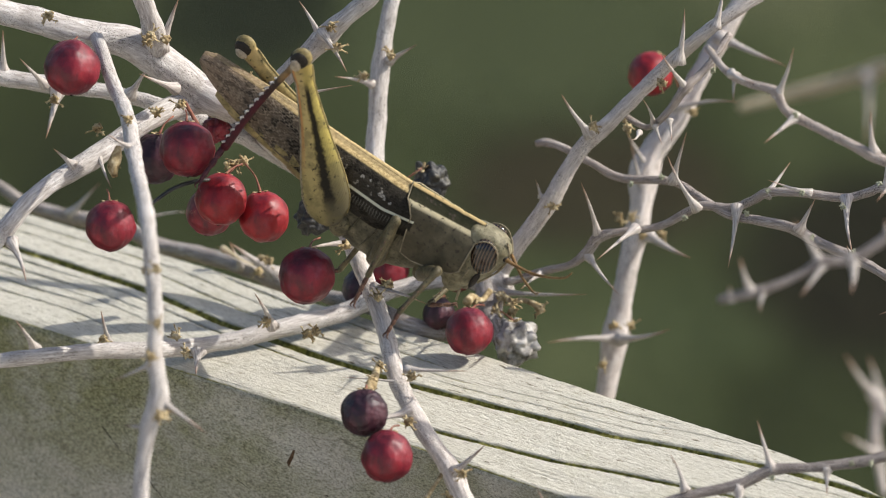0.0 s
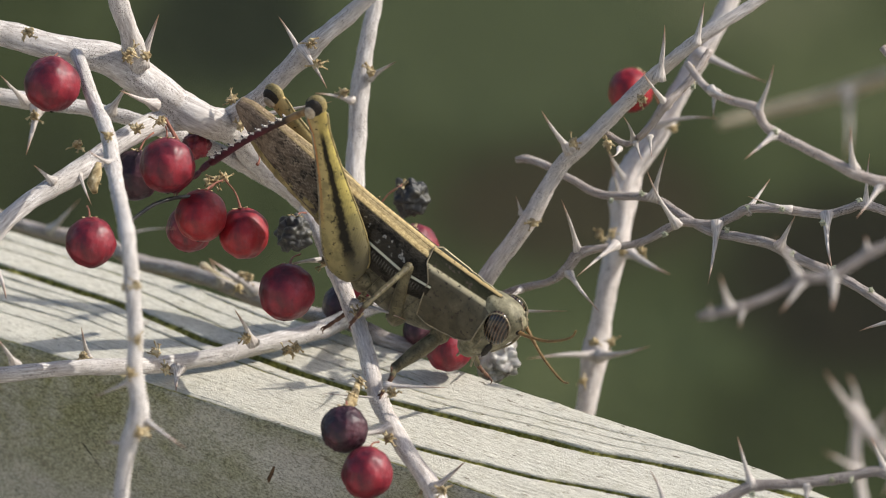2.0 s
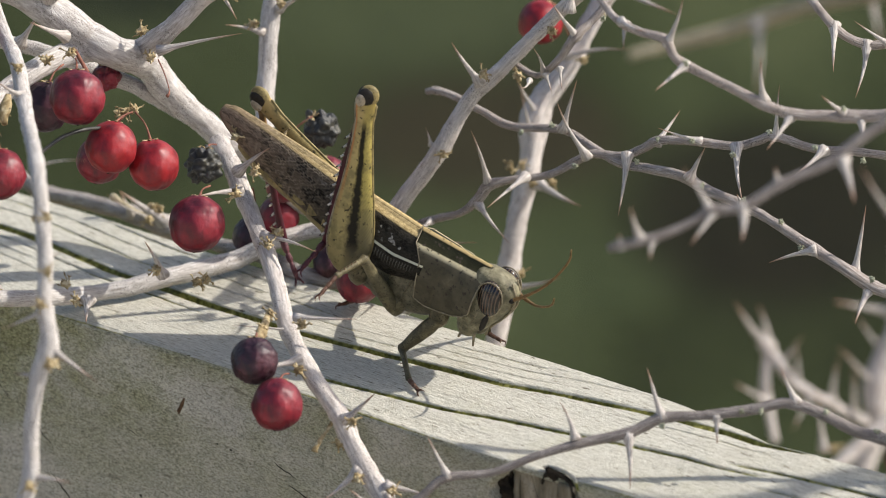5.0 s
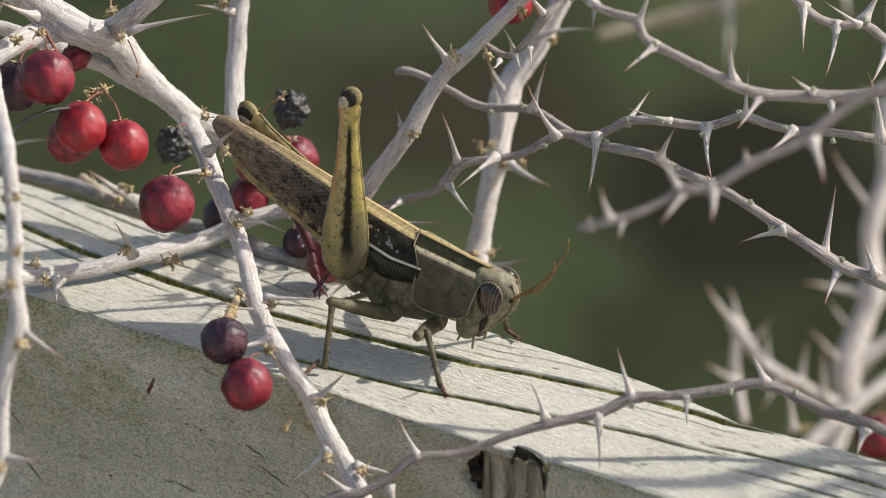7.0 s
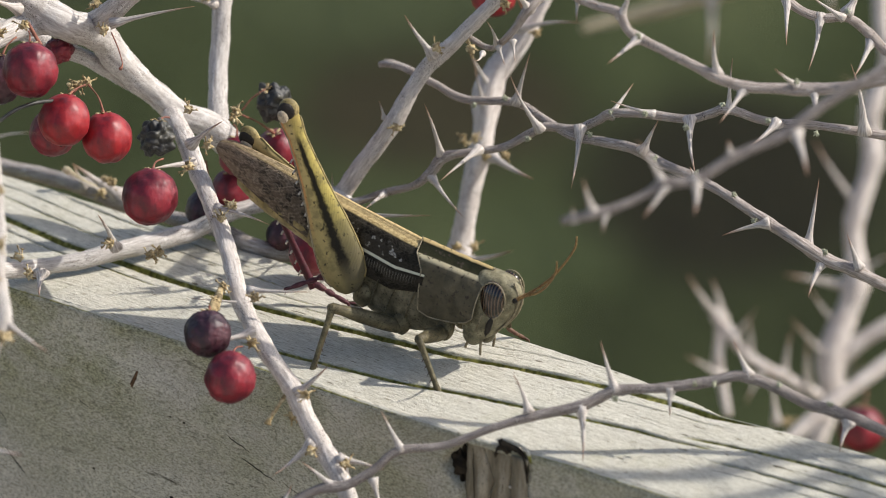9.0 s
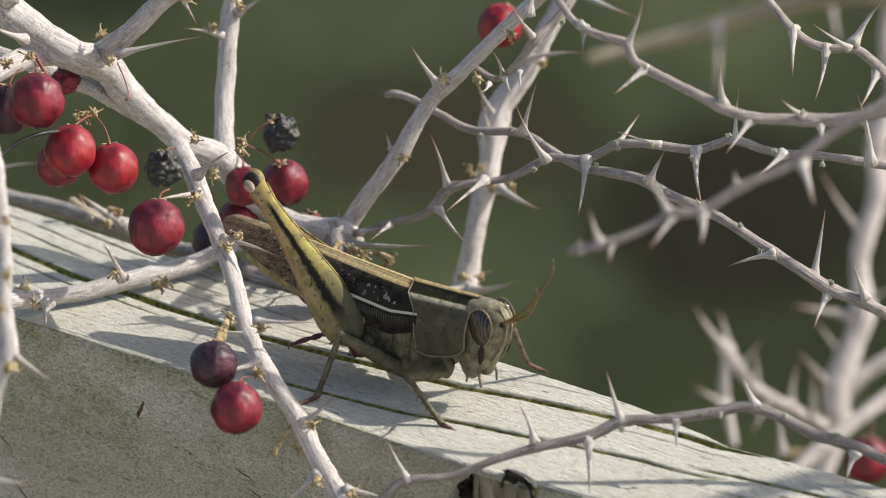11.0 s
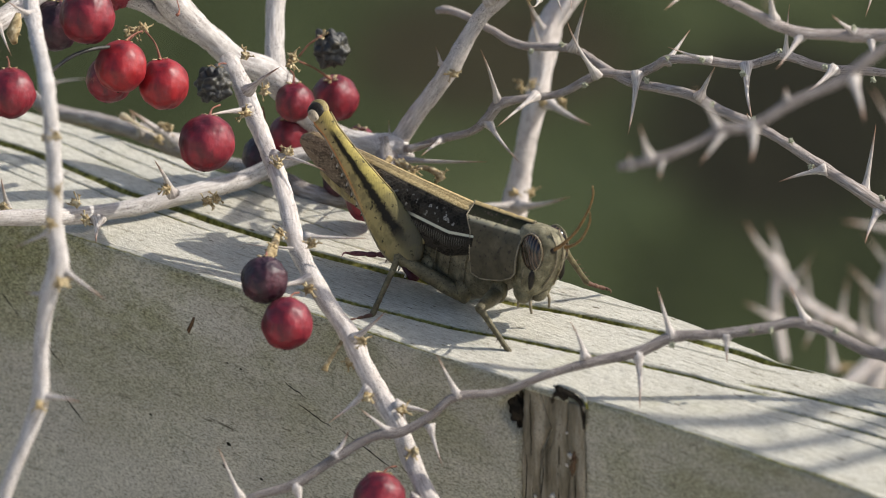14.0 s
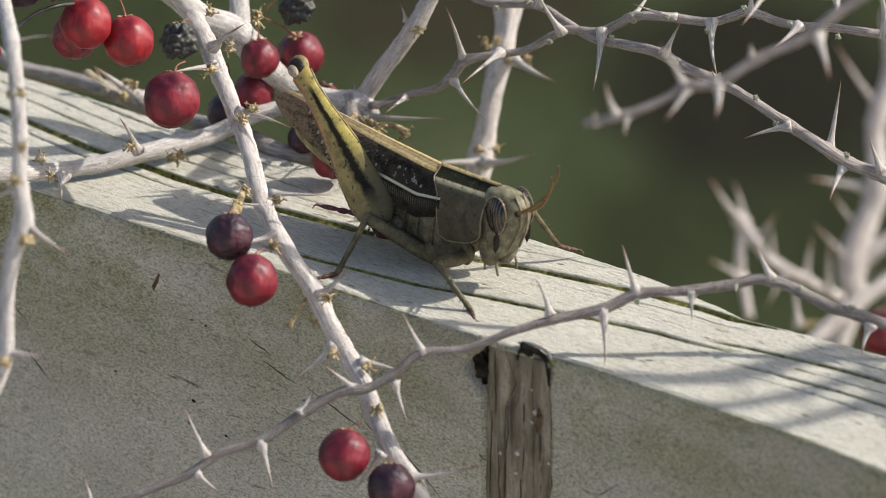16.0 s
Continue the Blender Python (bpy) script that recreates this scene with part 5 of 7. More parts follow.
def femur_material():
    """v runs from hip to knee, u round the leg: 0.25 is the outer face."""
    m, t, b = shader("hind_femur", 0.55, 0.15)
    u, v = uv_split(t)
    herring = node(t, "ShaderNodeTexWave", Scale=16.0, Distortion=3.0, Detail=3.0)
    herring.bands_direction = "DIAGONAL"
    t.links.new(coords(t, "UV", (1.2, 1.6, 1)), herring.inputs["Vector"])
    speck = grain(t, coords(t), 1100, 3)
    soft = grain(t, coords(t, "UV", (6, 10, 1)), 2.0, 4, 0.7)
    upper = ramp(t, v, (0.0, (0.085, 0.075, 0.048)), (0.26, (0.135, 0.115, 0.06)), (0.50, (0.36, 0.295, 0.085)), (0.8, (0.43, 0.345, 0.10)), (1.0, (0.37, 0.28, 0.09)))
    lower = ramp(t, v, (0.0, (0.16, 0.135, 0.065)), (0.25, (0.34, 0.27, 0.11)), (0.7, (0.45, 0.345, 0.14)), (1.0, (0.42, 0.305, 0.13)))
    colour = mix(t, ramp(t, u, (0.22, (0, 0, 0)), (0.30, (1, 1, 1))), upper, lower)
    colour = mix(t, maths(t, "MULTIPLY", herring.outputs[1], 0.05), colour, (0.13, 0.11, 0.05))
    blotchy = grain(t, coords(t), 420, 4, 0.65)
    colour = mix(t, maths(t, "MULTIPLY", ramp(t, blotchy, (0.46, (0, 0, 0)), (0.62, (1, 1, 1))), 0.6), colour, (0.13, 0.112, 0.05))
    colour = mix(t, ramp(t, speck, (0.60, (0, 0, 0)), (0.66, (1, 1, 1))), colour, (0.05, 0.042, 0.02))
    wide = maths(t, "ADD", maths(t, "ABSOLUTE", maths(t, "SUBTRACT", u, 0.23)), maths(t, "MULTIPLY", maths(t, "SUBTRACT", soft, 0.5), 0.09))
    band = ramp(t, wide, (0.0, (1, 1, 1)), (0.024, (1, 1, 1)), (0.055, (0, 0, 0)))
    reach = ramp(t, v, (0.08, (0, 0, 0)), (0.2, (1, 1, 1)), (0.82, (1, 1, 1)), (0.9, (0, 0, 0)))
    colour = mix(t, maths(t, "MULTIPLY", maths(t, "MULTIPLY", band, reach), 0.97), colour, (0.009, 0.008, 0.006))
    inner = ramp(t, maths(t, "ABSOLUTE", maths(t, "SUBTRACT", u, 0.47)), (0.0, (1, 1, 1)), (0.06, (1, 1, 1)), (0.09, (0, 0, 0)))
    colour = mix(t, maths(t, "MULTIPLY", inner, ramp(t, v, (0.3, (0, 0, 0)), (0.7, (0.8, 0.8, 0.8)))), colour, (0.50, 0.20, 0.07))
    t.links.new(colour, b.inputs["Base Color"])
    bump(t, b, mix(t, 0.6, herring.outputs[1], speck), 0.22, 0.0002)
    return m


def shin_material():
    """Dark at the knee, then a tan ring, wine red towards the foot; v runs down the shin in mm."""
    m, t, b = shader("wine_red_shin", 0.5, 0.3)
    _, v = uv_split(t)
    n = grain(t, coords(t), 420, 4)
    down = maths(t, "ADD", maths(t, "MULTIPLY", v, 1 / 32.0), maths(t, "MULTIPLY", maths(t, "SUBTRACT", n, 0.5), 0.06))
    colour = ramp(t, down, (0.06, (0.018, 0.014, 0.010)), (0.11, (0.30, 0.185, 0.075)), (0.22, (0.26, 0.16, 0.07)), (0.28, (0.045, 0.032, 0.022)), (0.40, (0.050, 0.020, 0.018)), (0.52, (0.070, 0.011, 0.018)), (1.0, (0.070, 0.013, 0.021)))
    colour = mix(t, maths(t, "MULTIPLY", ramp(t, n, (0.45, (0, 0, 0)), (0.62, (1, 1, 1))), 0.5), colour, (0.025, 0.012, 0.012))
    t.links.new(colour, b.inputs["Base Color"])
    bump(t, b, n, 0.4, 0.0002)
    return m


def eye_material():
    m, t, b = shader("striped_eye", 0.18, 0.6)
    w = node(t, "ShaderNodeTexWave", Scale=540.0, Distortion=0.9, Detail=1.0)
    w.bands_direction = "X"
    t.links.new(coords(t), w.inputs["Vector"])
    t.links.new(ramp(t, w.outputs[1], (0.50, (0.010, 0.006, 0.004)), (0.90, (0.095, 0.062, 0.038))), b.inputs["Base Color"])
    return m


def pronotum_material():
    """A dark back with a tan midline and pale shoulder lines, grey-brown sides; u runs from the midline to the lower edge."""
    m, t, b = shader("pronotum", 0.65, 0.1)
    u, _ = uv_split(t)
    y = maths(t, "MULTIPLY", u, 0.00861)
    pits = grain(t, coords(t), 1300, 3)
    side = ramp(t, grain(t, coords(t), 300, 4), (0.3, (0.058, 0.050, 0.031)), (0.6, (0.105, 0.091, 0.058)), (0.75, (0.165, 0.143, 0.093)))
    line = ramp(t, maths(t, "MULTIPLY", y, 100.0), (0.0, (0.50, 0.38, 0.18)), (0.03, (0.46, 0.34, 0.16)), (0.05, (0.016, 0.017, 0.009)), (0.24, (0.024, 0.024, 0.011)), (0.265, (0.50, 0.44, 0.28)), (0.31, (0.48, 0.42, 0.27)), (0.335, (0.12, 0.105, 0.07)))
    back = ramp(t, maths(t, "MULTIPLY", y, 100.0), (0.33, (1, 1, 1)), (0.38, (0, 0, 0)))
    colour = mix(t, back, side, line)
    colour = mix(t, ramp(t, pits, (0.58, (0, 0, 0)), (0.68, (1, 1, 1))), colour, (0.05, 0.04, 0.03))
    t.links.new(colour, b.inputs["Base Color"])
    bump(t, b, pits, 0.5, 0.0002)
    return m


GREY = hide_material("grey_brown_hide", (0.040, 0.036, 0.021), (0.102, 0.091, 0.056), (0.195, 0.172, 0.112))
PALE = hide_material("pale_hide", (0.125, 0.10, 0.062), (0.235, 0.195, 0.125), (0.38, 0.32, 0.215))
BELLY = hide_material("yellow_belly", (0.12, 0.095, 0.04), (0.24, 0.19, 0.08), (0.37, 0.29, 0.13))
LEG = hide_material("olive_leg", (0.046, 0.039, 0.021), (0.108, 0.091, 0.050), (0.185, 0.158, 0.086), 500)
RUST = hide_material("rust_foot", (0.05, 0.024, 0.016), (0.11, 0.055, 0.035), (0.17, 0.095, 0.06), 600)
SHIN = shin_material()
FOOT = hide_material("wine_foot", (0.04, 0.014, 0.016), (0.10, 0.034, 0.04), (0.15, 0.06, 0.065), 600)
BLACK = hide_material("black_hide", (0.010, 0.008, 0.006), (0.02, 0.016, 0.012), (0.04, 0.034, 0.024))
IVORY = hide_material("ivory_spine", (0.5, 0.45, 0.38), (0.66, 0.6, 0.52), (0.78, 0.72, 0.64))
ORANGE = hide_material("orange_feeler", (0.10, 0.055, 0.02), (0.21, 0.12, 0.045), (0.32, 0.20, 0.08), 900)
TANRIM = hide_material("tan_rim", (0.14, 0.115, 0.07), (0.25, 0.21, 0.135), (0.36, 0.31, 0.21))
CHEEK = hide_material("grey_tan_cheek", (0.085, 0.076, 0.044), (0.180, 0.162, 0.098), (0.31, 0.28, 0.18), 620)
LOBE = hide_material("pale_knee_lobe", (0.26, 0.21, 0.14), (0.46, 0.39, 0.29), (0.60, 0.53, 0.42))
WING, FEMUR, EYE, SADDLE = wing_material(), femur_material(), eye_material(), pronotum_material()


def oval(cx, cy, cz, axes, n=24, power=2.0):
    """A ring in the plane of two axes, each ((x, y, z), half width)."""
    (a, ra), (b, rb) = axes
    a, b = np.array(a, float), np.array(b, float)
    out = []
    for k in range(n):
        th = 2 * math.pi * k / n
        c, s = math.cos(th), math.sin(th)
        c, s = math.copysign(abs(c) ** (2 / power), c), math.copysign(abs(s) ** (2 / power), s)
        out.append(np.array((cx, cy, cz)) + a * ra * c + b * rb * s)
    return out


def profile(xs, at, values):
    return np.interp(xs, at, values)


def build_body(root):
    """Head, saddle, thorax, abdomen and wings."""
    X, Y, Z = (1, 0, 0), (0, 1, 0), (0, 0, 1)
    # head: slices from the crown to the mouth
    rings = []
    for z in np.linspace(0.75, -14.2, 40):
        front = profile(z, (-14.2, -13.2, -11, -7.5, -4, -1.5, -0.2, 0.4, 0.75), (-6.6, -5.2, -3.4, -1.5, -0.4, -0.3, -1.1, -2.4, -4.4))
        rear = profile(z, (-14.2, -13.2, -11, -7.5, -4, -0.6, 0.3, 0.75), (-8.6, -9.5, -10.2, -10.5, -10.3, -9.6, -8.6, -6.6))
        hy = profile(z, (-14.2, -13.2, -11, -7.5, -4, -1.2, 0.0, 0.5, 0.75), (1.5, 2.8, 3.8, 4.2, 3.95, 3.1, 2.3, 1.5, 0.5))
        rings.append(oval((front + rear) / 2, 0, z, ((X, (front - rear) / 2), (Y, hy)), 32, 2.35))
    head = part("head", loft(rings), CHEEK, root, "grey-brown head with striped eyes")
    for s in (-1, 1):
        eye = part("eye", ball((0, 0, 0), (2.75, 1.5, 3.55), rows=18, cols=24), EYE, head, "dark brown eye with vertical stripes")
        eye.matrix_basis = pose(-4.3 * MM, s * 2.95 * MM, -3.35 * MM, s * 5, -9, s * 6)
        ring = [(-4.3 + 2.75 * math.cos(a) + 0.35 * math.sin(a), s * (3.52 - 0.1 * math.cos(a) - 0.30 * math.sin(a)), -3.35 + 3.6 * math.sin(a) - 0.25 * math.cos(a), 0.14) for a in np.linspace(0, 2 * math.pi, 25)]
        part("eye_rim", tube(ring, 6), TANRIM, head)
        part("dark_cheek_streak", ball((-3.5, s * 3.85, -8.3), (0.62, 0.45, 2.0), Euler((0, 0.12, 0)).to_matrix(), 10, 10, 0.25, 1.2), BLACK, head)
        cheek = [(-5.2, s * 4.1, -6.6, 0.14), (-5.5, s * 4.15, -8.4, 0.14), (-6.0, s * 3.7, -10.6, 0.12)]
        part("cheek_ridge", tube(curve_points(cheek, 0.4), 6), TANRIM, head)
        ridge = [(-1.7, s * 0.95, 0.6, 0.2), (-0.3, s * 0.8, -2.2, 0.24), (-0.7, s * 0.9, -6.0, 0.22), (-3.0, s * 1.4, -10.4, 0.18)]
        part("face_ridge", tube(curve_points(ridge, 0.4), 6), TANRIM, head)
        part("antenna_socket", ball((-0.7, s * 1.4, -2.4), (0.6, 0.6, 0.6), rows=7, cols=8), BLACK, head)
        for x, y, dx, long in ((-4.6, 1.9, 0.4, 2.6), (-6.1, 2.3, -0.6, 2.2)):
            palp = [(x - 0.8, s * y, -12.4, 0.36), (x - 0.8 + dx, s * (y + 0.5), -13.8, 0.28), (x - 0.8 + dx * 1.6, s * (y + 0.3), -13.0 - long, 0.22)]
            part("palp", tube(curve_points(palp, 0.4), 6), PALE, head)
        part("jaw", ball((-7.0, s * 2.2, -12.0), (2.2, 1.5, 2.2), rows=9, cols=12, dent=0.08, seed=2), CHEEK, head)
    part("upper_lip", ball((-5.2, 0, -12.4), (1.3, 1.9, 1.5), rows=10, cols=14), GREY, head)
    part("throat", ball((-8.8, 0, -8.5), (3.4, 3.4, 4.2), rows=10, cols=14, dent=0.1), CHEEK, root)
    # saddle behind the head
    def saddle_section(x, low, rear=0.0):
        out, ridge = [], profile(x, (-22.0, -14.0, -6.6), (3.4, 2.9, 2.3))
        for a in np.linspace(-1, 1, 41):
            y = 4.95 * math.copysign(abs(math.sin(a * math.pi / 2)) ** 0.8, a)
            k = abs(a)
            z = 0.85 - 0.5 * rear - 4.8 * k if k < 0.36 else -0.88 - 0.5 * rear - (k - 0.36) / 0.64 * (low - 0.83)
            if k >= 0.36:
                y = math.copysign(profile(k, (0.36, 0.5, 0.75, 1.0), (ridge, 4.1, 4.9, 5.0)), a)
            else:
                y = a / 0.36 * ridge
            reach = profile(k, (0, 0.3, 0.5, 1.0), (1.0, 0.9, 0.62, 0.45))
            out.append((x if x > -14 else -14 + (x + 14) * reach, y, z + 0.35 * math.exp(-(y / 0.3) ** 2)))
        return out
    outer = []
    for x in np.linspace(-6.6, -22.0, 30):
        low = profile(x, (-22.0, -17, -14, -10, -7.6, -6.6), (10.2, 10.8, 10.7, 9.9, 8.8, 7.6))
        pinch = 0.25 * math.exp(-((x + 11.2) / 0.5) ** 2) + 0.2 * math.exp(-((x + 14.2) / 0.4) ** 2)
        row = saddle_section(x, low, (x + 6.6) / -14.8 * 1.2)
        outer.append([(px, py * (1 - pinch * 0.2), pz - pinch * 0.5) for px, py, pz in row])
    n = len(outer[0])
    verts = [np.array(v) * MM for row in outer for v in row] + [np.array((v[0], v[1] * 0.93, v[2] - 0.35)) * MM for row in outer for v in row]
    base = len(outer) * n
    faces = []
    for i in range(len(outer) - 1):
        for j in range(n - 1):
            q = (i * n + j, i * n + j + 1, (i + 1) * n + j + 1, (i + 1) * n + j)
            faces += [q, tuple(base + k for k in q[::-1])]
    for i in range(len(outer) - 1):
        for j in (0, n - 1):
            faces.append((i * n + j, (i + 1) * n + j, base + (i + 1) * n + j, base + i * n + j))
    for j in range(n - 1):
        for i in (0, len(outer) - 1):
            faces.append((i * n + j, i * n + j + 1, base + i * n + j + 1, base + i * n + j))
    uvs = [(abs(2 * j / (n - 1) - 1), i / 29) for i in range(len(outer)) for j in range(n)] * 2
    saddle = part("pronotum", (verts, faces, uvs), SADDLE, root, "grey-brown saddle with a dark striped back")
    for s in (0, -1):
        edge = [outer[k][s] for k in range(len(outer))]
        part("rim", tube([(*p, 0.13) for p in edge[::2]], 6), TANRIM, saddle)
    part("rim", tube([(*p, 0.13) for p in outer[-1]], 6), TANRIM, saddle)
    part("rim", tube([(*p, 0.14) for p in outer[0]], 6), TANRIM, saddle)
    # thorax under and behind the saddle
    rings = []
    for x in np.linspace(-9, -33, 30):
        low = profile(x, (-33, -30, -26, -21, -16, -12, -9), (-15.5, -17.2, -18.3, -18.4, -16.3, -13.6, -10.5))
        hy = profile(x, (-33, -29, -26, -20, -14, -9), (3.4, 4.2, 4.5, 4.5, 4.3, 3.2))
        seam = 0.22 * (math.exp(-((x + 19.5) / 0.35) ** 2) + math.exp(-((x + 23.5) / 0.35) ** 2) + math.exp(-((x + 27.2) / 0.35) ** 2))
        rings.append(oval(x, 0, (low - 2.2) / 2, ((Y, hy - seam), (Z, (-2.2 - low) / 2 - seam)), 28, 2.5))
    chest = part("thorax", loft(rings), GREY, root)
    for x0, x1 in ((-18.6, -20.6), (-22.4, -24.6), (-26.2, -28.0)):
        for s in (-1, 1):
            seam = [(x0, s * 4.3, -5.5, 0.14), ((x0 + x1) / 2, s * 4.55, -10.5, 0.17), (x1, s * 4.05, -15.6, 0.14)]
            part("side_seam", tube(curve_points(seam, 0.5), 5, 0.2, x0), GREY, chest)
    for x, y, z in ((-12.5, 3.0, -13.2), (-21.0, 3.4, -15.8), (-29.5, 4.2, -13.6)):
        for s in (-1, 1):
            part("hip", ball((x, s * y, z), (1.9, 1.5, 2.5), rows=9, cols=12, dent=0.1), LEG, chest)
    # abdomen, ring by ring
    edges = np.linspace(-28.5, -60.5, 10)
    for k in range(9):
        a, b = edges[k], edges[k + 1] - 0.35
        rings = []
        for x, grow in ((a + 0.15, 0.90), (a, 0.97), ((a + b) / 2, 1.0), (b, 1.02), (b - 0.05, 0.90)):
            low = profile(x, (-61, -58, -54, -44, -38, -33, -28), (-6.4, -7.8, -8.8, -10.6, -12.8, -15.6, -17.0))
            high = profile(x, (-58, -50, -28), (-3.2, -2.8, -2.6))
            hy = profile(x, (-61, -58, -54, -44, -30), (1.2, 2.0, 2.8, 3.8, 4.3))
            rings.append(oval(x, 0, (low + high) / 2, ((Y, hy * grow), (Z, (high - low) / 2 * grow)), 22, 2.2))
        part("abdomen_ring", loft(rings), BELLY if k > 1 else GREY, root, "yellowish abdomen ring" if k > 1 else "")
    # forewings, folded like a roof
    for s in (-1, 1):
        out, inn = [], []
        for x in np.linspace(-18.0, -66.3, 50):
            ztop = profile(x, (-66.3, -64, -52, -36, -18), (0.4, 1.5, 1.3, 0.3, -0.5))
            zlow = profile(x, (-66.3, -65, -61, -55, -47, -37, -24, -18), (-1.0, -2.2, -3.9, -5.6, -7.4, -9.2, -9.6, -7.6))
            wide = profile(x, (-66.3, -61, -47, -25, -18), (1.3, 2.2, 3.6, 4.9, 4.7))
            row = []
            for u in np.linspace(0, 1, 26):
                y = wide * profile(u, (0, 0.12, 0.24, 0.4, 0.7, 1), (0.04, 0.30, 0.55, 0.80, 1.0, 0.97))
                z = ztop + (zlow - ztop) * profile(u, (0, 0.12, 0.24, 0.4, 0.7, 1), (0, 0.04, 0.14, 0.32, 0.67, 1))
                z += 0.05 * math.sin(u * 60)
                row.append((x, s * y, z))
            out.append(row)
            inn.append([(px, py - s * 0.28, pz - 0.12) for px, py, pz in row])
        rows = [a + b[::-1] for a, b in zip(out, inn)]
        verts, faces, _ = loft(rows)
        n = 52
        uvs = [((j if j < 26 else 51 - j) / 25, k / 49) for k in range(50) for j in range(n)]
        part("forewing", (verts, faces, uvs), WING, root, "mottled brown forewing with a pale stripe")
    return head


def build_hind_leg(root, s):
    """Thigh, shin and foot; each runs along +x from its joint, y is its outer side for the near leg."""
    rings, long = [], 34.6
    at = (-0.03, 0.0, 0.06, 0.15, 0.27, 0.37, 0.48, 0.6, 0.75, 0.86, 0.95, 1.0)
    tall = (1.3, 2.6, 3.7, 4.2, 3.9, 3.45, 2.85, 2.3, 1.8, 1.55, 1.9, 1.7)
    for x in np.linspace(-1.0, long, 46):
        f = x / long
        high = profile(f, at, tall)
        wide = profile(f, (-0.03, 0.0, 0.06, 0.25, 0.5, 0.86, 1.0), (0.8, 1.4, 1.8, 2.0, 1.5, 0.95, 0.9))
        rings.append([(x, wide * math.sin(a), high * math.cos(a) + 0.25 * math.sin(f * 3)) for a in np.linspace(0, 2 * math.pi, 25)[:-1]])
    verts, faces, _ = loft(rings)
    uvs = [(((j / 24) if s < 0 else (1 - j / 24)), k / 45) for k in range(46) for j in range(24)]
    thigh = part("hind_thigh", (verts, faces, uvs), FEMUR, root, "olive-yellow hind thigh with a black stripe")
    for sign, skin in ((1, BELLY), (-1, TANRIM)):
        part("ridge", tube([(x, 0, sign * (profile(x / long, at, tall) + 0.02) + 0.25 * math.sin(x / long * 3), 0.24) for x in np.linspace(1, long - 1.4, 28)], 6, 0.2, sign), skin, thigh)
    part("knee_cap", ball((long + 0.4, 0, 0.45), (2.1, 1.1, 1.85), rows=12, cols=16), BELLY, thigh, "yellowish rounded knee")
    for side in (-1, 1):
        part("knee_crescent", ball((long + 0.3, side * 0.62, -0.05), (1.75, 0.75, 1.65), rows=10, cols=12), BLACK, thigh, "black crescent on the knee")
        part("knee_lobe", ball((long - 0.3, side * 0.98, -0.85), (1.3, 0.7, 1.0), rows=10, cols=12), LOBE, thigh, "pale rounded knee lobe")
    shin = part("hind_shin", tube([(x, 0, 0.5 * math.sin(x / 9.0), r) for x, r in zip(np.linspace(-0.8, 31.5, 22), profile(np.linspace(0, 1, 22), (0, 0.06, 0.14, 0.7, 1), (0.85, 0.95, 0.66, 0.60, 0.85)))], 10, 0.05, 2), SHIN, root, "dark wine-red spiny hind shin")
    for k in range(11):
        for side in (-1, 1):
            x = 8.6 + k * 2.1
            a = np.array((x, side * 0.5, 0.45 + 0.5 * math.sin(x / 9.0)))
            b = a + np.array((0.8, side * 0.55, 0.75))
            spine = part("spine", tube([(*a, 0.24), (*(a * 0.4 + b * 0.6), 0.19), (*b, 0.04)], 6), (IVORY, BLACK), shin)
            spine.data.polygons.foreach_set("material_index", [0] * 6 + [1] * 6 + [0, 1])
    foot = part("hind_foot", merged([ball((1.3, 0, 0), (1.6, 0.7, 0.62)), ball((3.6, 0, -0.05), (1.2, 0.62, 0.55)), ball((6.0, 0, 0.05), (1.9, 0.5, 0.48)),
                                     tube(curve_points([(7.5, 0.2, 0, 0.26), (8.6, 0.7, 0.1, 0.18), (9.1, 0.9, -0.7, 0.05)], 0.3), 6),
                                     tube(curve_points([(7.5, -0.2, 0, 0.26), (8.6, -0.7, 0.1, 0.18), (9.1, -0.9, -0.7, 0.05)], 0.3), 6)]), FOOT, root, "wine-red clawed foot")
    return thigh, shin, foot


def build_leg(root, kind, long, shin_long, foot_long):
    """A front or middle leg in three pieces, each along +x from its joint."""
    thigh = part(kind + "_thigh", tube([(x * long, 0, 0, r) for x, r in ((-0.05, 0.8), (0.04, 1.3), (0.25, 1.5), (0.6, 1.3), (0.88, 0.95), (1.0, 1.0), (1.06, 0.5))], 12, 0.05), LEG, root)
    shin = part(kind + "_shin", tube([(x * shin_long, 0, 0, r) for x, r in ((-0.05, 0.5), (0.03, 0.78), (0.15, 0.6), (0.8, 0.5), (0.97, 0.62), (1.03, 0.3))], 10, 0.05), LEG, root)
    for k in range(5):
        x = shin_long * (0.35 + 0.13 * k)
        part("spine", tube([(x, 0, 0.4, 0.13), (x + 0.5, 0, 1.1, 0.03)], 5), RUST, shin)
    f = foot_long
    foot = part(kind + "_foot", merged([ball((0.16 * f, 0, 0), (0.22 * f, 0.5, 0.45)), ball((0.42 * f, 0, 0), (0.17 * f, 0.48, 0.42)), ball((0.72 * f, 0, 0.05), (0.22 * f, 0.4, 0.4)),
                                        tube(curve_points([(0.88 * f, 0.2, 0.1, 0.22), (1.05 * f, 0.55, 0.2, 0.16), (1.12 * f, 0.7, -0.4, 0.04)], 0.25), 6),
                                        tube(curve_points([(0.88 * f, -0.2, 0.1, 0.22), (1.05 * f, -0.55, 0.2, 0.16), (1.12 * f, -0.7, -0.4, 0.04)], 0.25), 6)]), RUST, root)
    return thigh, shin, foot


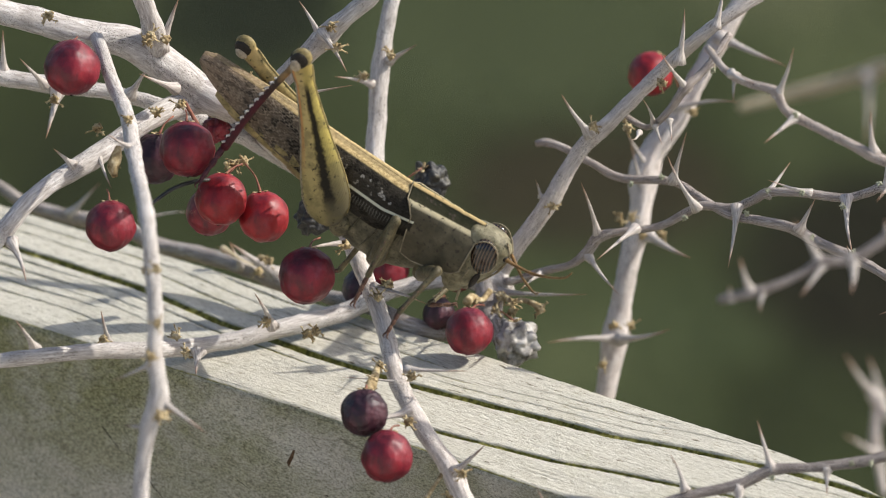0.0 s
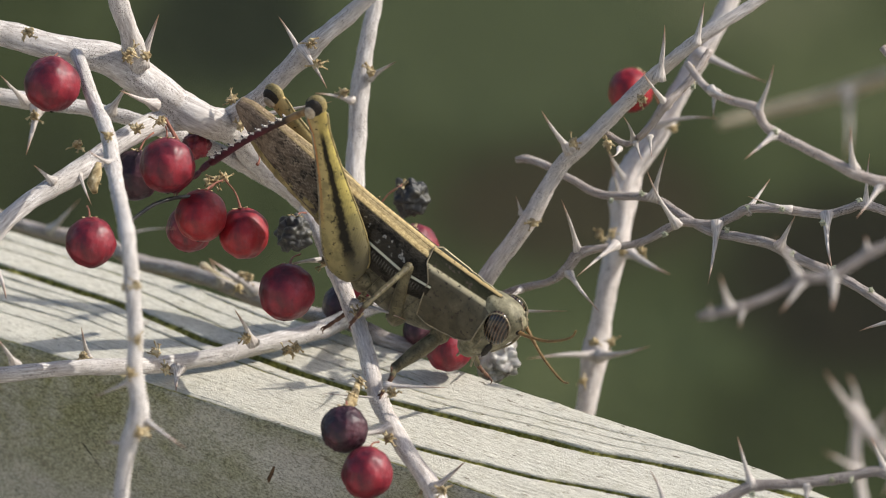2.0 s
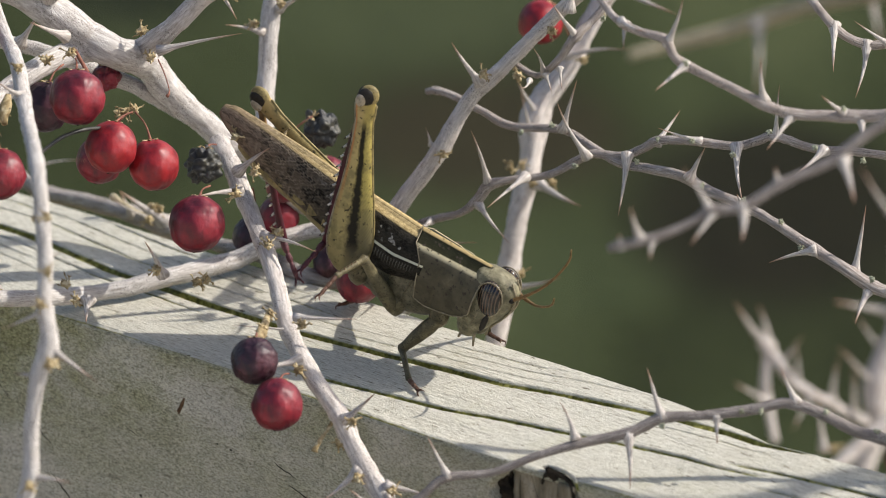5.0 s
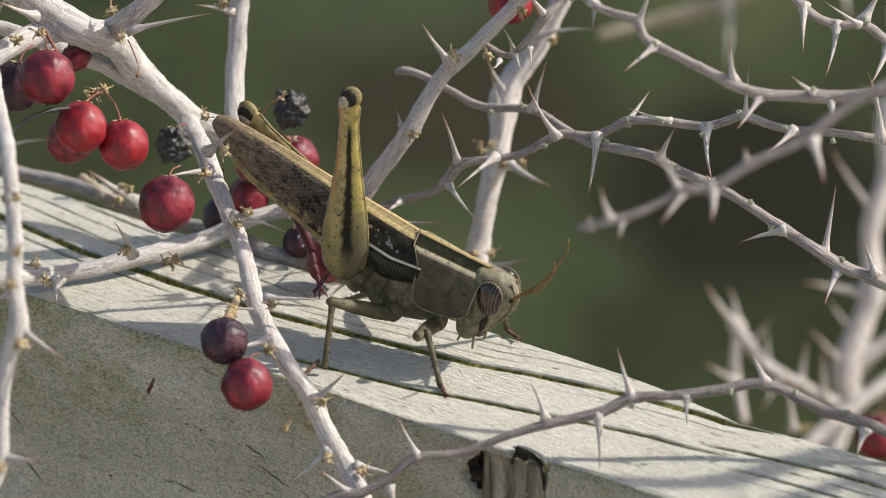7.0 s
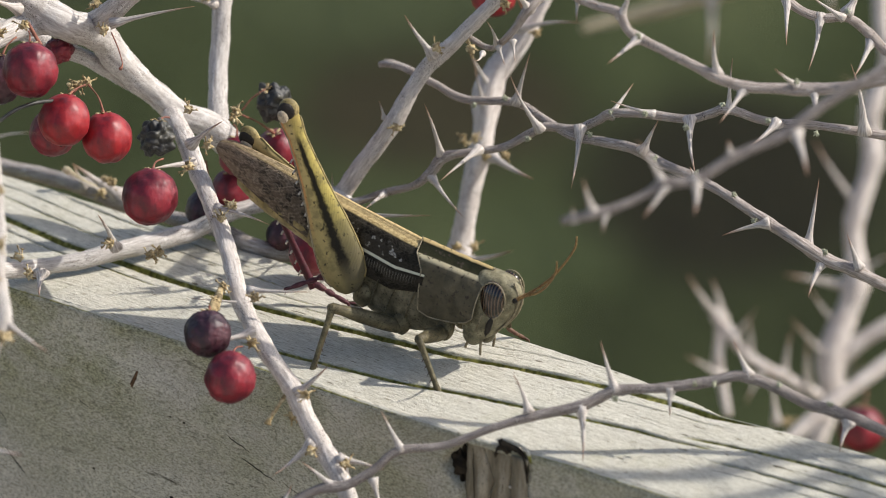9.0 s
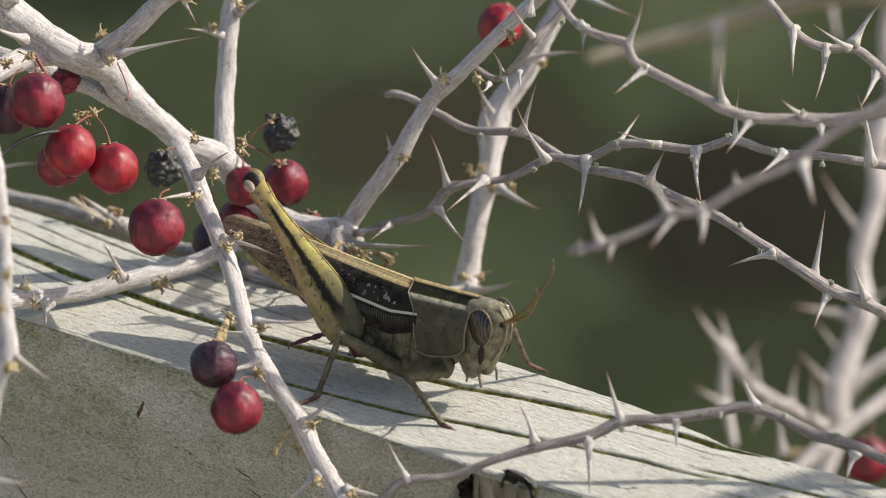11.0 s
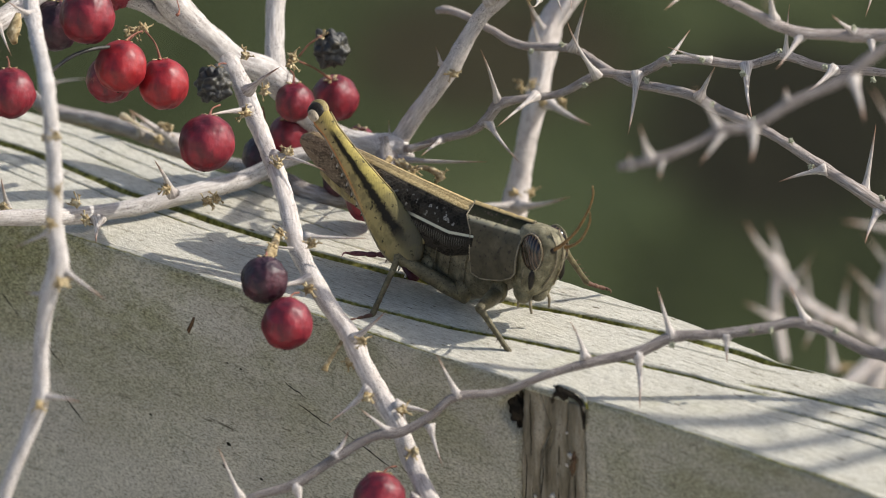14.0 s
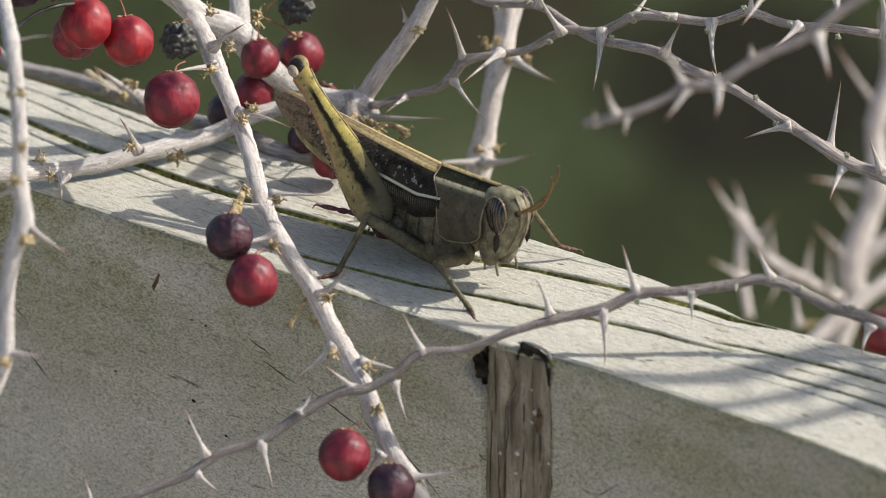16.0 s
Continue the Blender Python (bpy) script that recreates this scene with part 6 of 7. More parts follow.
def build_feeler(root, s):
    """A jointed antenna along +x from its socket, curving up towards the tip."""
    path = curve_points([(0, 0, 0, 0.40), (2.6, 0, -0.9, 0.32), (7.0, 0, -1.6, 0.26), (11.5, 0, -1.3, 0.22), (14.8, 0, -0.5, 0.20), (16.5, 0, 0.8, 0.14)], 0.45)
    return part("antenna", tube(path, 7, 0.25, s), ORANGE, root, "thin orange-brown antenna")


hopper = thing("grasshopper", "large grey-brown grasshopper with olive hind thighs climbing down to the rail", "grasshopper")
build_body(hopper)
LEGS = {"hind_near": build_hind_leg(hopper, -1), "hind_far": build_hind_leg(hopper, 1),
        "front_near": build_leg(hopper, "front", 9.6, 10.2, 4.6), "front_far": build_leg(hopper, "front", 9.6, 10.2, 4.6),
        "middle_near": build_leg(hopper, "middle", 13.6, 12.0, 5.5), "middle_far": build_leg(hopper, "middle", 13.6, 12.0, 5.5)}
FEELERS = [build_feeler(hopper, -1), build_feeler(hopper, 1)]


def motions():
    """The grasshopper's way from the branch to the rail, and its legs in its own space (seconds, mm, degrees)."""
    def key(ob, rows):
        walk(ob, [(r[0], pose(r[1] * MM, r[2] * MM, r[3] * MM, *r[4:])) for r in rows])
    key(hopper, (
        (0.0, -13.85, 4.50, 987.65, 10.9, 28.0, -16.2), (0.5, -13.45, 2.65, 983.35, 10.8, 28.7, -22.3), (1.0, -11.89, 2.73, 981.73, 11.9, 30.9, -21.1),
        (1.5, -9.90, 2.29, 979.32, 12.8, 32.0, -20.9), (2.0, -7.86, 1.82, 977.55, 12.8, 31.2, -23.1), (2.5, -3.31, 1.79, 975.95, 12.7, 31.4, -22.4),
        (3.0, -0.49, 3.95, 973.99, 12.8, 29.9, -24.5), (3.5, 1.68, 7.33, 972.98, 10.3, 25.1, -29.0), (4.0, 3.99, 8.15, 970.02, 9.9, 22.8, -28.6),
        (4.5, 5.20, 8.88, 968.25, 8.1, 23.8, -26.3), (5.0, 6.91, 6.54, 968.73, 7.9, 21.0, -28.9), (7.5, 13.72, 2.12, 966.26, 4.0, 18.6, -28.0),
        (8.0, 15.33, 1.01, 966.20, 3.0, 18.2, -28.1), (8.5, 16.14, -0.21, 966.36, 2.2, 16.3, -29.4), (11.0, 11.99, -6.60, 970.58, 1.2, 1.0, -39.0),
        (11.5, 12.05, -7.04, 970.36, 1.2, 2.7, -39.4), (12.0, 11.84, -7.61, 969.92, 0.8, 4.7, -40.5), (12.5, 12.10, -8.12, 969.43, 0.1, 4.9, -41.1),
        (13.0, 12.03, -8.65, 969.00, -0.3, 3.7, -42.1), (13.5, 12.25, -8.91, 969.08, -0.9, 2.2, -43.7), (14.0, 12.17, -9.04, 969.51, -1.5, 0.7, -45.2),
        (14.5, 12.18, -9.53, 969.27, -1.4, 0.8, -45.8), (15.0, 12.14, -10.13, 968.92, -0.9, 1.2, -46.6), (15.5, 11.73, -10.59, 969.10, 0.2, 0.8, -47.7),
        (16.0, 11.96, -10.98, 969.06, 0.6, 0.8, -47.7),
    ))
    key(LEGS["hind_near"][0], (
        (0.0, -31.34, -6.75, -11.57, 12.4, -58.3, -170.0), (0.5, -31.29, -6.72, -11.55, 17.7, -59.4, -171.3), (1.0, -31.31, -6.72, -11.54, 20.0, -57.9, -174.8),
        (1.5, -31.32, -6.71, -11.53, 26.2, -54.9, 178.4), (2.0, -31.30, -6.70, -11.52, 27.7, -52.7, -179.9), (2.5, -31.30, -6.71, -11.53, 23.3, -53.6, -175.2),
        (3.0, -31.28, -6.69, -11.52, 27.2, -53.5, -177.9), (3.5, -31.21, -6.69, -11.54, 19.6, -59.2, -166.3), (4.0, -31.20, -6.70, -11.55, 30.7, -56.2, 179.6),
        (4.5, -31.23, -6.73, -11.57, 18.6, -69.2, -174.5), (5.0, -31.19, -6.71, -11.57, 46.2, -75.8, 154.3), (7.5, -31.18, -6.75, -11.62, 25.8, -71.4, 177.0),
        (8.0, -31.18, -6.75, -11.63, 17.7, -63.0, -170.9), (8.5, -31.16, -6.75, -11.64, 19.1, -59.9, -170.5), (11.0, -30.99, -6.69, -11.72, 39.9, -40.3, 172.2),
        (11.5, -30.99, -6.69, -11.71, 41.3, -35.2, 170.3), (12.0, -30.99, -6.68, -11.70, 43.6, -27.0, 166.6), (12.5, -30.99, -6.68, -11.70, 43.0, -26.4, 167.2),
        (13.0, -30.97, -6.68, -11.72, 42.5, -29.2, 168.8), (13.5, -30.95, -6.67, -11.73, 41.1, -32.0, 171.7), (14.0, -30.93, -6.66, -11.75, 40.6, -33.2, 173.1),
        (15.0, -30.92, -6.64, -11.74, 43.0, -35.6, 172.4), (15.5, -30.92, -6.63, -11.73, 45.6, -34.6, 170.6), (16.0, -30.92, -6.63, -11.73, 46.0, -34.3, 170.4),
    ))
    key(LEGS["hind_near"][1], (
        (0.0, -49.40, -8.29, 16.63, -41.7, 74.9, 132.7), (0.5, -49.01, -7.84, 16.93, -34.5, 74.1, 139.8), (1.0, -49.86, -6.87, 16.44, -22.2, 72.0, 153.2),
        (1.5, -51.45, -4.65, 15.40, -8.1, 70.5, 166.9), (2.0, -52.59, -5.27, 14.59, -8.3, 66.3, 168.1), (2.5, -52.02, -6.94, 14.95, -7.0, 59.4, 173.9),
        (3.0, -52.21, -6.00, 14.88, -3.3, 56.4, 176.9), (3.5, -49.00, -9.47, 16.82, -10.3, 45.9, 174.2), (4.0, -51.04, -5.10, 15.88, -0.3, 40.9, 179.0),
        (4.5, -43.97, -6.36, 19.51, -5.0, 76.7, 177.5), (5.0, -39.47, -1.52, 20.72, 117.4, 82.7, -58.2), (7.5, -42.86, -4.57, 20.05, 176.6, 72.5, 1.3),
        (8.0, -47.36, -7.63, 18.10, -174.6, 66.3, 10.5), (8.5, -48.98, -8.01, 17.25, -175.5, 65.2, 9.6), (11.0, -58.33, -1.68, 9.86, 165.4, 43.5, -10.5),
        (11.5, -60.05, -0.47, 7.40, 163.9, 38.5, -12.6), (12.0, -62.18, 1.89, 3.13, 161.6, 31.3, -16.1), (12.5, -62.42, 1.61, 2.82, 162.1, 30.7, -15.3),
        (13.0, -61.84, 0.58, 4.35, 163.1, 32.9, -13.2), (13.5, -61.30, -1.05, 5.81, 164.2, 36.0, -11.3), (14.0, -61.05, -1.83, 6.44, 164.6, 37.6, -10.6),
        (14.5, -60.57, -1.75, 7.15, 164.0, 39.0, -11.5), (15.0, -60.20, -1.61, 7.64, 163.4, 40.0, -12.5), (15.5, -60.43, -0.73, 7.13, 163.3, 38.4, -12.7),
        (16.0, -60.52, -0.59, 6.97, 162.6, 38.4, -13.8),
    ))
    key(LEGS["hind_near"][2], (
        (0.0, -54.97, -2.25, -13.78, 47.1, 51.2, -93.6), (0.5, -55.60, -2.26, -13.37, 51.3, 48.5, -88.1), (1.0, -58.56, -2.47, -13.52, 44.1, 46.7, -97.7),
        (1.5, -61.68, -2.26, -14.29, 41.7, 45.3, -100.9), (2.0, -64.97, -2.67, -14.26, 40.0, 43.2, -103.4), (2.5, -67.97, -5.23, -12.16, 29.5, 39.1, -118.4),
        (3.0, -69.64, -5.04, -11.34, 24.5, 32.9, -126.5), (3.5, -70.80, -7.26, -5.81, 22.1, 26.4, -131.2), (4.0, -74.84, -4.68, -4.75, 19.3, 21.1, -137.6),
        (4.5, -51.19, -6.04, -11.15, 41.2, 50.1, -87.7), (5.0, -37.35, -4.94, -10.52, 44.8, 19.8, -88.7), (7.5, -33.40, -4.36, -9.99, 40.6, 66.4, -107.6),
        (8.0, -34.91, -5.32, -10.74, 50.4, 68.8, -97.1), (8.5, -35.96, -5.82, -11.36, 21.4, 32.1, -133.2), (11.0, -35.85, -5.83, -11.80, 22.5, 16.2, -132.4),
        (11.5, -36.00, -5.83, -12.23, 22.4, 14.5, -133.1), (12.0, -36.32, -5.59, -13.24, 21.9, 9.0, -135.4), (12.5, -36.30, -5.51, -13.29, 21.9, 8.6, -135.3),
        (13.0, -36.11, -5.47, -12.78, 22.0, 7.0, -134.8), (13.5, -36.31, -6.04, -12.70, 22.0, 3.3, -134.8), (14.0, -36.53, -6.42, -12.79, 22.1, -0.3, -134.6),
        (15.0, -36.65, -6.83, -12.62, 22.1, -2.8, -134.2), (15.5, -36.34, -6.16, -12.41, 22.5, -11.5, -136.6), (16.0, -36.54, -6.47, -12.60, 22.4, -10.6, -136.1),
    ))
    key(LEGS["hind_far"][0], (
        (0.0, -30.50, 5.60, -12.60, -6.4, -29.6, -173.7), (0.5, -30.50, 5.60, -12.60, -6.1, -31.3, -173.9), (1.0, -30.50, 5.60, -12.60, -2.9, -26.7, -177.3),
        (1.5, -30.50, 5.60, -12.60, -0.7, -23.3, -179.3), (2.0, -30.50, 5.60, -12.60, -1.5, -23.3, -178.7), (2.5, -30.50, 5.60, -12.60, -5.2, -26.1, -175.1),
        (3.0, -30.50, 5.60, -12.60, -7.4, -27.9, -172.8), (3.5, -30.50, 5.60, -12.60, -6.1, -29.1, -174.0), (4.0, -30.50, 5.60, -12.60, -2.6, -33.1, -177.4),
        (4.5, -30.50, 5.60, -12.60, 2.0, -24.2, 178.1), (5.0, -30.50, 5.60, -12.60, -1.8, -25.2, -178.3), (7.5, -30.50, 5.60, -12.60, -5.7, -24.1, -174.8),
        (8.0, -30.50, 5.60, -12.60, -7.5, -22.8, -173.2), (8.5, -30.50, 5.60, -12.60, -8.2, -25.3, -172.3), (11.0, -30.50, 5.60, -12.60, 10.8, -16.4, 171.1),
        (11.5, -30.50, 5.60, -12.60, 11.8, -13.0, 170.8), (12.0, -30.50, 5.60, -12.60, 12.3, -8.7, 171.2), (12.5, -30.50, 5.60, -12.60, 10.3, -9.2, 172.6),
        (13.0, -30.50, 5.60, -12.60, 6.3, -12.8, 175.2), (13.5, -30.50, 5.60, -12.60, 1.4, -16.0, 178.9), (14.0, -30.50, 5.60, -12.60, -2.9, -18.1, -177.6),
        (14.5, -30.50, 5.60, -12.60, -4.6, -18.6, -176.1), (16.0, -30.50, 5.60, -12.60, -5.6, -18.2, -175.2),
    ))
    key(LEGS["hind_far"][1], (
        (0.0, -60.41, 2.29, 4.48, -154.5, 36.4, 10.0), (0.5, -59.88, 2.45, 5.40, -153.9, 37.3, 11.1), (1.0, -61.36, 4.12, 2.97, -154.0, 33.3, 10.8),
        (1.5, -62.27, 5.24, 1.11, -154.0, 31.5, 10.8), (2.0, -62.28, 4.86, 1.06, -153.8, 33.4, 11.1), (2.5, -61.45, 2.92, 2.64, -154.0, 34.7, 10.9),
        (3.0, -60.83, 1.79, 3.60, -153.8, 37.3, 11.0), (3.5, -60.55, 2.45, 4.25, -152.3, 42.4, 13.4), (4.0, -59.45, 4.29, 6.30, -162.5, 87.2, 19.5),
        (4.5, -62.05, 6.63, 1.56, -145.8, 86.6, 31.4), (5.0, -61.78, 4.67, 2.16, -156.1, 68.8, 20.2), (7.5, -61.96, 2.74, 1.51, -144.0, 54.1, 26.3),
        (8.0, -62.16, 1.82, 0.83, -148.0, 55.6, 26.5), (8.5, -61.49, 1.40, 2.20, -149.1, 58.7, 27.3), (11.0, -63.29, 10.74, -2.82, 163.6, 36.2, -14.8),
        (11.5, -63.79, 10.99, -4.84, 167.2, 34.6, -14.1), (12.0, -64.30, 10.81, -7.35, 170.9, 32.7, -12.5), (12.5, -64.37, 9.99, -7.06, 169.9, 32.4, -11.4),
        (13.0, -64.12, 8.45, -4.94, 165.1, 33.5, -10.4), (13.5, -63.75, 6.24, -3.06, 166.0, 34.9, -8.7), (14.0, -63.35, 4.22, -1.82, 167.0, 36.2, -7.0),
        (14.5, -63.22, 3.36, -1.57, 167.3, 36.0, -6.4), (15.0, -63.24, 3.12, -1.69, 167.4, 35.7, -6.3), (15.5, -63.23, 2.95, -1.68, 167.4, 35.8, -6.3),
        (16.0, -63.26, 2.88, -1.81, 167.2, 35.7, -6.6),
    ))
    key(LEGS["hind_far"][2], (
        (0.0, -35.45, 6.70, -14.23, -9.6, 13.5, -5.2), (0.5, -35.29, 7.30, -13.68, -8.4, 13.0, -0.2), (1.0, -35.52, 9.07, -14.34, -8.4, 9.7, -0.0),
        (1.5, -35.89, 10.26, -15.37, -8.3, 8.1, 0.3), (2.0, -36.49, 9.94, -16.30, -8.2, 9.6, 1.4), (2.5, -36.02, 7.80, -15.30, -8.4, 9.9, 0.1),
        (3.0, -36.23, 6.59, -15.47, -8.3, 12.4, 0.6), (3.5, -37.94, 7.84, -17.00, -7.8, 18.2, 3.1), (3.75, -47.96, 6.32, -21.08, 7.7, -5.4, 28.7),
        (4.0, -57.99, 4.80, -25.16, 12.6, -33.2, 50.9), (4.25, -59.22, 6.21, -27.52, 31.0, -9.8, 23.4), (4.5, -60.46, 7.61, -29.89, 37.3, 18.4, 3.3),
        (5.0, -51.11, 8.59, -27.22, 29.4, 37.9, -16.0), (7.5, -45.42, 10.91, -24.02, 26.5, 44.8, -20.8), (8.0, -46.23, 9.75, -25.16, 28.1, 44.7, -18.6),
        (8.5, -46.96, 8.90, -24.72, 41.4, 30.1, 2.3), (11.0, -38.72, 4.24, -21.43, 47.3, -23.4, 47.4), (11.5, -38.64, 4.67, -22.73, 31.7, -44.4, 75.1),
        (12.0, -38.42, 5.07, -24.36, 28.3, -46.9, 79.8), (12.5, -38.31, 4.72, -23.95, 26.0, -48.8, 83.1), (13.0, -38.28, 3.73, -22.32, 24.1, -49.9, 85.5),
        (13.5, -38.22, 2.33, -21.09, 22.3, -51.4, 87.9), (14.0, -38.11, 1.13, -20.41, 20.4, -53.0, 90.3), (14.5, -37.91, 0.53, -20.10, 17.7, -54.1, 93.6),
        (15.0, -37.82, 0.34, -20.08, 15.0, -54.6, 97.0), (15.5, -37.82, 0.15, -20.10, 12.6, -54.6, 99.9), (16.0, -37.85, -0.08, -20.19, 10.6, -55.1, 102.4),
    ))
    key(LEGS["front_near"][0], (
        (0.0, -12.50, -3.40, -13.80, 0.0, -47.2, -63.9), (0.5, -12.50, -3.40, -13.80, 12.8, -43.1, -81.4), (1.0, -12.50, -3.40, -13.80, 23.0, -37.8, -96.8),
        (1.5, -12.50, -3.40, -13.80, 28.8, -40.2, -106.5), (1.75, -12.50, -3.40, -13.80, 51.9, 0.0, -117.4), (2.0, -12.50, -3.40, -13.80, 73.2, 41.2, -111.7),
        (2.25, -12.50, -3.40, -13.80, 121.7, 54.5, -62.3), (2.5, -12.50, -3.40, -13.80, 166.6, 38.1, -16.4), (3.0, -12.50, -3.40, -13.80, 152.3, 25.4, -41.4),
        (3.5, -12.50, -3.40, -13.80, 146.2, 29.0, -56.6), (4.0, -12.50, -3.40, -13.80, 127.7, 62.3, -76.1), (4.5, -12.50, -3.40, -13.80, 108.7, 66.0, -97.2),
        (5.0, -12.50, -3.40, -13.80, 59.3, 62.3, -151.6), (6.25, -12.50, -3.40, -13.80, 71.5, 17.9, -110.0), (7.5, -12.50, -3.40, -13.80, 52.3, -23.3, -75.9),
        (8.0, -12.50, -3.40, -13.80, 54.9, -12.9, -84.4), (8.5, -12.50, -3.40, -13.80, 55.6, -14.9, -87.4), (11.0, -12.50, -3.40, -13.80, 56.7, -8.8, -93.3),
        (11.5, -12.50, -3.40, -13.80, 56.7, -10.0, -93.2), (12.0, -12.50, -3.40, -13.80, 51.1, -6.9, -69.7), (12.5, -12.50, -3.40, -13.80, 50.6, -5.9, -65.4),
        (13.0, -12.50, -3.40, -13.80, 50.1, -5.9, -61.3), (13.5, -12.50, -3.40, -13.80, 50.2, -7.2, -62.0), (14.0, -12.50, -3.40, -13.80, 50.3, -4.4, -63.2),
        (15.0, -12.50, -3.40, -13.80, 51.2, -10.4, -69.9), (15.5, -12.50, -3.40, -13.80, 51.2, -7.5, -69.3), (16.0, -12.50, -3.40, -13.80, 51.7, -11.0, -72.6),
    ))
    key(LEGS["front_near"][1], (
        (0.0, -9.63, -9.25, -6.75, -14.7, 49.4, -107.0), (0.5, -11.45, -10.33, -7.24, 0.8, 48.5, -87.0), (1.0, -13.39, -10.93, -7.92, 15.8, 46.8, -66.6),
        (1.5, -14.59, -10.43, -7.60, 9.9, 46.6, -74.7), (1.75, -14.88, -10.27, -13.86, 31.7, 4.7, -67.5), (2.0, -15.17, -10.11, -20.12, 53.0, -36.8, -76.9),
        (2.25, -10.21, -7.82, -19.92, 63.5, 0.3, -55.6), (2.5, -5.25, -5.54, -19.72, 89.8, 29.3, -23.7), (3.0, -5.99, -9.13, -17.92, 84.3, 33.8, -33.5),
        (3.5, -7.87, -10.41, -18.45, 81.0, 18.6, -44.1), (4.0, -11.43, -7.73, -22.30, 83.3, -11.7, -50.1), (4.5, -12.99, -7.27, -22.57, 83.8, -16.2, -51.8),
        (5.0, -16.43, -5.52, -22.30, 83.8, -8.2, -51.6), (7.5, -10.35, -11.95, -10.00, 102.2, 39.3, -26.5), (8.0, -11.59, -12.71, -11.66, 100.0, 28.1, -30.5),
        (8.5, -12.07, -12.67, -11.33, 103.9, 40.4, -24.2), (11.0, -13.05, -12.87, -12.33, 132.7, 48.5, 11.6), (11.5, -13.03, -12.84, -12.13, 153.9, 51.3, 37.8),
        (12.0, -9.20, -12.34, -12.65, 161.7, 60.5, 47.7), (12.5, -8.52, -12.08, -12.81, 171.4, 57.4, 58.8), (13.0, -7.91, -11.77, -12.82, -178.8, 53.1, 70.5),
        (13.5, -8.03, -11.81, -12.59, 157.0, 56.2, 39.8), (14.0, -8.18, -11.94, -13.06, 137.3, 48.0, 14.8), (14.5, -8.68, -12.12, -12.57, 141.3, 49.3, 20.0),
        (15.0, -9.25, -12.27, -12.07, 144.2, 49.2, 23.9), (15.5, -9.14, -12.30, -12.55, 142.6, 45.9, 21.7), (16.0, -9.69, -12.39, -11.97, 133.6, 41.3, 8.4),
    ))
    key(LEGS["front_near"][2], (
        (0.0, -11.57, -15.59, -14.50, 49.4, 51.4, -85.0), (0.5, -11.09, -17.08, -14.88, 59.4, 48.3, -71.5), (1.0, -10.62, -17.35, -15.35, 67.2, 45.6, -60.5),
        (1.5, -12.74, -17.18, -15.01, 54.3, 46.6, -77.5), (2.0, -13.32, -18.06, -14.01, 52.3, 45.7, -80.3), (2.5, 2.89, -9.11, -24.72, 61.2, -4.7, -27.5),
        (3.0, 1.08, -13.81, -23.58, 47.2, -17.3, 9.4), (3.5, -0.94, -17.14, -21.71, 48.8, -14.0, 3.4), (4.0, -5.02, -15.39, -20.23, 52.9, -15.6, -30.3),
        (4.5, -6.93, -14.96, -19.73, 53.9, -15.0, -34.2), (5.0, -10.15, -13.43, -20.85, 53.9, -12.5, -34.0), (7.5, -3.30, -15.48, -16.47, 55.3, -7.8, -46.1),
        (8.0, -3.83, -17.29, -16.46, 54.5, -3.8, -38.9), (8.5, -4.99, -15.85, -17.95, 54.7, -2.4, -47.5), (11.0, -6.43, -11.51, -19.97, 50.7, 14.2, 4.1),
        (11.5, -7.99, -8.93, -20.09, 40.7, 6.7, -27.5), (12.0, -5.82, -8.63, -21.53, 41.1, 11.3, -24.9), (12.5, -5.68, -7.38, -21.40, 40.7, 9.6, -27.4),
        (13.0, -5.86, -6.00, -20.97, 40.4, 9.3, -29.0), (13.5, -3.67, -8.18, -21.07, 39.6, 8.6, -33.7), (14.0, -1.58, -10.20, -20.63, 39.2, 8.5, -36.3),
        (14.5, -2.44, -9.85, -20.31, 39.4, 6.9, -34.7), (15.0, -3.15, -9.57, -19.79, 39.5, 5.3, -33.3), (15.5, -2.54, -9.68, -19.88, 40.0, 5.8, -26.9),
        (16.0, -2.11, -11.27, -18.70, 39.5, 8.1, -30.4),
    ))
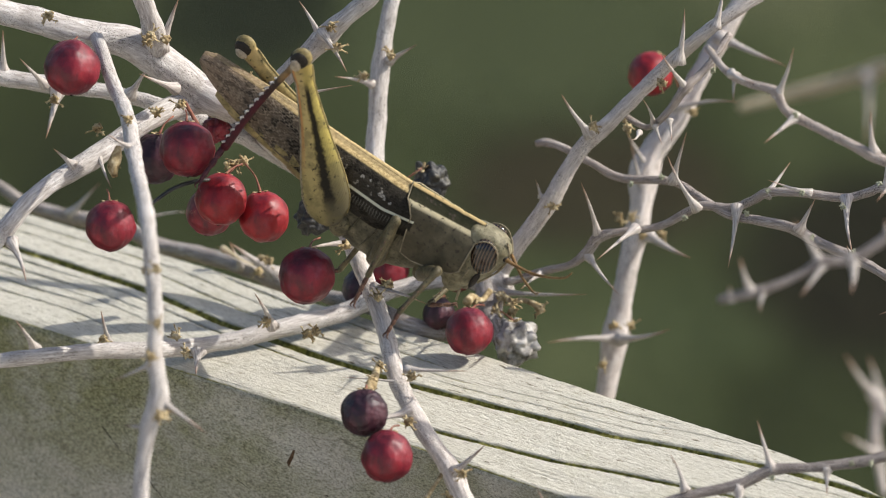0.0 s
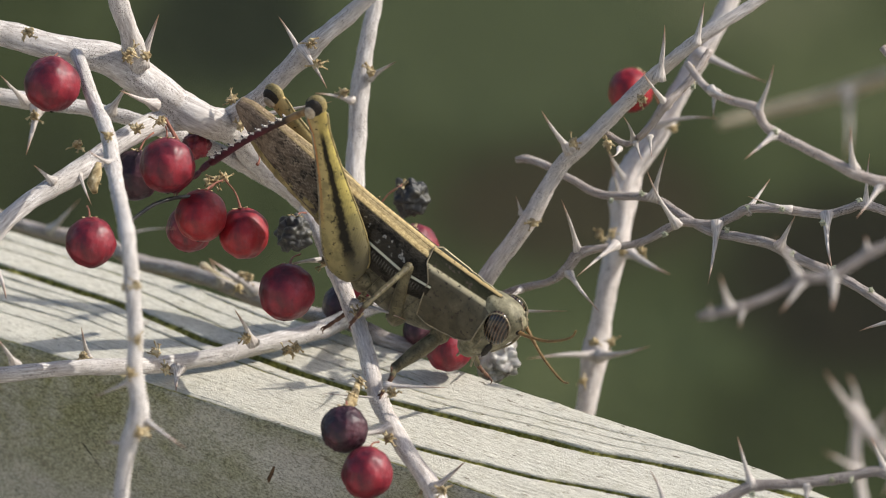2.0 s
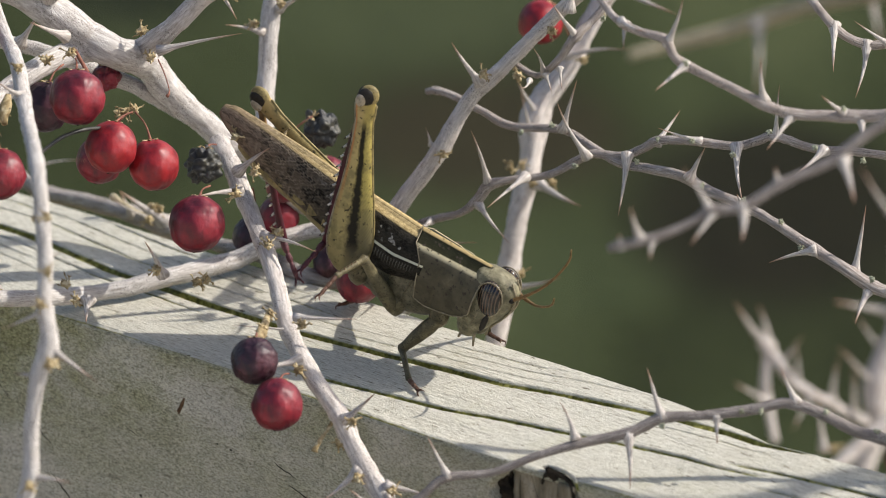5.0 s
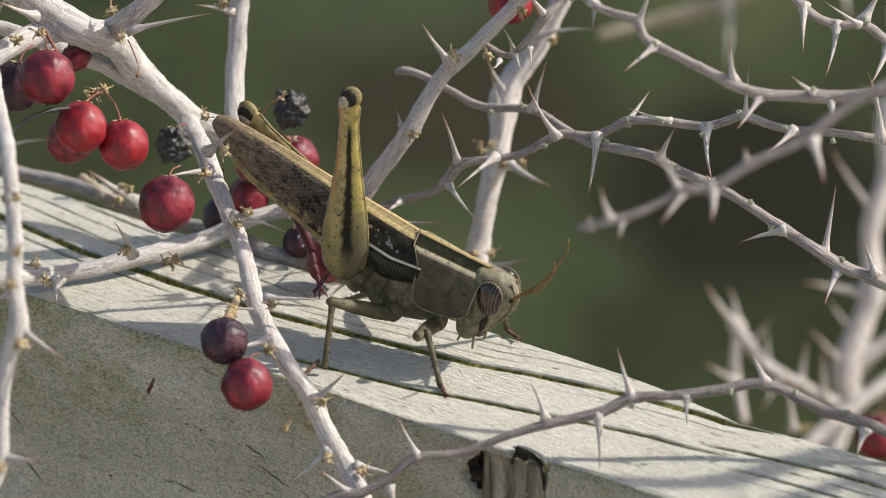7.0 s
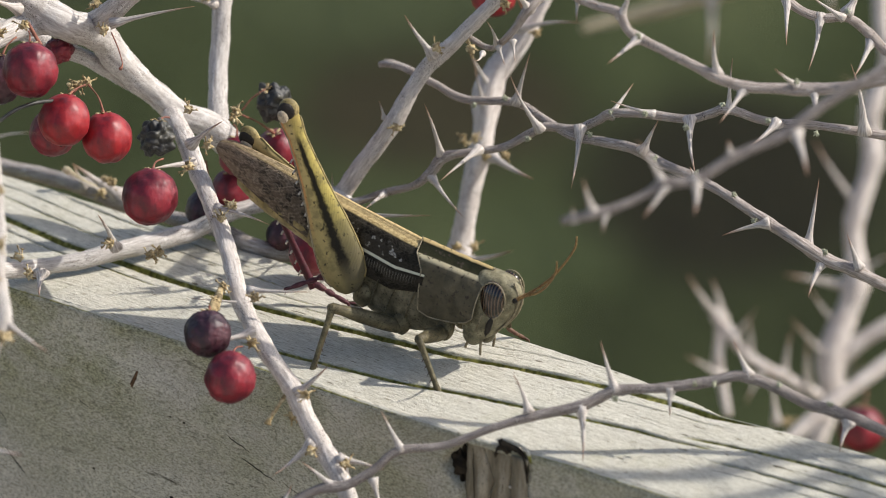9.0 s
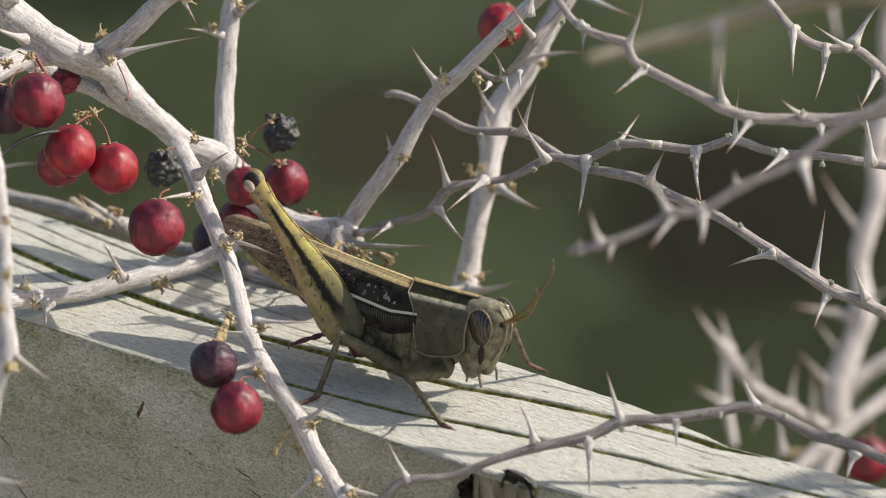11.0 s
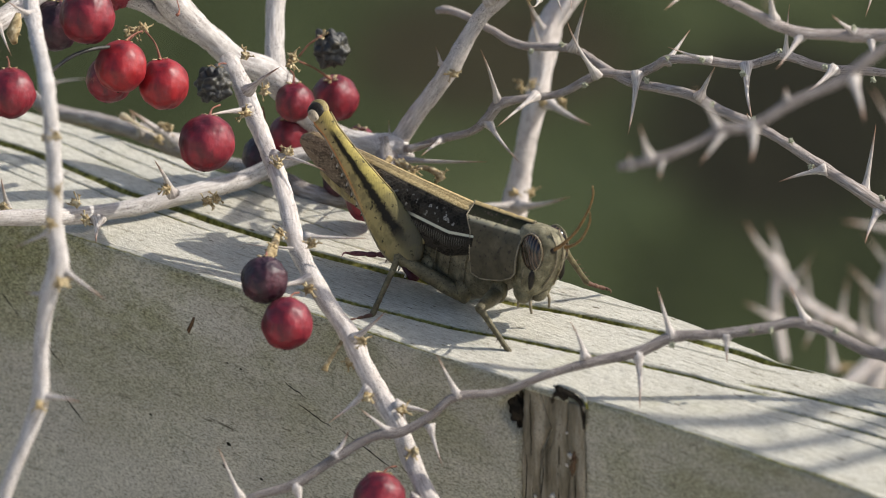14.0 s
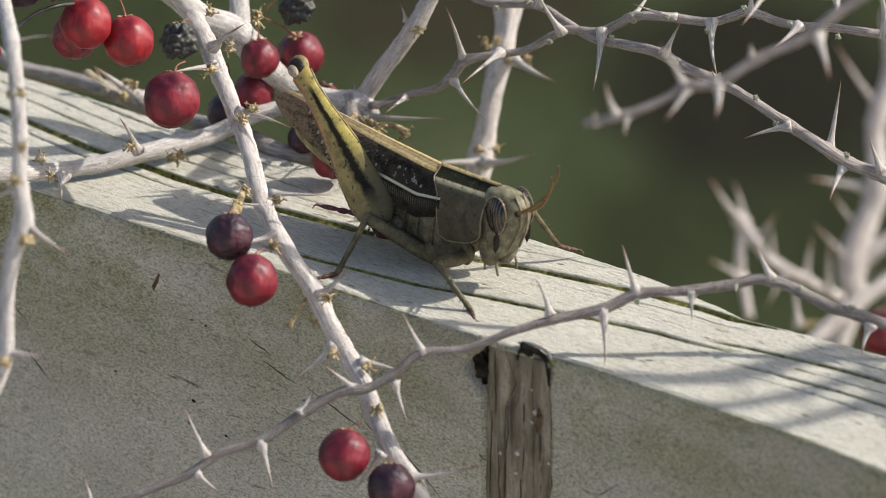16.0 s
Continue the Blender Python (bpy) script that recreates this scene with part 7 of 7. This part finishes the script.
    key(LEGS["front_far"][0], (
        (0.0, -12.50, 3.40, -13.80, 0.0, 45.7, 44.3), (0.5, -12.50, 3.40, -13.80, -3.6, 36.0, 39.3), (1.0, -12.50, 3.40, -13.80, -5.8, 28.1, 35.7),
        (1.5, -12.50, 3.40, -13.80, -9.4, 15.9, 28.4), (2.0, -12.50, 3.40, -13.80, -1.7, 48.9, 54.8), (2.5, -12.50, 3.40, -13.80, -24.6, 63.2, 25.3),
        (3.0, -12.50, 3.40, -13.80, 10.1, 57.6, 63.3), (3.5, -12.50, 3.40, -13.80, 23.0, 58.6, 78.8), (4.0, -12.50, 3.40, -13.80, 15.7, 20.2, 66.2),
        (4.5, -12.50, 3.40, -13.80, 15.1, 15.2, 64.0), (5.0, -12.50, 3.40, -13.80, 17.3, 12.4, 73.3), (7.5, -12.50, 3.40, -13.80, 13.5, -30.5, 43.0),
        (8.0, -12.50, 3.40, -13.80, 10.9, -36.4, 48.1), (8.5, -12.50, 3.40, -13.80, 9.1, -38.4, 51.3), (11.0, -12.50, 3.40, -13.80, 8.7, -27.8, 52.1),
        (12.0, -12.50, 3.40, -13.80, 8.3, -26.7, 52.9), (12.5, -12.50, 3.40, -13.80, 7.4, -29.9, 55.0), (13.0, -12.50, 3.40, -13.80, 5.9, -33.4, 58.0),
        (13.5, -12.50, 3.40, -13.80, 4.7, -35.5, 60.2), (14.5, -12.50, 3.40, -13.80, 2.9, -38.1, 63.2), (15.0, -12.50, 3.40, -13.80, 1.8, -38.5, 65.0),
        (15.5, -12.50, 3.40, -13.80, 0.7, -38.3, 66.8), (16.0, -12.50, 3.40, -13.80, 0.2, -38.8, 67.6),
    ))
    key(LEGS["front_far"][1], (
        (0.0, -7.70, 8.08, -20.68, 7.3, -4.1, -94.9), (0.5, -6.48, 8.32, -19.44, 7.4, 1.2, -96.7), (1.0, -5.62, 8.34, -18.32, 7.4, 5.8, -97.7),
        (1.5, -4.38, 7.79, -16.43, 7.3, 12.3, -99.7), (1.67, -5.87, 8.04, -17.97, -15.8, 17.1, -50.8), (1.83, -7.37, 8.30, -19.50, -28.2, 37.2, -1.6),
        (2.0, -8.86, 8.56, -21.04, -11.8, 57.3, 65.5), (2.5, -8.59, 5.25, -22.37, -38.3, 74.8, 36.2), (3.0, -10.19, 7.99, -21.91, -8.6, 65.4, 67.0),
        (3.5, -11.53, 8.30, -22.00, 9.7, 68.2, 87.0), (4.0, -8.86, 11.64, -17.11, -38.0, 74.2, 35.8), (4.5, -8.45, 11.73, -16.32, -4.3, 61.8, 70.7),
        (5.0, -9.80, 12.38, -15.87, 4.8, 75.3, 80.9), (7.5, -6.45, 9.05, -8.93, -8.1, 65.3, 67.6), (8.0, -7.34, 9.15, -8.10, -9.3, 68.3, 66.3),
        (8.5, -7.79, 9.27, -7.84, 7.6, 71.3, 84.5), (11.0, -7.29, 10.10, -9.32, 23.2, 58.0, 100.6), (11.5, -7.27, 10.16, -9.42, 22.2, 56.2, 99.3),
        (12.0, -7.33, 10.24, -9.48, 20.6, 54.1, 97.4), (12.5, -7.72, 10.22, -9.02, 17.6, 52.8, 93.7), (13.0, -8.26, 10.20, -8.52, 16.7, 50.9, 92.6),
        (13.5, -8.61, 10.18, -8.22, 17.4, 50.8, 93.4), (14.0, -8.84, 10.16, -8.04, 17.5, 51.4, 93.7), (14.5, -9.09, 10.15, -7.88, 15.6, 51.5, 91.2),
        (15.0, -9.32, 10.21, -7.82, 12.8, 52.1, 87.6), (15.5, -9.53, 10.33, -7.86, 9.7, 54.0, 83.7), (16.0, -9.65, 10.32, -7.78, 6.0, 55.8, 79.2),
    ))
    key(LEGS["front_far"][2], (
        (0.0, -8.57, -2.06, -19.94, -19.8, -22.4, 23.6), (0.5, -7.67, -1.81, -19.65, -19.6, -13.7, 22.6), (1.0, -6.99, -1.71, -19.35, -18.1, -9.4, 16.3),
        (1.5, -6.05, -2.04, -18.60, -17.3, -4.5, 11.0), (2.0, -6.57, 13.57, -29.62, -21.7, 39.4, 33.3), (2.5, -6.43, 6.83, -32.21, -39.9, 8.3, 0.4),
        (3.0, -8.53, 11.90, -31.18, -35.8, 22.1, 16.9), (3.5, -11.33, 12.09, -31.47, -37.3, 0.8, 18.6), (4.0, -6.61, 13.27, -26.93, -27.2, -22.2, -23.7),
        (4.5, -6.85, 16.28, -25.31, -23.0, -21.8, -33.9), (5.0, -9.39, 14.93, -25.74, -26.0, -19.8, -25.4), (7.5, -4.83, 12.99, -18.20, -23.7, -15.6, -32.0),
        (8.0, -5.83, 12.61, -17.58, -23.4, -14.5, -33.1), (8.5, -7.48, 12.53, -17.50, -24.2, 24.1, 25.2), (11.0, -8.28, 15.42, -17.97, -0.2, 34.4, 72.6),
        (11.5, -8.19, 15.75, -17.90, -0.7, 33.9, 71.7), (12.0, -8.10, 16.16, -17.75, -0.5, 33.0, 72.0), (12.5, -8.12, 16.38, -17.14, -1.6, 30.4, 70.1),
        (13.0, -8.55, 16.63, -16.43, -2.0, 28.9, 69.2), (13.5, -9.00, 16.62, -16.12, -2.1, 27.1, 69.0), (14.0, -9.25, 16.51, -16.02, -2.2, 25.1, 68.9),
        (14.5, -9.22, 16.50, -15.86, -3.1, 23.7, 66.7), (15.0, -9.06, 16.47, -15.87, -3.7, 23.0, 65.3), (15.5, -8.87, 16.28, -16.11, -3.7, 23.1, 65.3),
        (16.0, -8.57, 15.94, -16.23, -4.6, 21.7, 62.9),
    ))
    key(LEGS["middle_near"][0], (
        (0.0, -21.00, -3.80, -16.60, 0.0, -75.1, -85.5), (0.5, -21.00, -3.80, -16.60, -0.5, -81.5, -85.0), (1.0, -21.00, -3.80, -16.60, 50.0, -88.0, -135.7),
        (1.5, -21.00, -3.80, -16.60, 151.8, -83.5, 122.3), (2.0, -21.00, -3.80, -16.60, 77.6, -79.5, -162.4), (2.5, -21.00, -3.80, -16.60, 71.6, -66.5, -155.6),
        (3.0, -21.00, -3.80, -16.60, 71.8, -58.6, -155.6), (3.5, -21.00, -3.80, -16.60, 63.9, -54.0, -146.0), (4.0, -21.00, -3.80, -16.60, 72.4, -39.8, -157.9),
        (4.5, -21.00, -3.80, -16.60, 73.0, -29.3, -158.5), (5.0, -21.00, -3.80, -16.60, 59.9, -52.4, -140.4), (7.5, -21.00, -3.80, -16.60, 61.3, -10.9, -127.0),
        (8.0, -21.00, -3.80, -16.60, 61.6, -11.3, -128.7), (8.5, -21.00, -3.80, -16.60, 62.4, -11.0, -133.1), (11.0, -21.00, -3.80, -16.60, 70.3, -28.1, -151.1),
        (11.5, -21.00, -3.80, -16.60, 72.4, -22.9, -156.4), (12.0, -21.00, -3.80, -16.60, 71.5, -20.2, -153.8), (12.5, -21.00, -3.80, -16.60, 72.7, -17.0, -158.1),
        (13.0, -21.00, -3.80, -16.60, 74.0, -16.3, -162.8), (13.5, -21.00, -3.80, -16.60, 73.4, -19.4, -160.8), (14.0, -21.00, -3.80, -16.60, 72.8, -21.5, -159.2),
        (14.5, -21.00, -3.80, -16.60, 70.7, -25.0, -154.2), (15.0, -21.00, -3.80, -16.60, 67.8, -28.8, -148.2), (15.5, -21.00, -3.80, -16.60, 69.0, -24.1, -150.8),
        (16.0, -21.00, -3.80, -16.60, 70.0, -25.0, -153.4),
    ))
    key(LEGS["middle_near"][1], (
        (0.0, -20.72, -7.28, -3.46, 8.7, 71.3, -80.1), (0.5, -20.82, -5.79, -3.15, -1.8, 68.3, -91.2), (1.0, -21.34, -4.13, -3.01, -0.1, 30.6, -89.3),
        (1.5, -21.83, -2.49, -3.09, -1.8, 32.0, -92.6), (2.0, -23.36, -4.55, -3.23, -3.8, 17.5, -96.3), (2.5, -25.94, -6.04, -4.13, -1.5, -20.3, -87.4),
        (3.0, -27.45, -6.73, -4.99, 9.4, 5.1, -117.2), (3.5, -27.63, -8.28, -5.60, 10.3, -9.5, -110.3), (4.0, -30.68, -7.73, -7.90, 12.5, -7.2, -126.5),
        (4.5, -32.04, -8.14, -9.95, 12.7, -17.0, -126.4), (5.0, -27.40, -9.10, -5.83, -0.5, -15.2, -87.4), (6.25, -28.22, -11.78, -9.93, -24.4, 23.4, -64.9),
        (7.5, -29.04, -14.46, -14.03, -41.3, 67.3, -53.4), (8.0, -29.35, -14.20, -13.93, -59.3, 64.8, -73.5), (8.5, -30.12, -13.55, -14.00, -60.6, 64.4, -74.9),
        (11.0, -31.50, -9.60, -10.19, -72.6, 54.9, -89.1), (11.5, -32.48, -8.81, -11.30, -63.8, 53.2, -78.3), (12.0, -32.45, -9.43, -11.90, -54.8, 54.5, -67.4),
        (12.5, -33.07, -8.66, -12.63, -52.4, 49.1, -64.2), (13.0, -33.47, -7.66, -12.78, -53.4, 41.8, -65.2), (13.5, -33.11, -8.01, -12.07, -58.2, 43.3, -72.4),
        (14.0, -32.83, -8.30, -11.62, -61.2, 44.8, -76.8), (14.5, -32.09, -9.17, -10.85, -63.5, 45.5, -80.0), (15.0, -31.13, -10.09, -10.05, -66.1, 45.9, -83.7),
        (15.5, -31.84, -9.85, -11.04, -63.1, 41.1, -79.1), (16.0, -32.02, -9.31, -10.84, -63.0, 41.2, -79.0),
    ))
    key(LEGS["middle_near"][2], (
        (0.0, -20.07, -11.07, -14.82, 52.0, 53.0, -81.3), (0.5, -20.92, -10.23, -14.30, 47.2, 47.7, -87.6), (1.0, -21.21, -14.46, -9.12, 41.1, 50.7, -95.6),
        (1.5, -22.29, -12.66, -9.44, 37.0, 46.3, -101.0), (2.0, -24.61, -15.93, -6.83, -31.4, 86.1, -179.9), (2.5, -25.44, -17.28, 0.04, 28.7, 34.2, -129.9),
        (3.0, -32.92, -17.36, -6.06, 46.3, -21.6, -87.7), (3.5, -31.74, -19.38, -3.63, 51.3, -11.5, -116.5), (4.0, -37.76, -17.30, -6.39, 16.4, -32.3, -55.5),
        (4.5, -38.85, -17.38, -6.43, 14.0, -35.3, -51.1), (4.75, -32.86, -19.02, -4.56, 33.1, -8.1, -74.5), (5.0, -26.88, -20.66, -2.68, 41.2, 23.2, -89.3),
        (7.5, -26.28, -18.18, -25.10, 44.1, 1.1, -86.1), (8.0, -27.89, -19.10, -24.78, 43.1, 6.8, -96.3), (8.5, -28.77, -18.56, -24.82, 41.4, 10.8, -105.9),
        (11.0, -31.39, -16.50, -20.00, 41.2, 7.9, -106.7), (11.5, -31.02, -15.84, -20.91, 41.6, 7.9, -104.1), (12.0, -29.78, -15.86, -21.67, 40.4, 10.3, -110.5),
        (12.5, -29.64, -15.74, -21.70, 40.3, 10.2, -111.1), (13.0, -29.72, -15.78, -20.78, 40.3, 9.3, -111.4), (13.5, -30.47, -16.33, -20.31, 40.1, 9.6, -112.5),
        (14.0, -30.88, -16.59, -20.08, 39.9, 9.8, -113.9), (14.5, -30.63, -17.45, -19.41, 38.7, 10.7, -119.6), (15.0, -30.20, -18.39, -18.67, 37.1, 11.6, -126.9),
        (15.5, -30.13, -18.73, -18.93, 37.8, 9.5, -122.9), (16.0, -30.29, -18.17, -18.75, 38.9, 7.5, -112.4),
    ))
    key(LEGS["middle_far"][0], (
        (0.0, -21.00, 3.80, -16.60, 0.0, 27.3, 111.2), (1.0, -21.00, 3.80, -16.60, 5.8, 25.1, 124.1), (2.0, -21.00, 3.80, -16.60, 9.8, 21.7, 133.9),
        (2.5, -21.00, 3.80, -16.60, 10.3, 21.0, 135.3), (3.0, -21.00, 3.80, -16.60, 2.9, 53.2, 114.7), (3.5, -21.00, 3.80, -16.60, 19.4, 55.5, 135.6),
        (4.0, -21.00, 3.80, -16.60, 17.8, 48.9, 133.4), (4.5, -21.00, 3.80, -16.60, 14.4, 44.4, 128.9), (5.0, -21.00, 3.80, -16.60, 21.0, 39.2, 138.6),
        (7.5, -21.00, 3.80, -16.60, 24.5, 32.4, 143.9), (8.0, -21.00, 3.80, -16.60, 25.0, 30.3, 144.9), (8.5, -21.00, 3.80, -16.60, 25.9, 26.2, 146.6),
        (11.0, -21.00, 3.80, -16.60, 27.8, 7.3, 148.4), (12.0, -21.00, 3.80, -16.60, 27.8, 14.8, 147.3), (12.5, -21.00, 3.80, -16.60, 27.9, 12.6, 148.1),
        (13.0, -21.00, 3.80, -16.60, 28.5, 7.1, 150.5), (13.5, -21.00, 3.80, -16.60, 28.9, 2.9, 154.3), (14.0, -21.00, 3.80, -16.60, 29.1, 0.0, 157.9),
        (14.5, -21.00, 3.80, -16.60, 29.0, -0.8, 159.5), (15.0, -21.00, 3.80, -16.60, 29.0, -0.7, 160.8), (15.5, -21.00, 3.80, -16.60, 29.0, -0.7, 163.0),
        (16.0, -21.00, 3.80, -16.60, 29.0, -0.6, 164.2),
    ))
    key(LEGS["middle_far"][1], (
        (0.0, -25.37, 15.07, -22.83, 147.2, 43.4, -99.0), (0.5, -26.71, 14.57, -22.64, 147.8, 44.0, -98.1), (1.0, -27.90, 14.00, -22.37, 148.6, 43.3, -97.0),
        (1.5, -28.88, 13.48, -22.00, 149.0, 44.8, -96.4), (2.0, -29.76, 12.91, -21.63, 150.1, 45.0, -94.8), (2.5, -30.02, 12.73, -21.48, 151.5, 45.8, -92.9),
        (2.75, -27.22, 11.97, -24.48, 103.9, 79.9, -132.6), (3.0, -24.41, 11.21, -27.48, -12.2, 57.5, 119.0), (3.5, -26.50, 9.19, -27.81, 11.0, 62.6, 146.3),
        (4.0, -27.14, 10.29, -26.85, 11.9, 60.2, 147.3), (4.5, -27.10, 11.36, -26.11, 5.4, 57.6, 139.9), (5.0, -28.90, 10.77, -25.20, 10.4, 51.5, 145.7),
        (7.5, -30.28, 10.56, -23.88, 23.0, 45.7, 162.1), (8.0, -30.61, 10.55, -23.45, 26.4, 43.9, 166.9), (8.5, -31.19, 10.52, -22.60, 27.8, 39.7, 168.9),
        (11.0, -32.49, 10.87, -18.32, 34.9, 18.4, 178.7), (11.5, -32.29, 10.95, -19.13, 35.0, 19.8, 178.8), (12.0, -32.07, 10.90, -20.07, 35.1, 21.7, 179.1),
        (12.5, -32.26, 10.82, -19.57, 35.2, 21.8, 179.5), (13.0, -32.75, 10.44, -18.28, 35.5, 20.3, -179.8), (13.5, -33.24, 9.68, -17.28, 36.0, 18.6, -178.4),
        (14.0, -33.60, 8.91, -16.60, 36.4, 17.3, -177.2), (14.5, -33.74, 8.56, -16.41, 36.5, 16.9, -176.8), (15.0, -33.84, 8.27, -16.43, 36.5, 16.7, -176.8),
        (15.5, -34.01, 7.77, -16.43, 36.4, 16.4, -177.1), (16.0, -34.09, 7.50, -16.47, 36.3, 16.1, -177.4),
    ))
    key(LEGS["middle_far"][2], (
        (0.0, -26.74, 6.46, -31.08, 20.0, 21.8, -155.8), (0.5, -27.92, 6.01, -30.97, 24.3, 25.7, -143.6), (1.0, -28.97, 5.34, -30.60, 28.1, 32.8, -135.3),
        (1.5, -29.83, 5.01, -30.45, 34.0, 38.1, -124.6), (2.0, -30.46, 4.45, -30.11, 41.6, 40.9, -112.0), (2.5, -30.44, 4.38, -30.09, 49.3, 44.6, -100.3),
        (3.0, -27.54, 16.85, -37.60, 70.4, -21.8, -96.6), (3.5, -31.09, 12.25, -38.47, 73.0, 13.8, -101.0), (4.0, -32.16, 13.52, -37.26, 67.1, 26.6, -114.6),
        (4.5, -32.01, 15.51, -36.25, 65.6, 29.8, -117.6), (5.0, -35.06, 14.98, -34.59, 68.9, 0.7, -109.9), (7.5, -38.26, 13.13, -32.48, 69.7, 10.8, -106.5),
        (8.0, -39.04, 12.52, -31.77, 66.0, 18.1, -118.1), (8.5, -40.25, 12.30, -30.26, 61.3, 22.2, -130.1), (11.0, -43.87, 11.13, -22.11, 63.7, -9.2, -117.0),
        (11.5, -43.58, 11.19, -23.19, 63.6, -9.0, -116.4), (12.0, -43.22, 11.07, -24.51, 63.3, -8.4, -114.8), (12.5, -43.41, 10.92, -24.02, 63.2, -8.1, -114.1),
        (13.0, -44.00, 10.40, -22.44, 63.0, -8.8, -112.6), (13.5, -44.61, 9.37, -21.11, 62.7, -9.2, -110.7), (14.0, -45.05, 8.35, -20.17, 62.3, -9.4, -108.6),
        (14.5, -45.20, 7.92, -19.90, 62.2, -10.1, -107.7), (15.0, -45.32, 7.64, -19.89, 61.9, -11.6, -106.2), (15.5, -45.51, 7.18, -19.81, 61.3, -13.7, -103.6),
        (16.0, -45.60, 6.98, -19.80, 61.1, -14.7, -103.0),
    ))
    key(FEELERS[0], (
        (0.0, -0.80, -1.40, -2.40, 10.6, -33.1, -24.0), (0.5, -0.80, -1.40, -2.40, 6.0, -35.6, -13.4), (1.0, -0.80, -1.40, -2.40, 7.8, -40.7, -16.9),
        (2.0, -0.80, -1.40, -2.40, 10.1, -48.4, -21.2), (2.5, -0.80, -1.40, -2.40, 0.4, -36.5, -0.8), (3.0, -0.80, -1.40, -2.40, 1.8, -41.0, -4.0),
        (3.5, -0.80, -1.40, -2.40, -11.3, -54.9, 22.4), (4.0, -0.80, -1.40, -2.40, -26.7, -45.7, 61.3), (4.5, -0.80, -1.40, -2.40, -27.6, -57.2, 54.9),
        (5.0, -0.80, -1.40, -2.40, -13.6, -60.5, 25.4), (7.5, -0.80, -1.40, -2.40, -20.9, -64.1, 37.4), (8.0, -0.80, -1.40, -2.40, -23.4, -64.8, 41.5),
        (8.5, -0.80, -1.40, -2.40, -24.8, -55.7, 49.9), (11.0, -0.80, -1.40, -2.40, -12.8, -52.8, 26.0), (11.5, -0.80, -1.40, -2.40, -12.6, -53.9, 25.4),
        (12.0, -0.80, -1.40, -2.40, -12.4, -55.8, 24.3), (12.5, -0.80, -1.40, -2.40, -14.6, -56.4, 28.7), (13.0, -0.80, -1.40, -2.40, -16.7, -55.4, 33.3),
        (13.5, -0.80, -1.40, -2.40, -11.0, -57.4, 21.3), (14.0, -0.80, -1.40, -2.40, -5.6, -58.0, 10.7), (14.5, -0.80, -1.40, -2.40, -8.6, -60.5, 16.1),
        (15.0, -0.80, -1.40, -2.40, -13.2, -62.9, 23.9), (15.5, -0.80, -1.40, -2.40, -3.8, -55.4, 7.5), (16.0, -0.80, -1.40, -2.40, -1.0, -47.3, 2.1),
    ))
    key(FEELERS[1], (
        (0.0, -0.80, 1.40, -2.40, 21.1, -16.3, -53.8), (0.5, -0.80, 1.40, -2.40, 18.5, -16.6, -45.3), (1.0, -0.80, 1.40, -2.40, 18.0, -16.8, -43.5),
        (1.5, -0.80, 1.40, -2.40, 16.4, -13.9, -38.9), (2.0, -0.80, 1.40, -2.40, 14.1, -8.7, -31.9), (2.5, -0.80, 1.40, -2.40, 12.1, -11.3, -27.3),
        (3.0, -0.80, 1.40, -2.40, 8.7, -11.7, -19.1), (3.5, -0.80, 1.40, -2.40, 11.1, -23.5, -25.6), (4.0, -0.80, 1.40, -2.40, 15.8, -42.2, -35.2),
        (4.5, -0.80, 1.40, -2.40, 19.0, -37.9, -44.1), (5.0, -0.80, 1.40, -2.40, 17.0, -36.2, -39.2), (7.5, -0.80, 1.40, -2.40, 19.7, -57.1, -38.6),
        (8.0, -0.80, 1.40, -2.40, 20.2, -49.2, -43.2), (8.5, -0.80, 1.40, -2.40, 17.1, -51.8, -35.2), (11.0, -0.80, 1.40, -2.40, 13.1, -39.7, -29.2),
        (12.0, -0.80, 1.40, -2.40, 13.3, -43.4, -28.9), (12.5, -0.80, 1.40, -2.40, 13.2, -43.8, -28.7), (14.0, -0.80, 1.40, -2.40, 10.5, -40.7, -23.2),
        (15.0, -0.80, 1.40, -2.40, 10.4, -40.9, -22.8), (15.5, -0.80, 1.40, -2.40, 9.8, -40.8, -21.4), (16.0, -0.80, 1.40, -2.40, 9.9, -40.7, -21.8),
    ))


motions()
